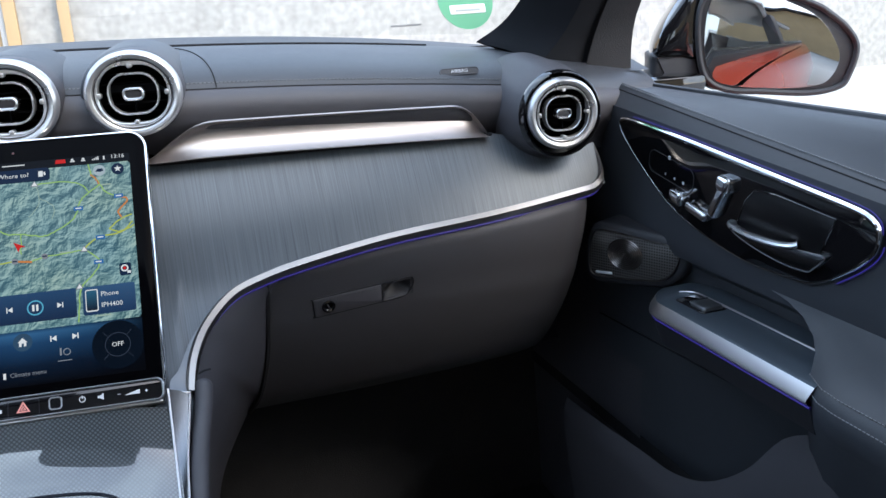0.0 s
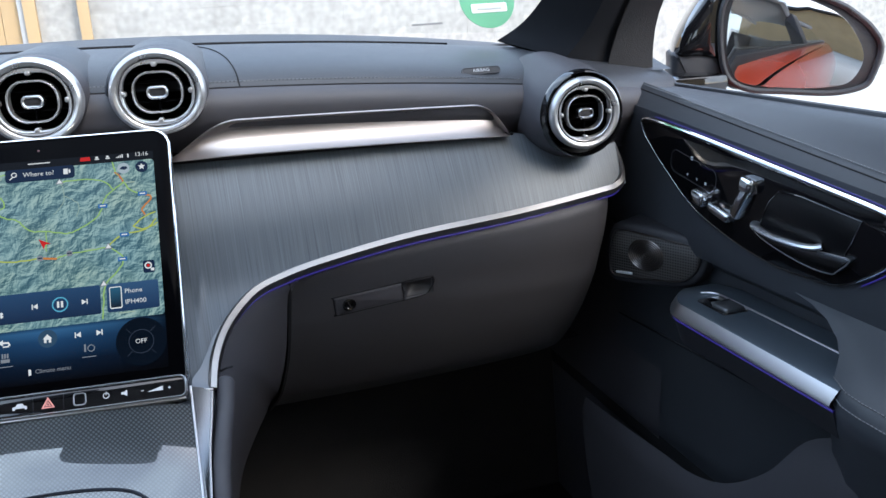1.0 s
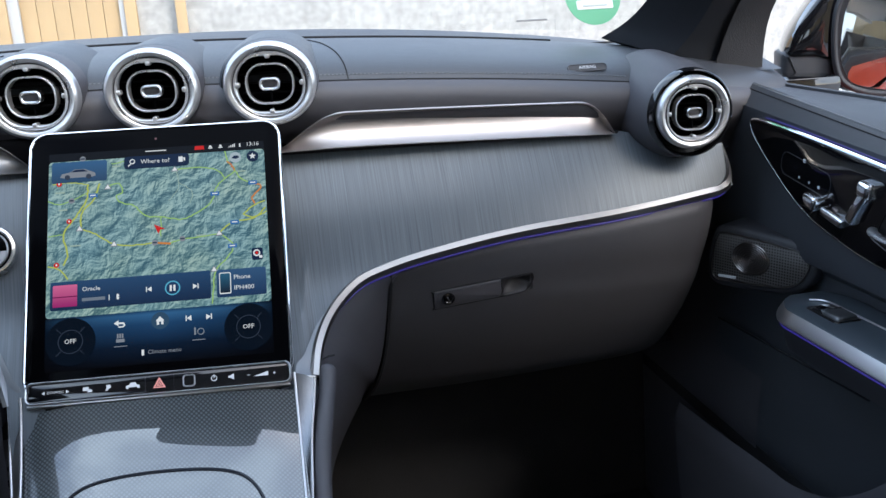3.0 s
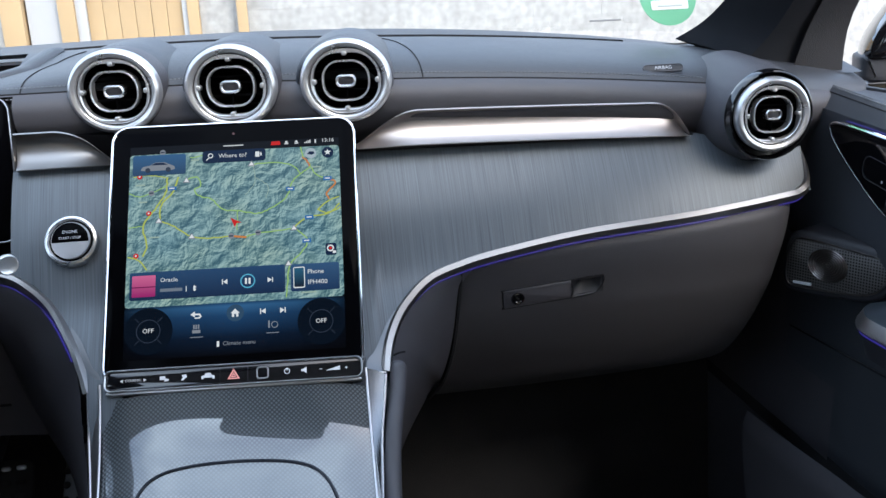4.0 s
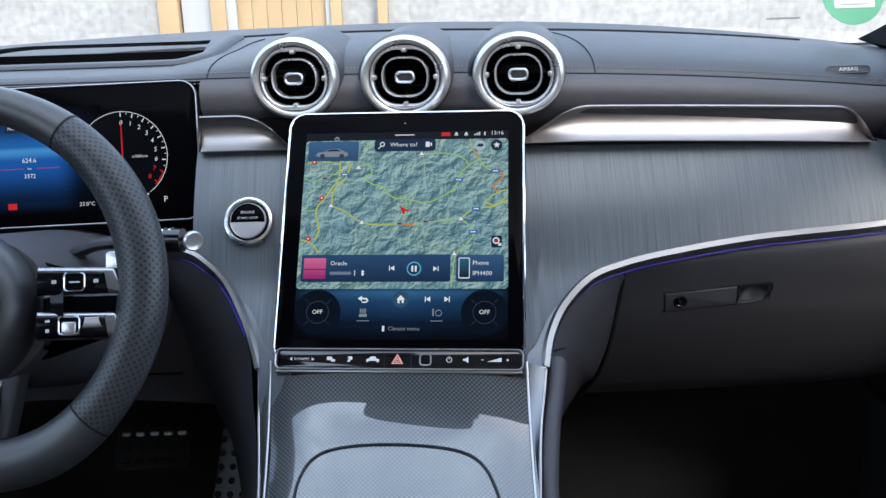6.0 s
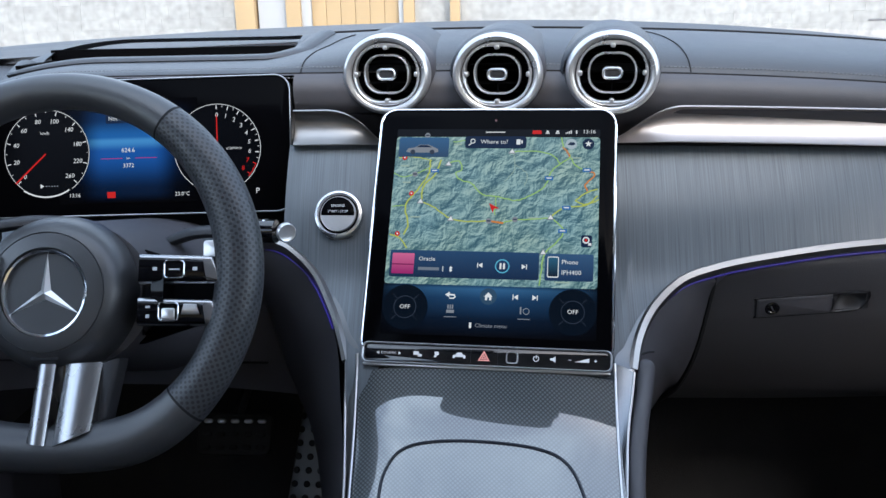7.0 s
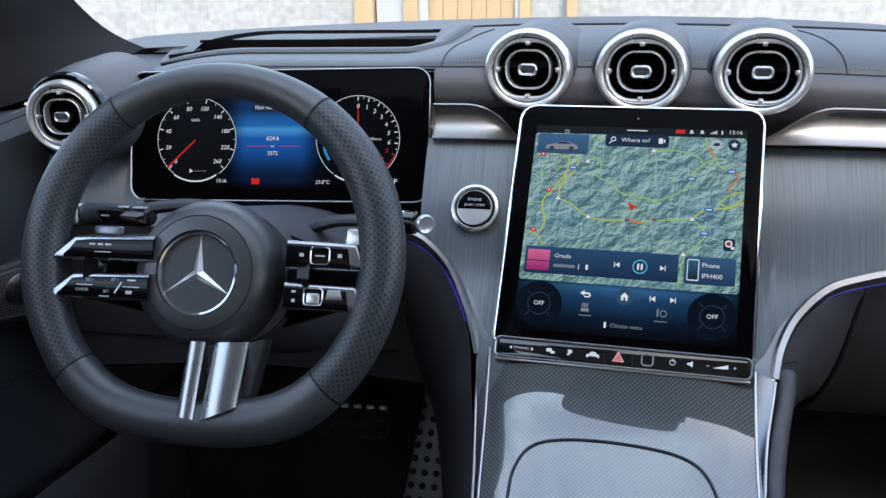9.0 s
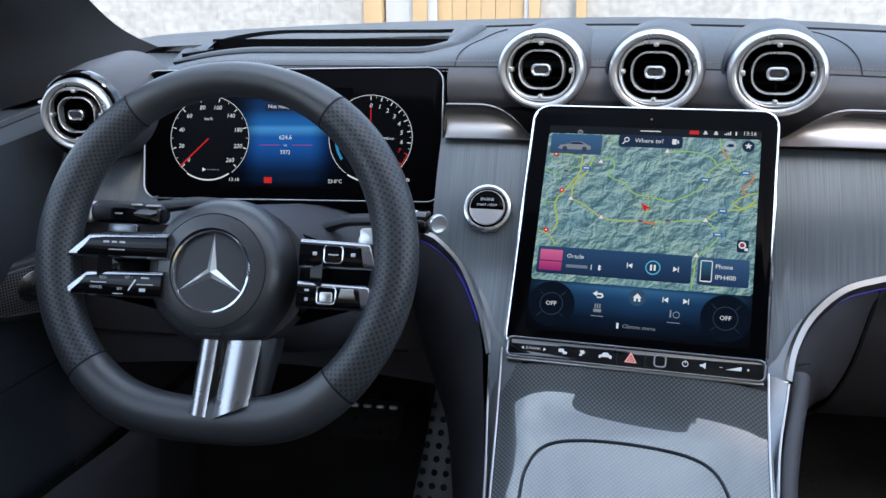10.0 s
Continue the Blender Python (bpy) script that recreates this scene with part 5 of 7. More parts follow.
def ring_bm(u, v, r, w, a0, a1, n=48, level=3):
    o = [(u + r * math.sin(a), v + r * math.cos(a)) for a in steps(a1, a0, n)]
    i = [(u + (r - w) * math.sin(a), v + (r - w) * math.cos(a)) for a in steps(a1, a0, n)]
    z = -0.001 + LAY * level
    return loft([[Vector((*p, z)), Vector((*q, z))] for p, q in zip(o, i)], False)


def dial(u, v, r, name, words, a0, a1, red=()):
    face = disc(u, v, r, glow(name + "_face", (0.001, 0.0015, 0.003)), 2, name, 48, parent=cluster)
    part("ring", ring_bm(u, v, r, 0.0006, radians(-145), radians(145), 64), white_lit, face, smooth=False)
    n = len(words)
    for i in range(2 * (n - 1) + 1):
        a = radians(a0 + (a1 - a0) * i / (2 * (n - 1)))
        big = i % 2 == 0
        rr4 = r * (0.88 if big else 0.93)
        s, c = math.sin(a), math.cos(a)
        w = 0.0005 if big else 0.0003
        part("tick", loft([[Vector((u + q * s + w * c, v + q * c - w * s, -0.0001)), Vector((u + q * s - w * c, v + q * c + w * s, -0.0001))] for q in (rr4, r * 0.97)], False), red_lit if i // 2 in red else white_lit, face, smooth=False)
    for i, word in enumerate(words):
        a = radians(a0 + (a1 - a0) * i / (n - 1))
        if word:
            lettering(word, 0.0068, red_lit if i in red else white_lit, face, pose(u + r * 0.745 * math.sin(a), v + r * 0.745 * math.cos(a), 0.0), "CENTER", "numeral", 0.15)
    return face


speedo = dial(-0.0940, 0.0602, 0.0475, "speed_dial", ["0", "20", "40", "60", "80", "100", "140", "180", "220", "260"], -135, 135)
lettering("km/h", 0.005, white_lit, speedo, pose(-0.0955, 0.082, 0.0), "CENTER")
polygon([(-95.5, 60.2), (-95, 59), (-129, 27.5), (-130, 28.6)], red_lit, 5, "needle", speedo)
part("fuel_arc", ring_bm(-0.0955, 0.0595, 0.0475, 0.0016, radians(147), radians(213), 20), white_lit, speedo, smooth=False)
for i in range(5):
    polygon([(-96 + 3 * i, 24), (-94.6 + 3 * i, 24), (-94.6 + 3 * i, 25), (-96 + 3 * i, 25)], grey_lit, 4, "fuel_mark", speedo)
polygon([(-102, 22.5), (-98, 24.5), (-102, 27)], white_lit, 4, "fuel_mark", speedo)
revs = dial(0.0945, 0.0605, 0.0475, "rev_dial", ["0", "1", "2", "3", "4", "5", "6", "7", "8"], 0, 129, (7, 8))
part("red_zone", ring_bm(0.0945, 0.0605, 0.0458, 0.0008, radians(113), radians(133), 12, 4), red_lit, revs, smooth=False)
polygon([(94, 60), (95.3, 60), (95, 96), (94.2, 96)], red_lit, 5, "needle", revs)
lettering("x1000/min", 0.004, white_lit, revs, pose(0.113, 0.060, 0.0), "CENTER")
part("charge_arc", ring_bm(0.0945, 0.0595, 0.0405, 0.003, radians(-125), radians(-75), 20), glow("cyan_arc", (0.03, 0.25, 0.5)), revs, smooth=False)
part("fuel_arc", ring_bm(0.0945, 0.0595, 0.0475, 0.0016, radians(147), radians(213), 20), white_lit, revs, smooth=False)
note_box = field("message_box", -0.0275, 0.040, 0.0905, 0.1010, navy_lit, 3, 0.001, "", cluster)
lettering("Not ready to", 0.0062, white_lit, note_box, pose(-0.0245, 0.0955, 0.0))
lettering("624.6", 0.0068, white_lit, cluster, pose(-0.0035, 0.0610, -0.0002), "CENTER")
lettering("km", 0.0035, white_lit, cluster, pose(-0.0035, 0.0525, -0.0002), "CENTER")
lettering("3372", 0.0062, white_lit, cluster, pose(-0.0035, 0.0445, -0.0002), "CENTER")
for a, b in ((-34, -10), (4, 28)):
    polygon([(a, 52.2), (b, 52.2), (b, 52.9), (a, 52.9)], glow("magenta_line", (0.4, 0.03, 0.2)), 3, "divider", cluster)
polygon([(-28, 10), (-19, 10), (-19, 16.5), (-28, 16.5)], red_lit, 3, "warning_lamp", cluster)
lettering("13:16", 0.0058, white_lit, cluster, pose(-0.064, 0.0135, -0.0002), "CENTER", "clock")
lettering("23.0°C", 0.0058, white_lit, cluster, pose(0.055, 0.0125, -0.0002), "CENTER")
lettering("P", 0.0085, white_lit, cluster, pose(0.1375, 0.0135, -0.0002), "CENTER")

# ---- steering wheel ----
WHEEL = Matrix.Translation((-0.377, -0.103, 1.002)) @ pose(0, 0, 0, 68, 0, 0)
wheel = thing("steering_wheel", "flat-bottomed dark leather steering wheel with silver spokes", "steering wheel", WHEEL)


def rim_point(a):
    r, flat = 0.1610, 0.1520
    s = math.sin(a)
    k = r if s >= 0 else (r ** -14 + (abs(s) / flat) ** 14) ** (-1 / 14)
    return Vector((0.007 + k * math.cos(a), 0.0170 + k * s, 0))


def rim_segment(a0, a1, n, grow=0.0):
    rings = []
    for a in steps(a0, a1, n):
        p = rim_point(a)
        t = (rim_point(a + 0.01) - rim_point(a - 0.01)).normalized()
        out = Vector((t.y, -t.x, 0))
        side = abs(math.cos(a)) ** 2
        w, h = 0.0160 + 0.0045 * side + grow, 0.0165 + 0.002 * side + grow
        q = min(max((-0.45 - math.sin(a)) / 0.5, 0), 1)
        w += 0.0045 * q * q * (3 - 2 * q)
        rings.append([p + out * (w * math.cos(b)) + Vector((0, 0, h * math.sin(b))) for b in steps(0, 2 * math.pi, 29)[:-1]])
    return loft(rings)


for a0, a1, m_, nm, lb in ((54, 126, wheel_leather, "rim", "smooth dark leather rim"), (126, 222, perforated, "grip", "perforated leather grip"), (222, 317, wheel_leather, "rim", "smooth dark leather rim"), (317, 414, perforated, "grip", "perforated leather grip")):
    part(nm, rim_segment(radians(a0), radians(a1), 48), m_, wheel, lb)
for a0 in (54, 126, 222, 317):
    part("rim_seam", rim_segment(radians(a0 - 0.35), radians(a0 + 0.35), 3, 0.0003), seam_dark, wheel)
# airbag cover with badge ring and plain three-armed emblem
cover = part("airbag_cover", moved(revolve([(0.052, -0.075), (0.062, -0.064), (0.0680, -0.050), (0.0702, -0.036), (0.0700, -0.027), (0.0685, -0.017), (0.0655, -0.008), (0.0610, -0.0015), (0.0560, 0.0026), (0.0522, 0.0044), (0.0516, 0.0036), (0.0510, 0.0048), (0.0450, 0.0066), (0.0385, 0.0074), (0.0376, 0.0010), (0.001, 0.0010)], 72), pose(0.0002, 0.0010, 0.0)), wheel_leather, wheel, "round dark leather airbag cover")
part("cover_print", moved(slab(rounded(0.010, 0.0016, 0.0005, 2), 0.004, 0.0062, 0.0001), pose(0, 0.0445, 0)), seam_dark, cover)
part("cover_print", moved(slab(rounded(0.024, 0.0028, 0.0008, 2), 0.002, 0.0036, 0.0001), pose(0.002, -0.0560, -0.0008, -8, 0, 0)), seam_dark, cover)
part("badge_disc", moved(revolve([(0.0352, 0.002), (0.0340, 0.0035), (0.001, 0.0035)], 48), pose(0.001, 0, 0.0) @ Matrix.Scale(1.09, 4)), badge_grey, cover)
part("badge_ring", moved(revolve([(0.0345, 0.002), (0.0350, 0.006), (0.0338, 0.0078), (0.0322, 0.0072), (0.0312, 0.0045), (0.0312, 0.002)], 64), pose(0.001, 0, 0.0) @ Matrix.Scale(1.09, 4)), chrome, cover, "polished badge ring")
bm = bmesh.new()
top = bm.verts.new((0.001, 0, 0.0074))
pts = []
for i in range(6):
    a = radians(90 + 60 * i)
    r = 0.0345 if i % 2 == 0 else 0.0052
    pts.append(bm.verts.new((0.001 + r * math.cos(a), r * math.sin(a), 0.0038)))
for i in range(6):
    bm.faces.new((pts[i], pts[(i + 1) % 6], top))
part("badge_emblem", bm, silver_paint, cover, "plain three-armed silver emblem", smooth=False)
# gloss black roots that rise from behind the cover to the spokes
for sgn in (1, -1):
    rows = []
    for x, z, lo_, hi_ in ((0.058, -0.050, -0.036, 0.038), (0.072, -0.034, -0.035, 0.038), (0.084, -0.012, -0.031, 0.035), (0.094, 0.004, -0.028, 0.033), (0.106, 0.008, -0.027, 0.032)):
        ring = [(lo_ + (hi_ - lo_) * (0.5 - 0.5 * math.cos(math.pi * q)), 0.006 * math.sin(math.pi * q)) for q in steps(0, 1, 12)]
        rows.append([Vector((0.001 + sgn * x, y, z + dz)) for y, dz in ring] + [Vector((0.001 + sgn * x, y, z - 0.02)) for y in (hi_, lo_)])
    part("spoke_root", loft(rows), key_gloss, wheel, "gloss black root of the spokes")


# two-tier spokes on either side, gloss black keys in a silver clasp
def spoke(x0, x1, y0, y1, tip, up):
    s = 1 if x1 > x0 else -1
    o = [(x0, y0), (x1 - s * 0.002, y0), (x1, y0 + (0.004 if up else 0.002)), (x1 - s * tip, y1), (x0, y1 + 0.002)]
    if s < 0:
        o.reverse()
    arm = part("spoke", slab(o, -0.014, 0.0, 0.003), spoke_satin, wheel, "silver spoke clasp")
    k = [(x0, y0 + 0.0012), (x1 - s * 0.012, y0 + 0.0012), (x1 - s * (0.010 + tip * 0.6), y1 - 0.004), (x1 - s * (tip + 0.016), y1 - 0.0022), (x0, y1 - 0.0005)]
    if s < 0:
        k.reverse()
    part("key_face", slab(k, -0.002, 0.0013, 0.0026), key_gloss, arm, "gloss black touch keys")
    return arm


sp = {}
sp["lu"] = spoke(-0.046, -0.147, 0.0095, 0.031, 0.022, True)
sp["ll"] = spoke(-0.048, -0.150, -0.0265, -0.0035, 0.026, True)
sp["ru"] = spoke(0.080, 0.152, 0.0085, 0.032, 0.008, True)
sp["rl"] = spoke(0.080, 0.152, -0.0275, -0.0055, 0.007, True)
# near-black sheets added to stand in for the dark gaps behind the spokes
part("left_gap_sheet", slab([(-0.04, -0.03), (-0.05, 0.03), (-0.135, 0.022), (-0.135, -0.022)], -0.046, -0.036, 0.002), vane_black, wheel)
part("right_gap_sheet", slab([(0.06, -0.045), (0.13, -0.022), (0.14, 0.02), (0.06, 0.045)], -0.052, -0.042, 0.002), vane_black, wheel)


def mark_on(arm, x, y, w, h, material=mark):
    part("key_mark", slab([(x - w / 2, y - h / 2), (x + w / 2, y - h / 2), (x + w / 2, y + h / 2), (x - w / 2, y + h / 2)], 0.001, 0.0015, 0.00003), material, arm, smooth=False)


mark_on(sp["lu"], -0.095, 0.0165, 0.016, 0.0009)
for x, w in ((-0.106, 0.006), (-0.098, 0.005), (-0.09, 0.006)):
    mark_on(sp["lu"], x, 0.0235, w, 0.0016)
lettering("CANCEL", 0.0034, mark, sp["ll"], pose(-0.112, -0.0185, 0.0016), "CENTER")
lettering("RES/+", 0.0034, mark, sp["ll"], pose(-0.105, -0.0095, 0.0016), "CENTER")
lettering("SET -", 0.0034, mark, sp["ll"], pose(-0.0875, -0.0195, 0.0016), "CENTER")
lettering("SET +", 0.0034, mark, sp["ll"], pose(-0.080, -0.0085, 0.0016), "CENTER")
for x, y, w in ((-0.110, -0.0140, 0.016), (-0.09, -0.0238, 0.010), (-0.064, -0.0145, 0.016)):
    mark_on(sp["ll"], x, y, w, 0.0009)
mark_on(sp["ll"], -0.064, -0.0085, 0.008, 0.0014)
mark_on(sp["ll"], -0.066, -0.0195, 0.006, 0.003)
part("key_slash", moved(slab([(-0.0006, -0.006), (0.0006, -0.006), (0.0006, 0.006), (-0.0006, 0.006)], 0.001, 0.0017, 0.0001), pose(-0.0765, -0.0155, 0, 0, 0, -32)), satin, sp["ll"])
for arm, x, y in ((sp["ru"], 0.112, 0.0205), (sp["rl"], 0.108, -0.0155)):
    o = rounded(0.0185, 0.0165, 0.004, 5, x, y)
    part("scroll_frame", hoop(o, inset(o, 0.0015), 0.0, 0.0028, 0.0005), chrome, arm, "small bright key frame")
    mark_on(arm, x, y, 0.009, 0.0012)
mark_on(sp["ru"], 0.095, 0.021, 0.004, 0.003)
mark_on(sp["ru"], 0.130, 0.021, 0.004, 0.003)
part("scroll_key", slab(rounded(0.012, 0.010, 0.002, 4, 0.108, -0.0175), 0.0, 0.0032, 0.001), satin, sp["rl"], "silver roller key")
part("call_key", slab([(0.119, -0.018), (0.135, -0.018), (0.132, -0.009), (0.121, -0.009)], 0.0, 0.002, 0.0006), satin, sp["rl"])
mark_on(sp["rl"], 0.090, -0.0195, 0.003, 0.003)
mark_on(sp["rl"], 0.090, -0.0115, 0.004, 0.002)
# the four arms stand proud of the rim
for arm in sp.values():
    arm.matrix_basis = pose(0.0056, -0.0007, 0.012) @ Matrix.Scale(0.9841, 4)
# lower twin blades
def lower_blade(tl, tr, bl, br, crown):
    rows = []
    for i in range(15):
        q = i / 14
        a, b = Vector(tl).lerp(Vector(bl), q), Vector(tr).lerp(Vector(br), q)
        row = [a + Vector((0, 0, -0.02)), a]
        row += [a.lerp(b, u) + Vector((0, 0, crown * math.sin(math.pi * u) ** 0.7)) for u in steps(0, 1, 10)[1:-1]]
        rows.append(row + [b, b + Vector((0, 0, -0.02))])
    return loft(rows)


part("lower_spoke", lower_blade((-0.0045, -0.060, 0.0), (0.0109, -0.060, 0.0), (-0.003, -0.1245, 0.0165), (0.0122, -0.1268, 0.017), 0.0035), spoke_satin, wheel, "polished silver lower spoke blade")
part("lower_spoke", lower_blade((0.0204, -0.060, 0.0), (0.0513, -0.058, -0.001), (0.0189, -0.1275, 0.017), (0.0490, -0.1145, 0.0135), 0.005), spoke_satin, wheel, "polished silver lower spoke blade")
part("spoke_side", slab([(0.047, -0.112), (0.056, -0.106), (0.066, -0.055), (0.050, -0.058)], -0.02, 0.0, 0.003), soft_black, wheel, "dark side of the lower spoke")
part("spoke_gap", slab([(0.010, -0.128), (0.0205, -0.128), (0.0225, -0.06), (0.009, -0.06)], -0.02, -0.006, 0.001), gloss_black, wheel)
part("paddle", slab(rounded(0.030, 0.0095, 0.003, 4, -0.099, 0.0375), -0.018, -0.012, 0.001), rail_silver, wheel, "silver shift paddle")
part("paddle", slab(rounded(0.024, 0.016, 0.003, 4, 0.140, 0.040), -0.030, -0.022, 0.001), satin, wheel, "silver shift paddle")
# column shroud behind the wheel
bm = loft([[Vector((0.006 + (0.075 + 0.05 * i / 3) * math.cos(b), 0.0 + (0.066 + 0.006 * i) * math.sin(b) + 0.004 * i, -0.03 - 0.06 * i)) for b in steps(0, 2 * math.pi, 33)[:-1]] for i in range(4)])
part("column_shroud", bm, leather_low, wheel, "dark plastic steering column shroud")

# ---- stalks ----
stalk_l = thing("indicator_stalk", "dark indicator stalk with printed grip and chrome tip", "stalk", pose(-0.48, -0.02, 1.03))
arm_path = curve([(-0.40, -0.005, 1.040), (-0.43, -0.012, 1.043), (-0.455, -0.02, 1.0415), (-0.475, -0.025, 1.039)], 6)
part("arm", sweep(arm_path, circle(0.006, 12, 0.011)), soft_black, stalk_l, "curved dark arm", world=True)
part("grip", moved(slab(rounded(0.075, 0.021, 0.009, 6), -0.012, 0.009, 0.006), pose(-0.492, -0.036, 1.037, 78, 1, 0)), soft_black, stalk_l, "flattened dark grip", world=True)
part("switch_ring", moved(slab(rounded(0.052, 0.0135, 0.002, 4), 0, 0.0105, 0.001), pose(-0.480, -0.036, 1.035, 78, 1, 0)), gloss_black, stalk_l, world=True)
part("tip", moved(slab(rounded(0.008, 0.021, 0.003, 5), -0.012, 0.008, 0.003), pose(-0.5315, -0.036, 1.0365, 78, 1, 0)), satin, stalk_l, "satin silver tip", world=True)
for x, z, w in ((-0.497, 1.0365, 0.008), (-0.497, 1.0315, 0.004), (-0.478, 1.0455, 0.008), (-0.462, 1.045, 0.010)):
    part("print_bar", moved(slab(rounded(w, 0.0016, 0.0004, 2), 0, 0.0112, 0.0001), pose(x, -0.036, z, 78, 1, 0)), mark, stalk_l, world=True)
stalk_r = thing("gear_stalk", "dark gear selector stalk with silver end button", "stalk", pose(-0.24, 0.0, 1.025))
arm_path = curve([(-0.33, 0.02, 1.000), (-0.305, 0.012, 1.017), (-0.28, 0.008, 1.026), (-0.25, 0.006, 1.028)], 6)
part("arm", sweep(arm_path, circle(0.006, 12, 0.010)), soft_black, stalk_r, "curved dark arm", world=True)
part("grip", tube([(-0.245, 0.006, 1.028), (-0.222, 0.004, 1.0285), (-0.200, 0.001, 1.0288)], 0.0112, 20), gloss_black, stalk_r, "ribbed gloss black grip", world=True)
for x in (-0.226, -0.219, -0.212):
    part("rib", tube([(x, 0.0045, 1.0285), (x + 0.002, 0.0043, 1.0285)], 0.0119, 20), chrome, stalk_r, world=True)
part("end_button", moved(revolve([(0.0094, 0.0), (0.0094, 0.003), (0.0082, 0.0046), (0.0070, 0.0040), (0.0001, 0.0044)], 28), pose(-0.1905, -0.002, 1.0288, 90, 0, 34)), silver_paint, stalk_r, "satin silver park button", world=True)
part("paddle", moved(slab(rounded(0.024, 0.017, 0.003, 4), 0, 0.004, 0.001), pose(-0.249, -0.03, 1.012, 75, 0, 0)), satin, stalk_r, "silver paddle behind the rim", world=True)

# ---- pedals ----
brake = thing("brake_pedal", "steel brake pedal with rubber studs in the dark footwell", "pedal", pose(-0.357, 0.30, 0.659, 55, 0, 0))
part("plate", slab(rounded(0.105, 0.058, 0.012, 6), -0.006, 0.0, 0.002), rubber, brake, "dark rubber plate")
for i in range(5):
    for j in range(3):
        # only the top row is silver: its lit look is put into the colour
        part("stud", slab(rounded(0.012, 0.006, 0.0028, 4, -0.038 + 0.019 * i, -0.018 + 0.018 * j), -0.001, 0.004, 0.001), satin if j == 2 else rubber, brake)
part("pedal_arm", tube([(0, 0.02, -0.006), (0, 0.08, -0.05), (0, 0.2, -0.08)], 0.008, 8, up=(1, 0, 0)), soft_black, brake)
gas = thing("accelerator_pedal", "tall steel accelerator pedal with black rubber dots", "pedal", pose(-0.252, 0.30, 0.632, 62, 0, -4))
part("plate", slab([(-0.030, -0.090), (0.034, -0.090), (0.030, 0.060), (0.018, 0.082), (0.004, 0.088), (-0.012, 0.086)], -0.006, 0.0, 0.002), steel, gas, "brushed steel plate")
for i in range(3):
    for j in range(9):
        x, y = -0.018 + 0.017 * i + 0.0012 * j - 0.003, -0.080 + 0.0185 * j
        if x < 0.026 and not (j == 8 and i != 1):
            part("rubber_dot", moved(revolve([(0.0046, -0.001), (0.0046, 0.0012), (0.0036, 0.002), (0.0001, 0.002)], 14), pose(x, y, 0)), rubber, gas)


# ---- doors ----
def stitch_z(y):
    return 1.0960 + 0.110 * min(max(y, -0.55), 0.2)


def panel_z(y):
    return 1.080 + 0.087 * min(max(y, -0.45), 0.2)


def door_profile(y, s):
    a, b = stitch_z(y), panel_z(y)
    return [(0.765, 1.090), (0.760, 1.106), (0.752, 1.1100), (0.742, 1.1095), (0.730, 1.1075 * 0.8 + a * 0.2 + 0.002), (0.715, 1.104 * 0.45 + a * 0.55 + 0.004), (0.700, a + 0.006), (0.692, a + 0.002), (0.688, a - 0.001), (0.680, a - 0.007), (0.6745, a - 0.014),
            (0.672, b + 0.006), (0.6715, b - 0.003), (0.6715, 1.02), (0.672, 0.975), (0.672, 0.950), (0.6755, 0.941), (0.690, 0.934), (0.698, 0.925), (0.698, 0.89), (0.700, 0.82), (0.705, 0.72), (0.700, 0.62), (0.690, 0.50)]


def door(s):
    d_ = thing("front_door", "dark leather car door with gloss black control panel and silver armrest trim" if s > 0 else "dark leather driver's door with speaker grille", "door", pose(s * 0.7, -0.2, 0.5))
    ys = steps(0.235, -0.62, 60)
    part("door_card", loft([[Vector((s * x, y, z)) for x, z in door_profile(y, s)] for y in ys], False), leather, d_, "dark leather door lining", world=True)
    part("seam", tube([(s * 0.6905, y, stitch_z(y) + 0.0005) for y in steps(0.2, -0.6, 40)], 0.0010, 6), seam_dark, d_, world=True)
    stitches([(s * 0.6965, y, stitch_z(y) + 0.0052) for y in steps(0.16, -0.5, 60)], d_)
    part("window_seal", tube([(s * 0.757, y, 1.1100) for y in steps(0.22, -0.9, 20)], 0.004, 8), soft_black, d_, world=True)
    return d_


right_door, left_door = door(1), door(-1)
FACE = Matrix(((0, 0, -1, 0.6705), (-1, 0, 0, 0), (0, 1, 0, 0), (0, 0, 0, 1)))  # across: rearwards, up: up, out: into the cabin


def flip(pts):
    """Points given as (ahead, up) on the right door become (rearwards, up)."""
    return [(-y, z) for y, z in pts]


panel_out = flip([(p.x, p.y) for p in curve([(0.113, 1.083), (0.085, 1.0845), (0.0, 1.078), (-0.103, 1.068), (-0.2, 1.0585), (-0.262, 1.052), (-0.284, 1.047), (-0.292, 1.038), (-0.289, 1.022), (-0.272, 1.005), (-0.245, 0.987), (-0.222, 0.9765), (-0.191, 0.9725), (-0.126, 0.972), (-0.06, 0.982), (0.004, 1.0), (0.06, 1.032), (0.102, 1.062), (0.113, 1.075)], 6, True)])
if sum(a[0] * b[1] - b[0] * a[1] for a, b in zip(panel_out, panel_out[1:] + panel_out[:1])) < 0:
    panel_out.reverse()
control = part("control_panel", moved(slab(panel_out, -0.004, 0.003, 0.001), FACE), gloss_black, right_door, "gloss black control panel", world=True)
part("panel_rim", moved(tube([(x, y, 0.002) for x, y in panel_out], 0.0010, 6, True), FACE), chrome, right_door, "thin bright rim", world=True)
top_line = curve([(0.108, 1.0835), (0.085, 1.0850), (0.0, 1.0785), (-0.103, 1.0685), (-0.2, 1.059), (-0.262, 1.0525), (-0.284, 1.0475), (-0.2925, 1.038), (-0.2895, 1.022), (-0.272, 1.0045), (-0.245, 0.9865)], 8)
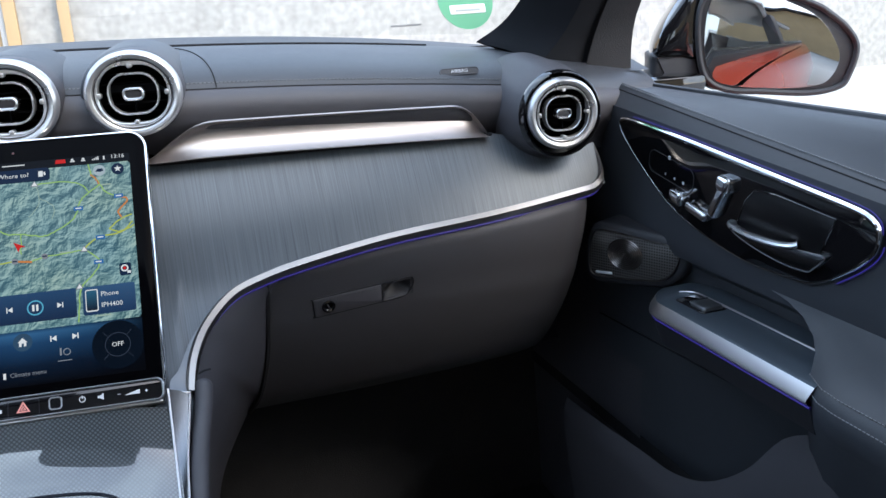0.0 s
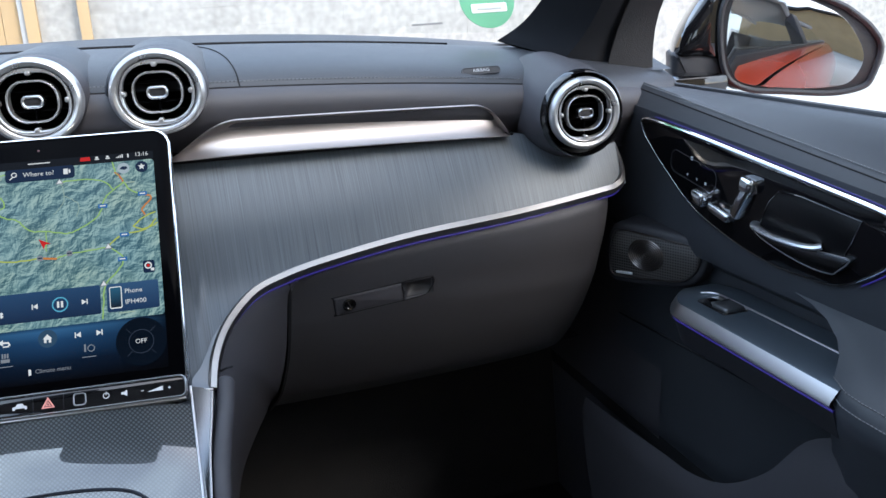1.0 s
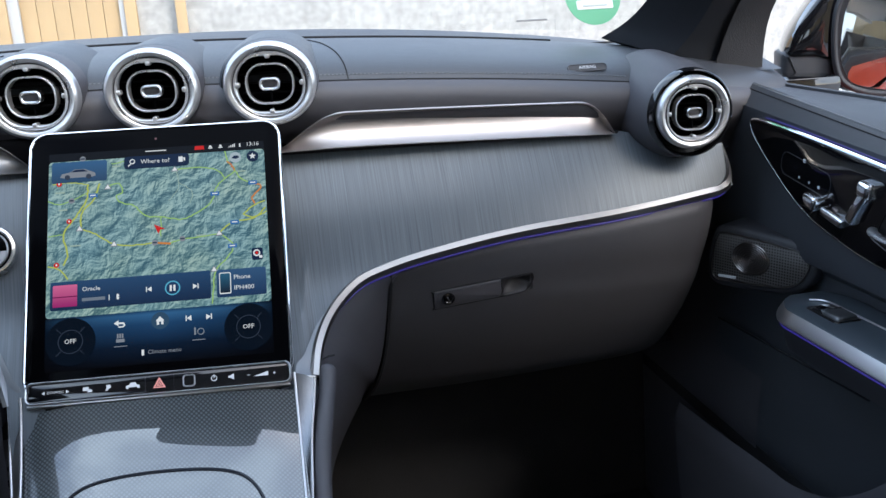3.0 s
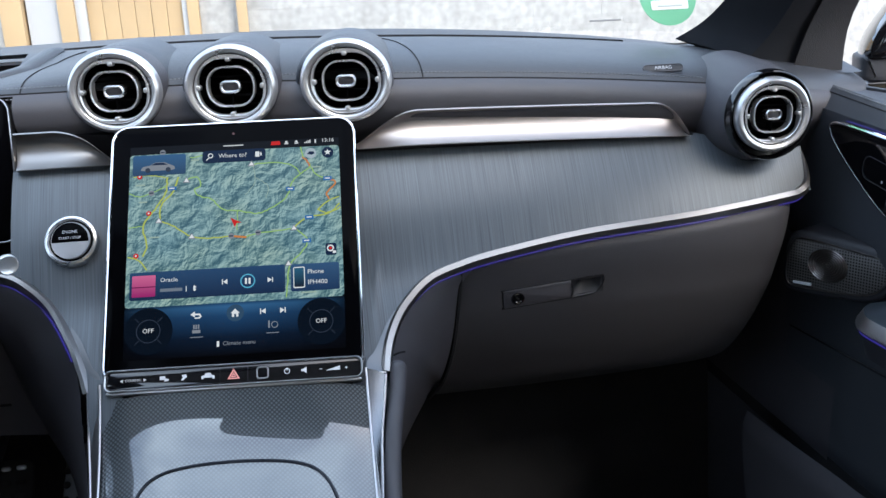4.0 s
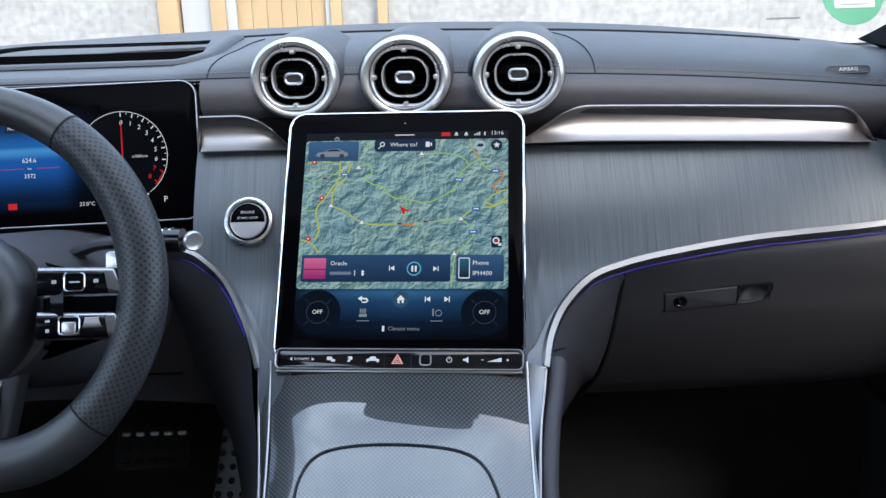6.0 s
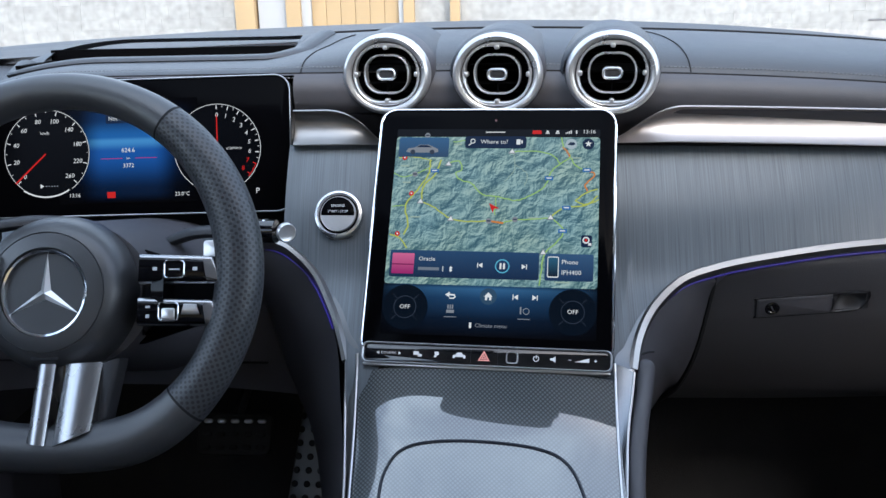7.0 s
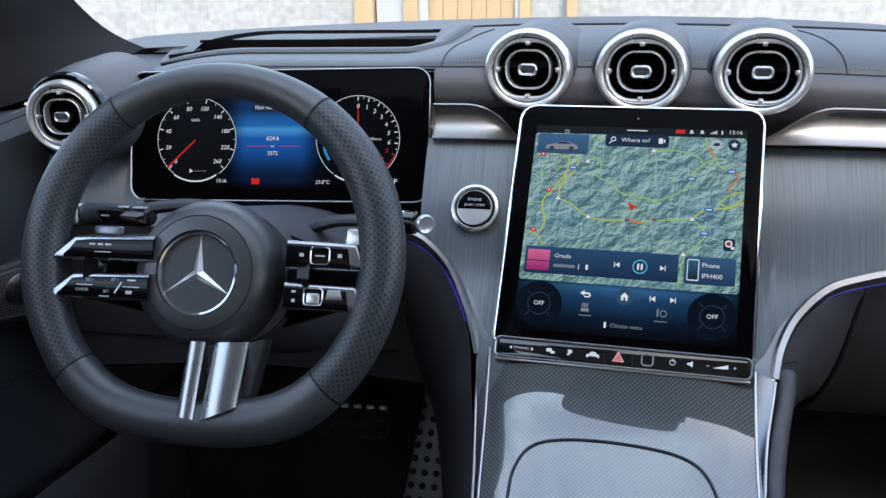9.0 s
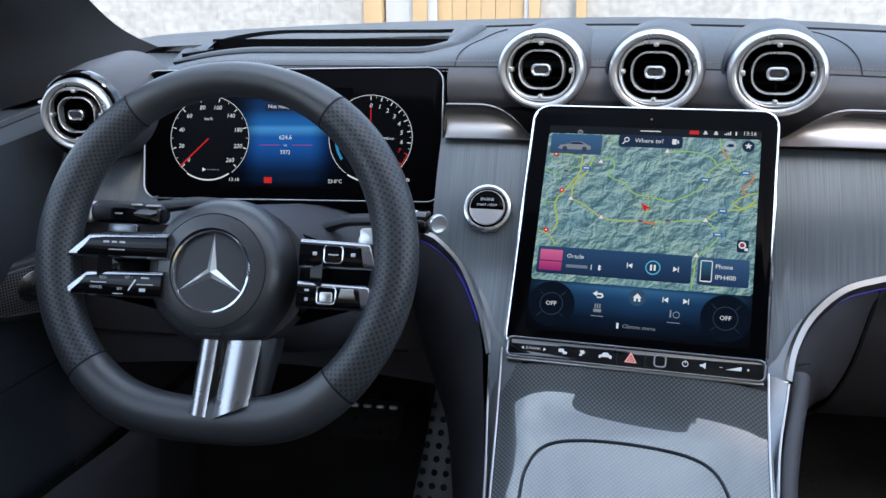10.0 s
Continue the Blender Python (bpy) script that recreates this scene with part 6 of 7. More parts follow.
part("chrome_strip", moved(tube([(-p.x, p.y, 0.003) for p in top_line], 0.0029, 10, taper=lambda q: 1.0 if q < 0.62 else 1.0 - 0.6 * (q - 0.62) / 0.38), FACE), chrome, right_door, "bright chrome strip", world=True)
part("light_strip", moved(tube([(-p.x * 1.004, p.y + 0.0042, 0.0012) for p in top_line[8:60]], 0.0007, 6), FACE), ambient, right_door, "violet ambient light strip", world=True)
part("light_strip", moved(tube([(-p.x + 0.004, p.y - 0.003, 0.0012) for p in top_line[60:]], 0.0007, 6), FACE), ambient, right_door, "violet ambient light strip", world=True)

# seat switches: small seat base and backrest in silver
part("seat_base_switch", moved(slab(rounded(0.036, 0.0095, 0.003, 5), 0, 0.008, 0.0025), FACE @ pose(0.050, 1.0055, 0.002, 0, 0, -12)), chrome, control, "silver seat-base switch", world=True)
part("seat_front_switch", moved(slab(rounded(0.022, 0.016, 0.004, 5), 0, 0.011, 0.0035), FACE @ pose(0.016, 1.0145, 0.002, 0, 0, -8)), chrome, control, "silver seat switch", world=True)
part("seat_back_switch", moved(slab(rounded(0.0125, 0.042, 0.004, 5), 0, 0.009, 0.003), FACE @ pose(0.088, 1.0245, 0.002, 0, 0, -32)), chrome, control, "silver seat-back switch", world=True)
part("headrest_switch", moved(slab(rounded(0.019, 0.017, 0.005, 5), 0.0, 0.012, 0.004), FACE @ pose(0.099, 1.0435, 0.002, 0, 0, -12)), chrome, control, "silver headrest switch", world=True)
for x, z, w, h in ((-0.006, 1.0535, 0.004, 0.004), (-0.014, 1.0345, 0.0015, 0.0025), (0.004, 1.032, 0.0015, 0.0025), (0.0205, 1.030, 0.003, 0.003)):
    part("key_mark", moved(slab([(x - w / 2, z - h / 2), (x + w / 2, z - h / 2), (x + w / 2, z + h / 2), (x - w / 2, z + h / 2)], 0.002, 0.0034, 0.0001), FACE), mark, control, world=True, smooth=False)
o = rounded(0.088, 0.026, 0.010, 6)
part("memory_groove", moved(hoop(o, inset(o, 0.0006), 0.002, 0.0035, 0.0001), FACE @ pose(-0.004, 1.040, 0, 0, 0, -9)), soft_black, control, "fine outline of the memory keys", world=True)

# door release: hollow with a silver lever
hollow = flip([(-0.112, 1.003), (-0.125, 1.033), (-0.139, 1.0455), (-0.17, 1.0465), (-0.215, 1.0425), (-0.246, 1.040), (-0.236, 1.018), (-0.228, 1.000), (-0.2, 0.992), (-0.15, 0.993)])
if sum(a[0] * b[1] - b[0] * a[1] for a, b in zip(hollow, hollow[1:] + hollow[:1])) < 0:
    hollow.reverse()
pan = part("handle_hollow", moved(hoop(hollow, inset(hollow, 0.0016), 0.002, 0.0042, 0.0005), FACE), gloss_black, control, "rim of the handle hollow", world=True)
part("hollow_floor", moved(slab(inset(hollow, 0.0016), 0.0005, 0.0032, 0.0001), FACE), mat("matt_hollow", (0.006, 0.006, 0.007), 0.35, spec=0.25), control, world=True)
lever = curve([(0.1115, 1.0075, 0.007), (0.120, 1.0062, 0.012), (0.146, 1.0040, 0.014), (0.180, 1.0042, 0.013), (0.198, 1.0058, 0.010), (0.2055, 1.0085, 0.006)], 6)
part("release_lever", moved(sweep(lever, circle(0.0034, 10, 0.0048), (0, 1, 0)), FACE), bezel_silver, control, "silver door release lever", world=True)
blade_out = [(p.x, p.y) for p in curve([(0.1125, 1.0035), (0.118, 0.9975), (0.150, 0.9900), (0.190, 0.9855), (0.218, 0.9868), (0.2265, 0.9915), (0.2400, 1.0045), (0.226, 1.0050), (0.200, 1.0030), (0.150, 1.0010)], 4, True)]
part("lever_face", moved(slab(blade_out, 0.003, 0.0085, 0.0012), FACE), rail_silver, control, "satin underside of the lever", world=True)
part("lever_edge", moved(tube([(x, y, 0.0078) for x, y in blade_out], 0.0007, 6, True), FACE), satin, control, world=True)


# ---- loudspeakers in the doors ----
def speaker(m, s):
    sp_ = thing("door_speaker", "dark perforated metal loudspeaker grille in the door", "loudspeaker", m, "door speakers")
    o = [(s * p.x, p.y) for p in curve([(-0.0490, -0.0300), (-0.0515, -0.005), (-0.0460, 0.018), (-0.0350, 0.0250), (0.0, 0.0240), (0.045, 0.0210), (0.0660, 0.0175), (0.0715, 0.006), (0.0650, -0.010), (0.0499, -0.0225), (0.02, -0.028), (-0.03, -0.0325)], 6, True)]
    if sum(a[0] * b[1] - b[0] * a[1] for a, b in zip(o, o[1:] + o[:1])) < 0:
        o.reverse()
    part("surround", slab(inset(o, -0.009), -0.060, 0.0005, 0.005), soft_black, sp_, "dark surround")
    part("grille", slab(o, -0.006, 0.0022, 0.0012), mesh_metal, sp_, "perforated dark metal grille")
    part("grille_edge", tube([(x, y, 0.0018) for x, y in o], 0.0012, 6, True), dark_metal, sp_)
    rings_ = []
    for i in range(8):
        r = 0.0010 + 0.0030 * i
        rings_ += [(r + 0.0006, 0.0030), (r + 0.0015, 0.0046 - 0.0001 * i), (r + 0.0024, 0.0030)]
    part("speaker_cone", moved(revolve([(0.0003, 0.0040)] + rings_, 48, 0.78), Matrix()), dark_metal, sp_, "raised concentric rings")
    part("maker_plate", moved(slab(rounded(0.024, 0.0032, 0.0012, 4), 0.002, 0.0036, 0.0004), pose(s * -0.030, -0.0275, 0, 0, 0, s * 4)), mark, sp_, "small silver maker's plate")
    return sp_


speaker(Matrix(((0.436, 0, -0.900, 0.6485), (-0.900, 0, -0.436, 0.0664), (0, 1, 0, 0.9312), (0, 0, 0, 1))), 1)
speaker(Matrix(((0.436, 0, 0.900, -0.6600), (0.900, 0, -0.436, 0.0400), (0, 1, 0, 0.9280), (0, 0, 0, 1))), -1)

# ---- armrests ----
for s, owner in ((1, right_door),):
    rows = []
    for i in range(31):
        q = i / 30
        y = 0.012 - 0.302 * q
        e = min(1.0, (q / 0.22) ** 0.55) if q > 0 else 0.0
        xin = 0.668 - 0.061 * e
        zt = 0.902 + 0.0145 * e
        rows.append([Vector((s * x, y, z)) for x, z in ((0.694, zt), (xin + 0.0115, zt - 0.0004), (xin + 0.0085, zt - 0.0020), (xin + 0.001, zt - 0.0110), (xin, zt - 0.0140), (xin + 0.004, zt - 0.018), (xin + 0.012, zt - 0.045 * max(e, 0.3)), (0.694, zt - 0.075 * max(e, 0.3)))])
    rest = part("armrest", loft([r[5:] + [r[0]] for r in rows], True), soft_black, owner, "dark armrest underside", world=True)
    part("armrest_top", loft([r[0:3] for r in rows], False), mat("grey_painted_top", (0.105, 0.130, 0.155), 0.34, metal=0.7, grain=0.03, scale=900, mottle=0.05), rest, "dark satin metallic top face", world=True)
    part("silver_chamfer", loft([r[2:6] for r in rows], False), satin, rest, "bright satin silver bevel", world=True)
    part("light_strip", tube([r[5] + Vector((s * 0.0008, 0, -0.001)) for r in rows[2:]], 0.0013, 6), ambient, rest, "violet ambient light strip", world=True)
    part("top_ledge", tube(curve([(s * 0.652, -0.040, 0.9160), (s * 0.662, -0.052, 0.9172), (s * 0.664, -0.075, 0.9175), (s * 0.664, -0.15, 0.9180), (s * 0.664, -0.245, 0.9180)], 6), 0.0011, 6), satin, rest, "thin raised ledge", world=True)
    o = rounded(0.050, 0.030, 0.004, 5)
    sw = pose(s * 0.648, -0.085, 0.9165, 0, 0, 90)
    part("switch_well", moved(slab(o, -0.004, 0.0008, 0.0005), sw), gloss_black, rest, "black window-switch well", world=True)
    part("window_switch", moved(slab(rounded(0.026, 0.024, 0.004, 5, -0.010, 0.0), 0, 0.0045, 0.002), sw), band_silver, rest, "dark satin window switch", world=True)
    part("switch_lip", moved(block(0.0025, 0.0045, -0.011, 0.011, 0.001, 0.0046, 0.0006), sw), chrome, rest, world=True)
    # padded rear part of the armrest
    rows = []
    for i in range(24):
        q = i / 23
        y = -0.238 - 0.45 * q
        e = min(1.0, 0.75 + 0.25 * (q / 0.06) ** 0.6)
        sec = ((0.6725, 0.952), (0.672 - 0.004 * e, 0.949), (0.672 - 0.012 * e, 0.944), (0.672 - 0.026 * e, 0.9365), (0.672 - 0.040 * e, 0.929), (0.672 - 0.060 * e, 0.9165), (0.672 - 0.066 * e, 0.908), (0.672 - 0.067 * e, 0.897), (0.672 - 0.062 * e, 0.880), (0.672 - 0.045 * e, 0.850), (0.672 - 0.03 * e, 0.80), (0.69, 0.72))
        arc = (0.080, 0.050, 0.026, 0.008, 0.000, -0.002, 0, 0, 0, 0, 0, 0)
        rows.append([Vector((s * x, y - 0.046 * min((0.672 - x) / 0.066, 1) + ay * (1 - q), z)) for (x, z), ay in zip(sec, arc)])
    pad = part("armrest_pad", loft(rows, False), leather, owner, "padded leather armrest", world=True)
    stitches([r[6] + Vector((-s * 0.0006, 0, 0.0)) for r in rows], owner)
    stitches([r[5] + Vector((-s * 0.0006, 0, 0.0012)) for r in rows], owner)
# map pockets with curved lip
for s, owner in ((1, right_door), (-1, left_door)):
    lip_z = smooth_table([-0.62, -0.34, -0.24, -0.173, -0.11, -0.046, 0.014, 0.125, 0.24], [0.86, 0.86, 0.842, 0.772, 0.725, 0.702, 0.697, 0.687, 0.68])
    part("pocket_wall", sheet(lambda y, q: (s * (0.662 - 0.025 * math.sin(min(q, 1) * math.pi * 0.5) + (0.006 if q > 0.97 else 0)), y, 0.46 + (lip_z(y) - 0.46) * q), steps(-0.6, 0.22, 60), steps(0, 1, 14)), leather_low, owner, "dark door pocket wall", world=True)
    part("lower_trim", tube([(s * 0.686, y, 0.815 - 0.05 * (y - 0.05)) for y in steps(0.2, -0.1, 10)], 0.0012, 6), seam_dark, owner, world=True)

# ---- pillars, roof and glass ----
def pillar(s):
    if s > 0:
        a = curve([(0.560, 0.300, 1.175), (0.590, 0.24, 1.215), (0.600, 0.08, 1.33), (0.585, -0.15, 1.47), (0.560, -0.38, 1.575)], 8)
        b = curve([(0.615, 0.215, 1.150), (0.640, 0.18, 1.20), (0.640, 0.05, 1.32), (0.625, -0.16, 1.46), (0.595, -0.38, 1.56)], 8)
        c = curve([(0.738, 0.222, 1.110), (0.736, 0.205, 1.20), (0.716, 0.06, 1.32), (0.690, -0.16, 1.455), (0.655, -0.38, 1.555)], 8)
        e = curve([(0.752, 0.262, 1.10), (0.750, 0.244, 1.20), (0.732, 0.09, 1.335), (0.73, -0.15, 1.475), (0.69, -0.38, 1.59)], 8)
    else:
        a = curve([(0.628, 0.310, 1.175), (0.668, 0.26, 1.215), (0.665, 0.09, 1.33), (0.625, -0.15, 1.47), (0.560, -0.38, 1.575)], 8)
        b = curve([(0.665, 0.225, 1.140), (0.690, 0.19, 1.20), (0.690, 0.05, 1.32), (0.650, -0.16, 1.46), (0.595, -0.38, 1.56)], 8)
        c = curve([(0.772, 0.130, 1.105), (0.768, 0.090, 1.20), (0.745, -0.02, 1.32), (0.710, -0.20, 1.455), (0.655, -0.38, 1.555)], 8)
        e = curve([(0.790, 0.200, 1.10), (0.786, 0.160, 1.20), (0.765, 0.03, 1.335), (0.74, -0.17, 1.475), (0.69, -0.38, 1.59)], 8)
    rows = [[Vector((s * p.x, p.y, p.z)) for p in (i, i.lerp(j, 0.35) + Vector((0.004, -0.01, 0)), j, j.lerp(k, 0.3) + Vector((0, -0.006, 0)), j.lerp(k, 0.7), k, q, i.lerp(q, 0.5) + Vector((0, 0.05, 0.01)))] for i, j, k, q in zip(a, b, c, e)]
    return loft(rows)


for s, t_ in ((1, "pillar_right"), (-1, "pillar_left")):
    if s > 0:
        cover_rows = [[Vector((p.x, p.y - 0.012, p.z)) for p in (j.lerp(k, 0.40), j.lerp(k, 0.75), k + Vector((0.002, 0, 0)))] for j, k in zip(curve([(0.615, 0.215, 1.120), (0.640, 0.18, 1.20), (0.640, 0.05, 1.32)], 6), curve([(0.737, 0.222, 1.100), (0.735, 0.205, 1.20), (0.715, 0.06, 1.32)], 6))]
        single("pillar_trim", loft(cover_rows, False), carpet, "black pillar trim beside the side window", "trim", "structure")
    pl = single(t_, pillar(s), pillar_cloth, "dark lined windscreen pillar", "pillar", "structure")
single("dash_end_fill", sheet(lambda x, q: (x, 0.20 + 0.14 * q, 1.13 + 0.035 * q), steps(0.52, 0.76, 8), [0, 0.5, 1]), leather, "dark lining at the end of the dashboard", "trim", "structure")
single("dash_end_fill", sheet(lambda x, q: (x, 0.20 + 0.14 * q, 1.13 + 0.035 * q), steps(-0.76, -0.52, 8), [0, 0.5, 1]), leather, "dark lining at the end of the dashboard", "trim", "structure")


def screen_at(x, q):
    return (x * (1 - 0.16 * q), 0.66 - 0.10 * (x / 0.7) ** 2 - 1.10 * q, 1.190 + 0.41 * q - 0.02 * (x / 0.7) ** 2)


ws = single("windscreen", sheet(screen_at, steps(-0.76, 0.76, 20), steps(0, 1, 12)), glass, "clear raked windscreen", "windscreen", "structure")
ws.visible_shadow = False
single("cowl", sheet(lambda x, q: (x, 0.60 + 0.14 * q - 0.10 * (x / 0.7) ** 2, far_z(x) + 0.030 - 0.05 * q), steps(-0.82, 0.82, 20), [0, 0.3, 1]), soft_black, "black plastic cowl below the windscreen", "cowl", "structure")
single("roof", sheet(lambda x, y: (x, y + 0.16 * (abs(x) / 0.6) ** 4 * max(0, 1 + (0.43 + y) / 0.5), 1.63 + 0.02 * math.cos(x * 1.5) - 0.07 * (abs(x) / 0.7) ** 4 - (0.03 if y > -0.47 else 0) - 0.05 * (abs(x) / 0.6) ** 4 * max(0, 1 + (0.43 + y) / 0.5)), steps(-0.72, 0.72, 24), steps(-0.43, -2.5, 20)), headliner, "unseen grey fabric headliner, lightened to bounce light", "roof lining", "structure")
# unseen closing wall, kept pale as a reflector for the dashboard
rear = single("rear_bulkhead", block(-0.8, 0.8, -2.5, -2.42, 0.4, 1.15, 0.02), bounce_lining, "unseen rear wall of the cabin, made pale to bounce light", "bulkhead", "structure")
mirror_in = thing("rear_view_mirror", "black interior rear-view mirror and sensor housing under the roof edge", "mirror", pose(0, -0.36, 1.53))
part("shell", slab([(p.x, p.y) for p in curve([(-0.215, 0.034), (-0.185, 0.004), (-0.125, -0.016), (-0.060, -0.018), (0.0, -0.010), (0.030, 0.010), (0.050, 0.036), (-0.02, 0.045), (-0.14, 0.045)], 5, True)], 0, 0.03, 0.01), gloss_black, mirror_in, "black mirror shell")
mirror_in.matrix_basis = pose(0.0, -0.41, 1.545, 75, 0, 6)
part("sensor_housing", slab([(-0.085 + 0.125 * math.cos(a), 0.03 + 0.045 * math.sin(a)) for a in steps(0, 2 * math.pi, 33)[:-1]], -0.05, 0.0, 0.012), soft_black, mirror_in)

# side window frames and rear pillars, so that daylight comes in through real openings
for s in (1, -1):
    single("roof_rail", tube([(s * 0.665, y, 1.565 - 0.03 * max(0, -y - 1.5)) for y in steps(-0.36, -2.5, 12)], 0.045, 10), headliner, "grey lined roof rail, lightened to bounce light", "roof rail", "structure")
    single("centre_pillar", block(s * 0.70 - 0.05, s * 0.70 + 0.05, -1.22, -1.05, 0.42, 1.58, 0.02), leather_low, "dark centre pillar", "pillar", "structure")
    single("rear_door_card", block(s * 0.72 - 0.04, s * 0.72 + 0.04, -2.42, -0.62, 0.42, 1.10, 0.02), leather_low, "dark rear door lining", "door lining", "structure")
    single("outer_sill", block(s * 0.78 - 0.024, s * 0.78 + 0.024, -2.4, 0.27, 1.060, 1.1035, 0.004), soft_black, "black window sill strip", "sill strip", "structure")
    # outer skin of the car
    skin = single("body_side", sheet(lambda y, z: (s * (0.93 - 0.05 * ((z - 0.75) / 0.35) ** 2 + 0.01 * math.sin(z * 9)), y, z), steps(0.45, -2.6, 20), steps(0.35, 1.062, 12)), red_paint, "orange-red painted car flank", "car body", "structure")
    single("body_shoulder", sheet(lambda y, q: (s * (0.765 + 0.115 * q), y, 1.080 - 0.018 * q), steps(0.28, -2.6, 10), [0, 0.5, 1]), red_paint, "orange-red painted shoulder below the windows", "car body", "structure")
    sg = single("side_glass", sheet(lambda y, z: (s * (0.772 - 0.25 * (z - 1.11)), y, z), steps(0.1, -1.05, 6), steps(1.11, 1.55, 5)), glass, "clear side window", "window", "structure")
    sg.visible_shadow = False
    tg = single("rear_side_glass", sheet(lambda y, z: (s * (0.775 - 0.25 * (z - 1.11)), y, z), steps(-1.2, -2.3, 6), steps(1.11, 1.53, 5)), glass, "clear rear side window", "window", "structure")
    tg.visible_shadow = False
single("bonnet", sheet(lambda x, y: (x, y, 1.168 - 0.10 * (x / 0.85) ** 4 - 0.09 * max(y - 1.15, 0) ** 2 - 0.3 * max(0.95 - y, 0) ** 2), steps(-0.88, 0.88, 24), steps(0.74, 2.0, 16)), red_paint, "orange-red painted bonnet", "bonnet", "structure")

# ---- windscreen sticker, its writing as plain bars ----
STK = pose(0.545, 0.292, 1.229, 70, 0, 4)
stick = thing("windscreen_sticker", "round green and white sticker on the windscreen corner", "sticker", STK)
part("disc", revolve([(0.0385, 0.0), (0.0385, 0.0006), (0.0001, 0.0006)], 40), sticker_green, stick, "green round sticker")
part("white_field", slab(rounded(0.050, 0.012, 0.002, 3, 0.001, -0.012), 0, 0.0011, 0.0001), sticker_white, stick, "white field")
part("plain_bar", slab(rounded(0.034, 0.0026, 0.0006, 2, 0.001, -0.013), 0, 0.0015, 0.0001), mat("grey_bar", (0.42, 0.46, 0.44), 0.6), stick)
part("dark_bar", slab(rounded(0.006, 0.018, 0.001, 2, 0.004, 0.014), 0, 0.0011, 0.0001), mat("dark_green_bar", (0.02, 0.06, 0.04), 0.6), stick)
part("dark_bar", slab(rounded(0.018, 0.005, 0.001, 2, 0.0, 0.008), 0, 0.0012, 0.0001), mat("dark_green_bar", (0.02, 0.06, 0.04), 0.6), stick)
wm = single("glass_print", moved(slab(rounded(0.042, 0.0025, 0.001, 3), 0, 0.0006, 0.0001), pose(0.465, 0.296, 1.2025, 70, 0, 4)), mat("grey_glass_print", (0.2, 0.2, 0.2), 0.7), "small grey print on the windscreen", "glass print")

# ---- door mirror ----
mirror = thing("door_mirror", "black exterior door mirror seen through the side window", "mirror", pose(0.96, 0.2, 1.1))
shape = [(p.x, p.y) for p in curve([(0.1115, -0.0125), (0.0995, 0.0138), (0.0735, 0.0378), (0.0500, 0.0520), (-0.010, 0.076), (-0.070, 0.082), (-0.098, 0.055), (-0.101, 0.0), (-0.090, -0.045), (-0.060, -0.064), (-0.010, -0.0690), (0.050, -0.0730), (0.0890, -0.0655), (0.1025, -0.0493)], 6, True)]
pane = [(p.x, p.y) for p in curve([(0.0870, -0.0195), (0.0660, 0.0214), (0.0340, 0.0450), (-0.020, 0.066), (-0.070, 0.070), (-0.086, 0.045), (-0.0895, -0.005), (-0.0820, -0.035), (-0.0652, -0.0520), (-0.0104, -0.0610), (0.050, -0.0610), (0.0760, -0.0510)], 6, True)]
MIR = Matrix.Translation((0.950, 0.200, 1.150)) @ pose(0, 0, 0, 88, 0, -27)
shell_rows = []
for k, zz in ((1.0, 0.0), (1.03, -0.012), (1.05, -0.035), (0.98, -0.075), (0.82, -0.11), (0.5, -0.135), (0.12, -0.145)):
    shell_rows.append([Vector((x * k, y * k, zz)) for x, y in shape])
part("shell", moved(loft(shell_rows), MIR), gloss_black, mirror, "gloss black mirror shell", world=True)
part("shell_rim", moved(hoop(shape, inset(shape, 0.0075), -0.01, 0.008, 0.003), MIR), soft_black, mirror, "matt black rim", world=True)
part("pane_surround", moved(slab(inset(shape, 0.006), -0.01, 0.0012, 0.0005), MIR), soft_black, mirror, world=True)
part("mirror_glass", moved(slab(pane, -0.004, 0.0022, 0.0005), MIR), mirror_mat, mirror, "reflecting mirror glass", world=True)
part("foot", block(0.772, 0.86, 0.215, 0.31, 1.09, 1.115, 0.01), gloss_black, mirror, world=True)
cheek = [(p.x, p.y) for p in curve([(-0.096, -0.020), (-0.092, 0.030), (-0.090, 0.085), (-0.105, 0.088), (-0.130, 0.055), (-0.150, 0.022), (-0.158, -0.005), (-0.152, -0.018), (-0.12, -0.018)], 5, True)]
part("inner_shell", moved(loft([[Vector((-0.122 + (x + 0.122) * k, 0.02 + (y - 0.02) * k, z)) for x, y in cheek] for k, z in ((0.9, -0.11), (1.0, -0.07), (1.0, -0.03), (0.94, -0.012), (0.80, -0.002), (0.45, 0.004))]), MIR), gloss_black, mirror, "gloss black inner shell", world=True)
part("shell_base", moved(slab([(p.x, p.y) for p in curve([(-0.075, -0.105), (-0.090, -0.050), (-0.099, -0.012), (-0.155, -0.006), (-0.161, -0.030), (-0.168, -0.105)], 5, True)], -0.11, -0.006, 0.010), MIR), soft_black, mirror, "matt black mirror base", world=True)

# ---- outside: gravel yard, pale stone wall, timber gate ----
gravel = mat("pale_gravel", (0.52, 0.51, 0.49), 0.9, grain=0.05, scale=40, mottle=0.25, bump=0.5)
single("ground", sheet(lambda x, y: (x, y, 0.0), steps(-400, 400, 9), steps(-400, 400, 9)), gravel, "pale gravel yard in bright light", "ground", "structure")
stone = mat("pale_stone", (0.335, 0.325, 0.305), 0.9, grain=0.05, scale=800, mottle=0.42, bump=0.4)
_sn, _sl = stone.node_tree.nodes, stone.node_tree.links
_oi, _mr, _mm = _sn.new("ShaderNodeObjectInfo"), _sn.new("ShaderNodeMapRange"), _sn.new("ShaderNodeMix")
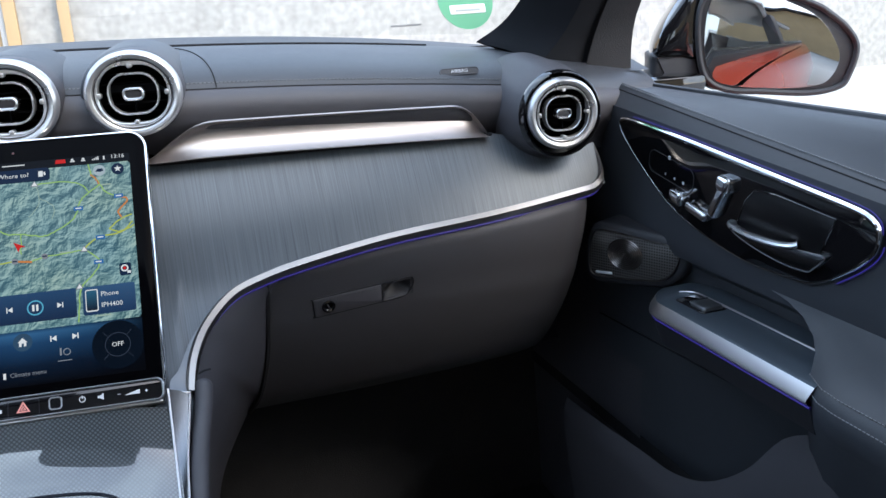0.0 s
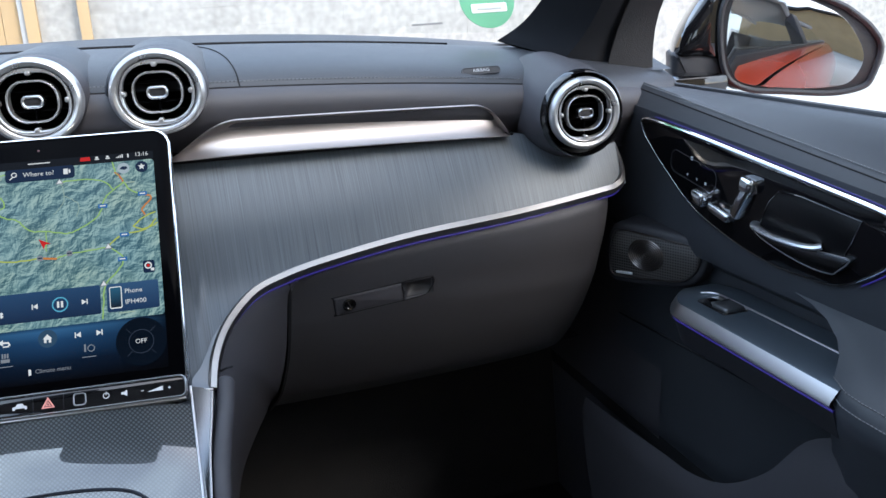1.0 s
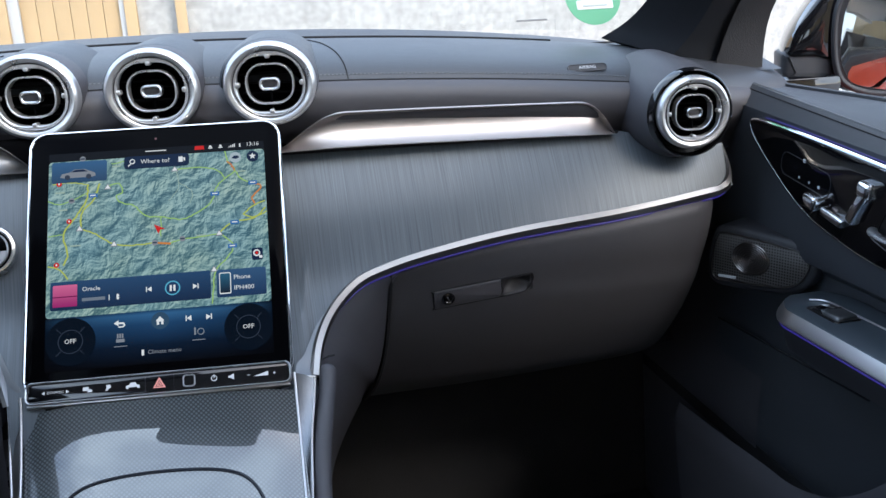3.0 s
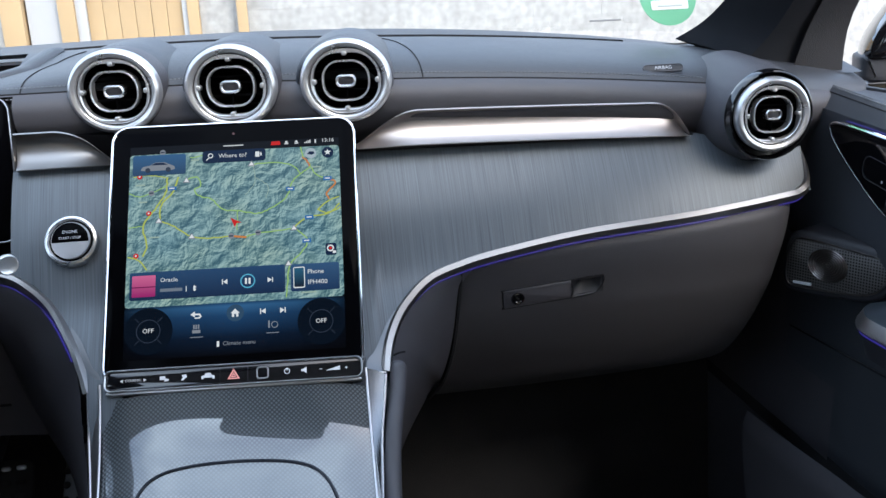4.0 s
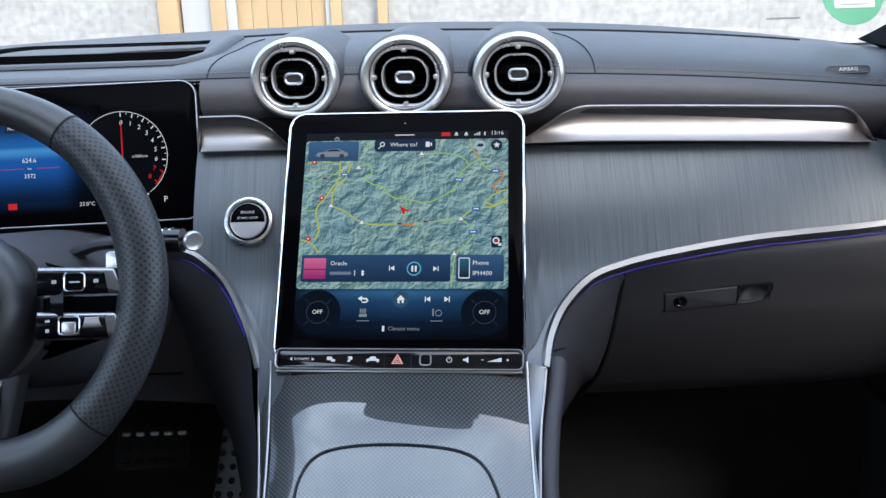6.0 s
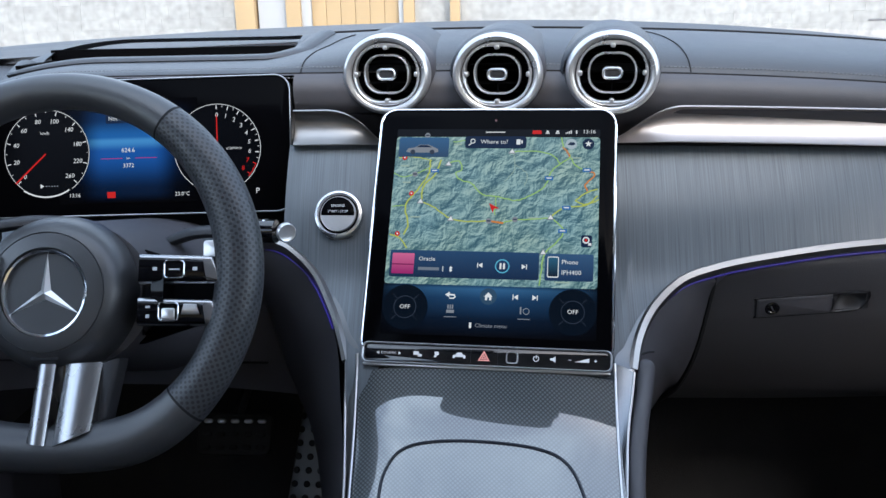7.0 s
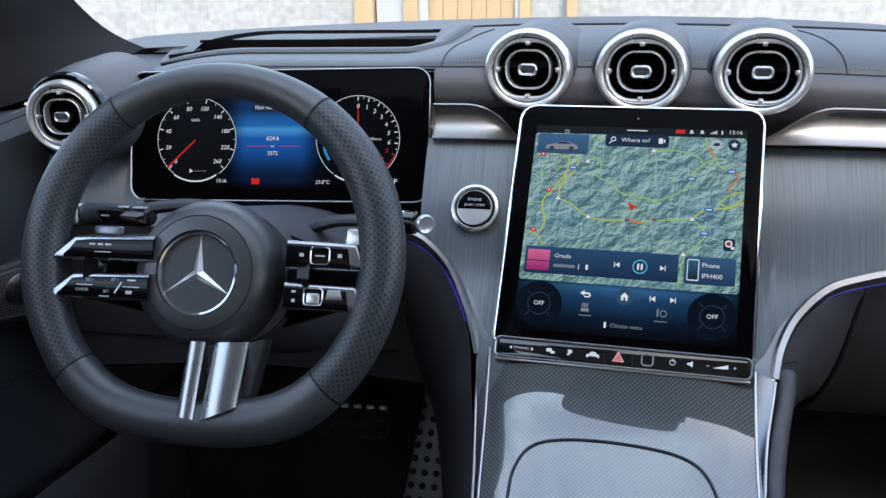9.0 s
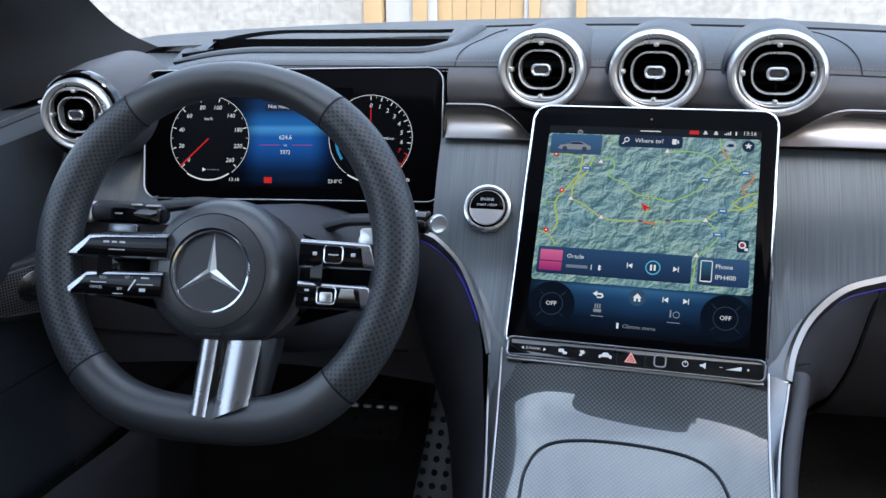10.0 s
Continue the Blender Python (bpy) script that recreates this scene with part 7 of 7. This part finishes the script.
_mr.inputs[3].default_value, _mr.inputs[4].default_value = 0.92, 1.07
_mm.data_type, _mm.blend_type = "RGBA", "MULTIPLY"
_mm.inputs[0].default_value = 1.0
_was = _sn["Principled BSDF"].inputs["Base Color"].links[0].from_socket
_sl.new(_oi.outputs["Random"], _mr.inputs[0])
_sl.new(_was, _mm.inputs[6])
_sl.new(_mr.outputs[0], _mm.inputs[7])
_sl.new(_mm.outputs[2], _sn["Principled BSDF"].inputs["Base Color"])
mortar = mat("pale_mortar", (0.335, 0.325, 0.305), 0.95, scale=800, mottle=0.5)
timber = mat("honey_timber", (0.40, 0.275, 0.145), 0.7, grain=0.05, scale=60, mottle=0.25)
plaster = mat("grey_plaster", (0.40, 0.40, 0.40), 0.9, scale=30, mottle=0.1)
WY = 8.5
wall_parts = ((-14.0, -2.62), (-2.40, -2.10), (-0.80, 14.0))
for x0, x1 in wall_parts:
    w = single("wall_ahead", block(x0, x1, WY + 0.04, WY + 0.5, 0, 3.6, 0), mortar, "pale natural stone wall in sunlight", "wall", "structure")
    if x1 - x0 < 1:
        w.data.materials[0] = plaster
        continue
    rnd = random.Random(5)
    z, row = 0.60, 0
    lo, hi = max(x0, -8.0), min(x1, 6.5)
    while z < 1.42:
        h = rnd.uniform(0.10, 0.2)
        x = lo
        while x < hi - 0.05:
            wd = min(rnd.uniform(0.14, 0.42), hi - x)
            ob = new("stone", finish(block(x + 0.0005, x + wd - 0.0005, WY + 0.036 + rnd.uniform(0.0, 0.002), WY + 0.06, z + 0.0005, z + h - 0.0005, 0.0008, 1), "stone", stone))
            ob.parent = w
            x += wd
        z += h
gate = thing("timber_gate", "honey-coloured timber door with pale posts in the stone wall", "gate", pose(-1.4, WY, 0))
for x0, x1, y0 in ((-2.62, -2.42, -0.05), (-2.10, -1.95, -0.05), (-0.91, -0.80, -0.05)):
    part("post", block(x0, x1, WY + y0, WY + 0.25, 0, 2.9, 0.01), timber, gate, world=True)
for x0, x1 in ((-1.95, -1.855), (-0.96, -0.91)):
    part("pale_strip", block(x0, x1, WY + 0.0, WY + 0.2, 0, 2.9, 0.005), plaster, gate, world=True)
for i in range(6):
    part("plank", block(-1.855 + 0.149 * i + 0.002, -1.855 + 0.149 * (i + 1) - 0.002, WY + 0.06, WY + 0.12, 0, 2.8, 0.004), timber, gate, world=True)
part("lintel", block(-2.7, -0.7, WY - 0.06, WY + 0.3, 2.8, 3.0, 0.01), timber, gate, world=True)
single("post_ahead", block(-0.44, -0.34, WY - 0.10, WY - 0.02, 0, 2.5, 0.01), timber, "thin timber post before the wall", "post")
# timber house behind, seen in the door mirror
house = thing("timber_house", "timber-clad house behind the car", "house", pose(1, -11, 0))
part("house_wall", block(-8, 9, -11.4, -11, 0, 5, 0.02), timber, house, world=True)
for i in range(24):
    part("board", block(-8, 9, -10.99, -10.965, 0.02 + 0.205 * i, 0.02 + 0.205 * i + 0.195, 0.006), timber, house, world=True)
part("house_roof", block(-8.6, 9.6, -12, -10.3, 5.0, 5.2, 0.02), soft_black, house, world=True)

# added, unseen: dark timber wall that holds back light on the driver's side
shed = thing("shed", "dark unseen timber wall added to dim the driver's side", "shed", pose(-8.6, -2, 0))
dark_timber = mat("dark_timber", (0.045, 0.036, 0.028), 0.8, grain=0.05, scale=60, mottle=0.3)
part("dimming_wall", block(-9.0, -8.7, -7, 2.0, 0, 3.2, 0.01), dark_timber, shed, world=True)
for i in range(30):
    part("board", block(-8.7, -8.67, -7 + 0.3 * i, -7 + 0.3 * i + 0.285, 0.05, 3.1, 0.005), dark_timber, shed, world=True)
part("dimming_wall_roof", block(-9.4, -8.4, -7.2, 2.2, 3.2, 3.32, 0.01), dark_timber, shed, world=True)
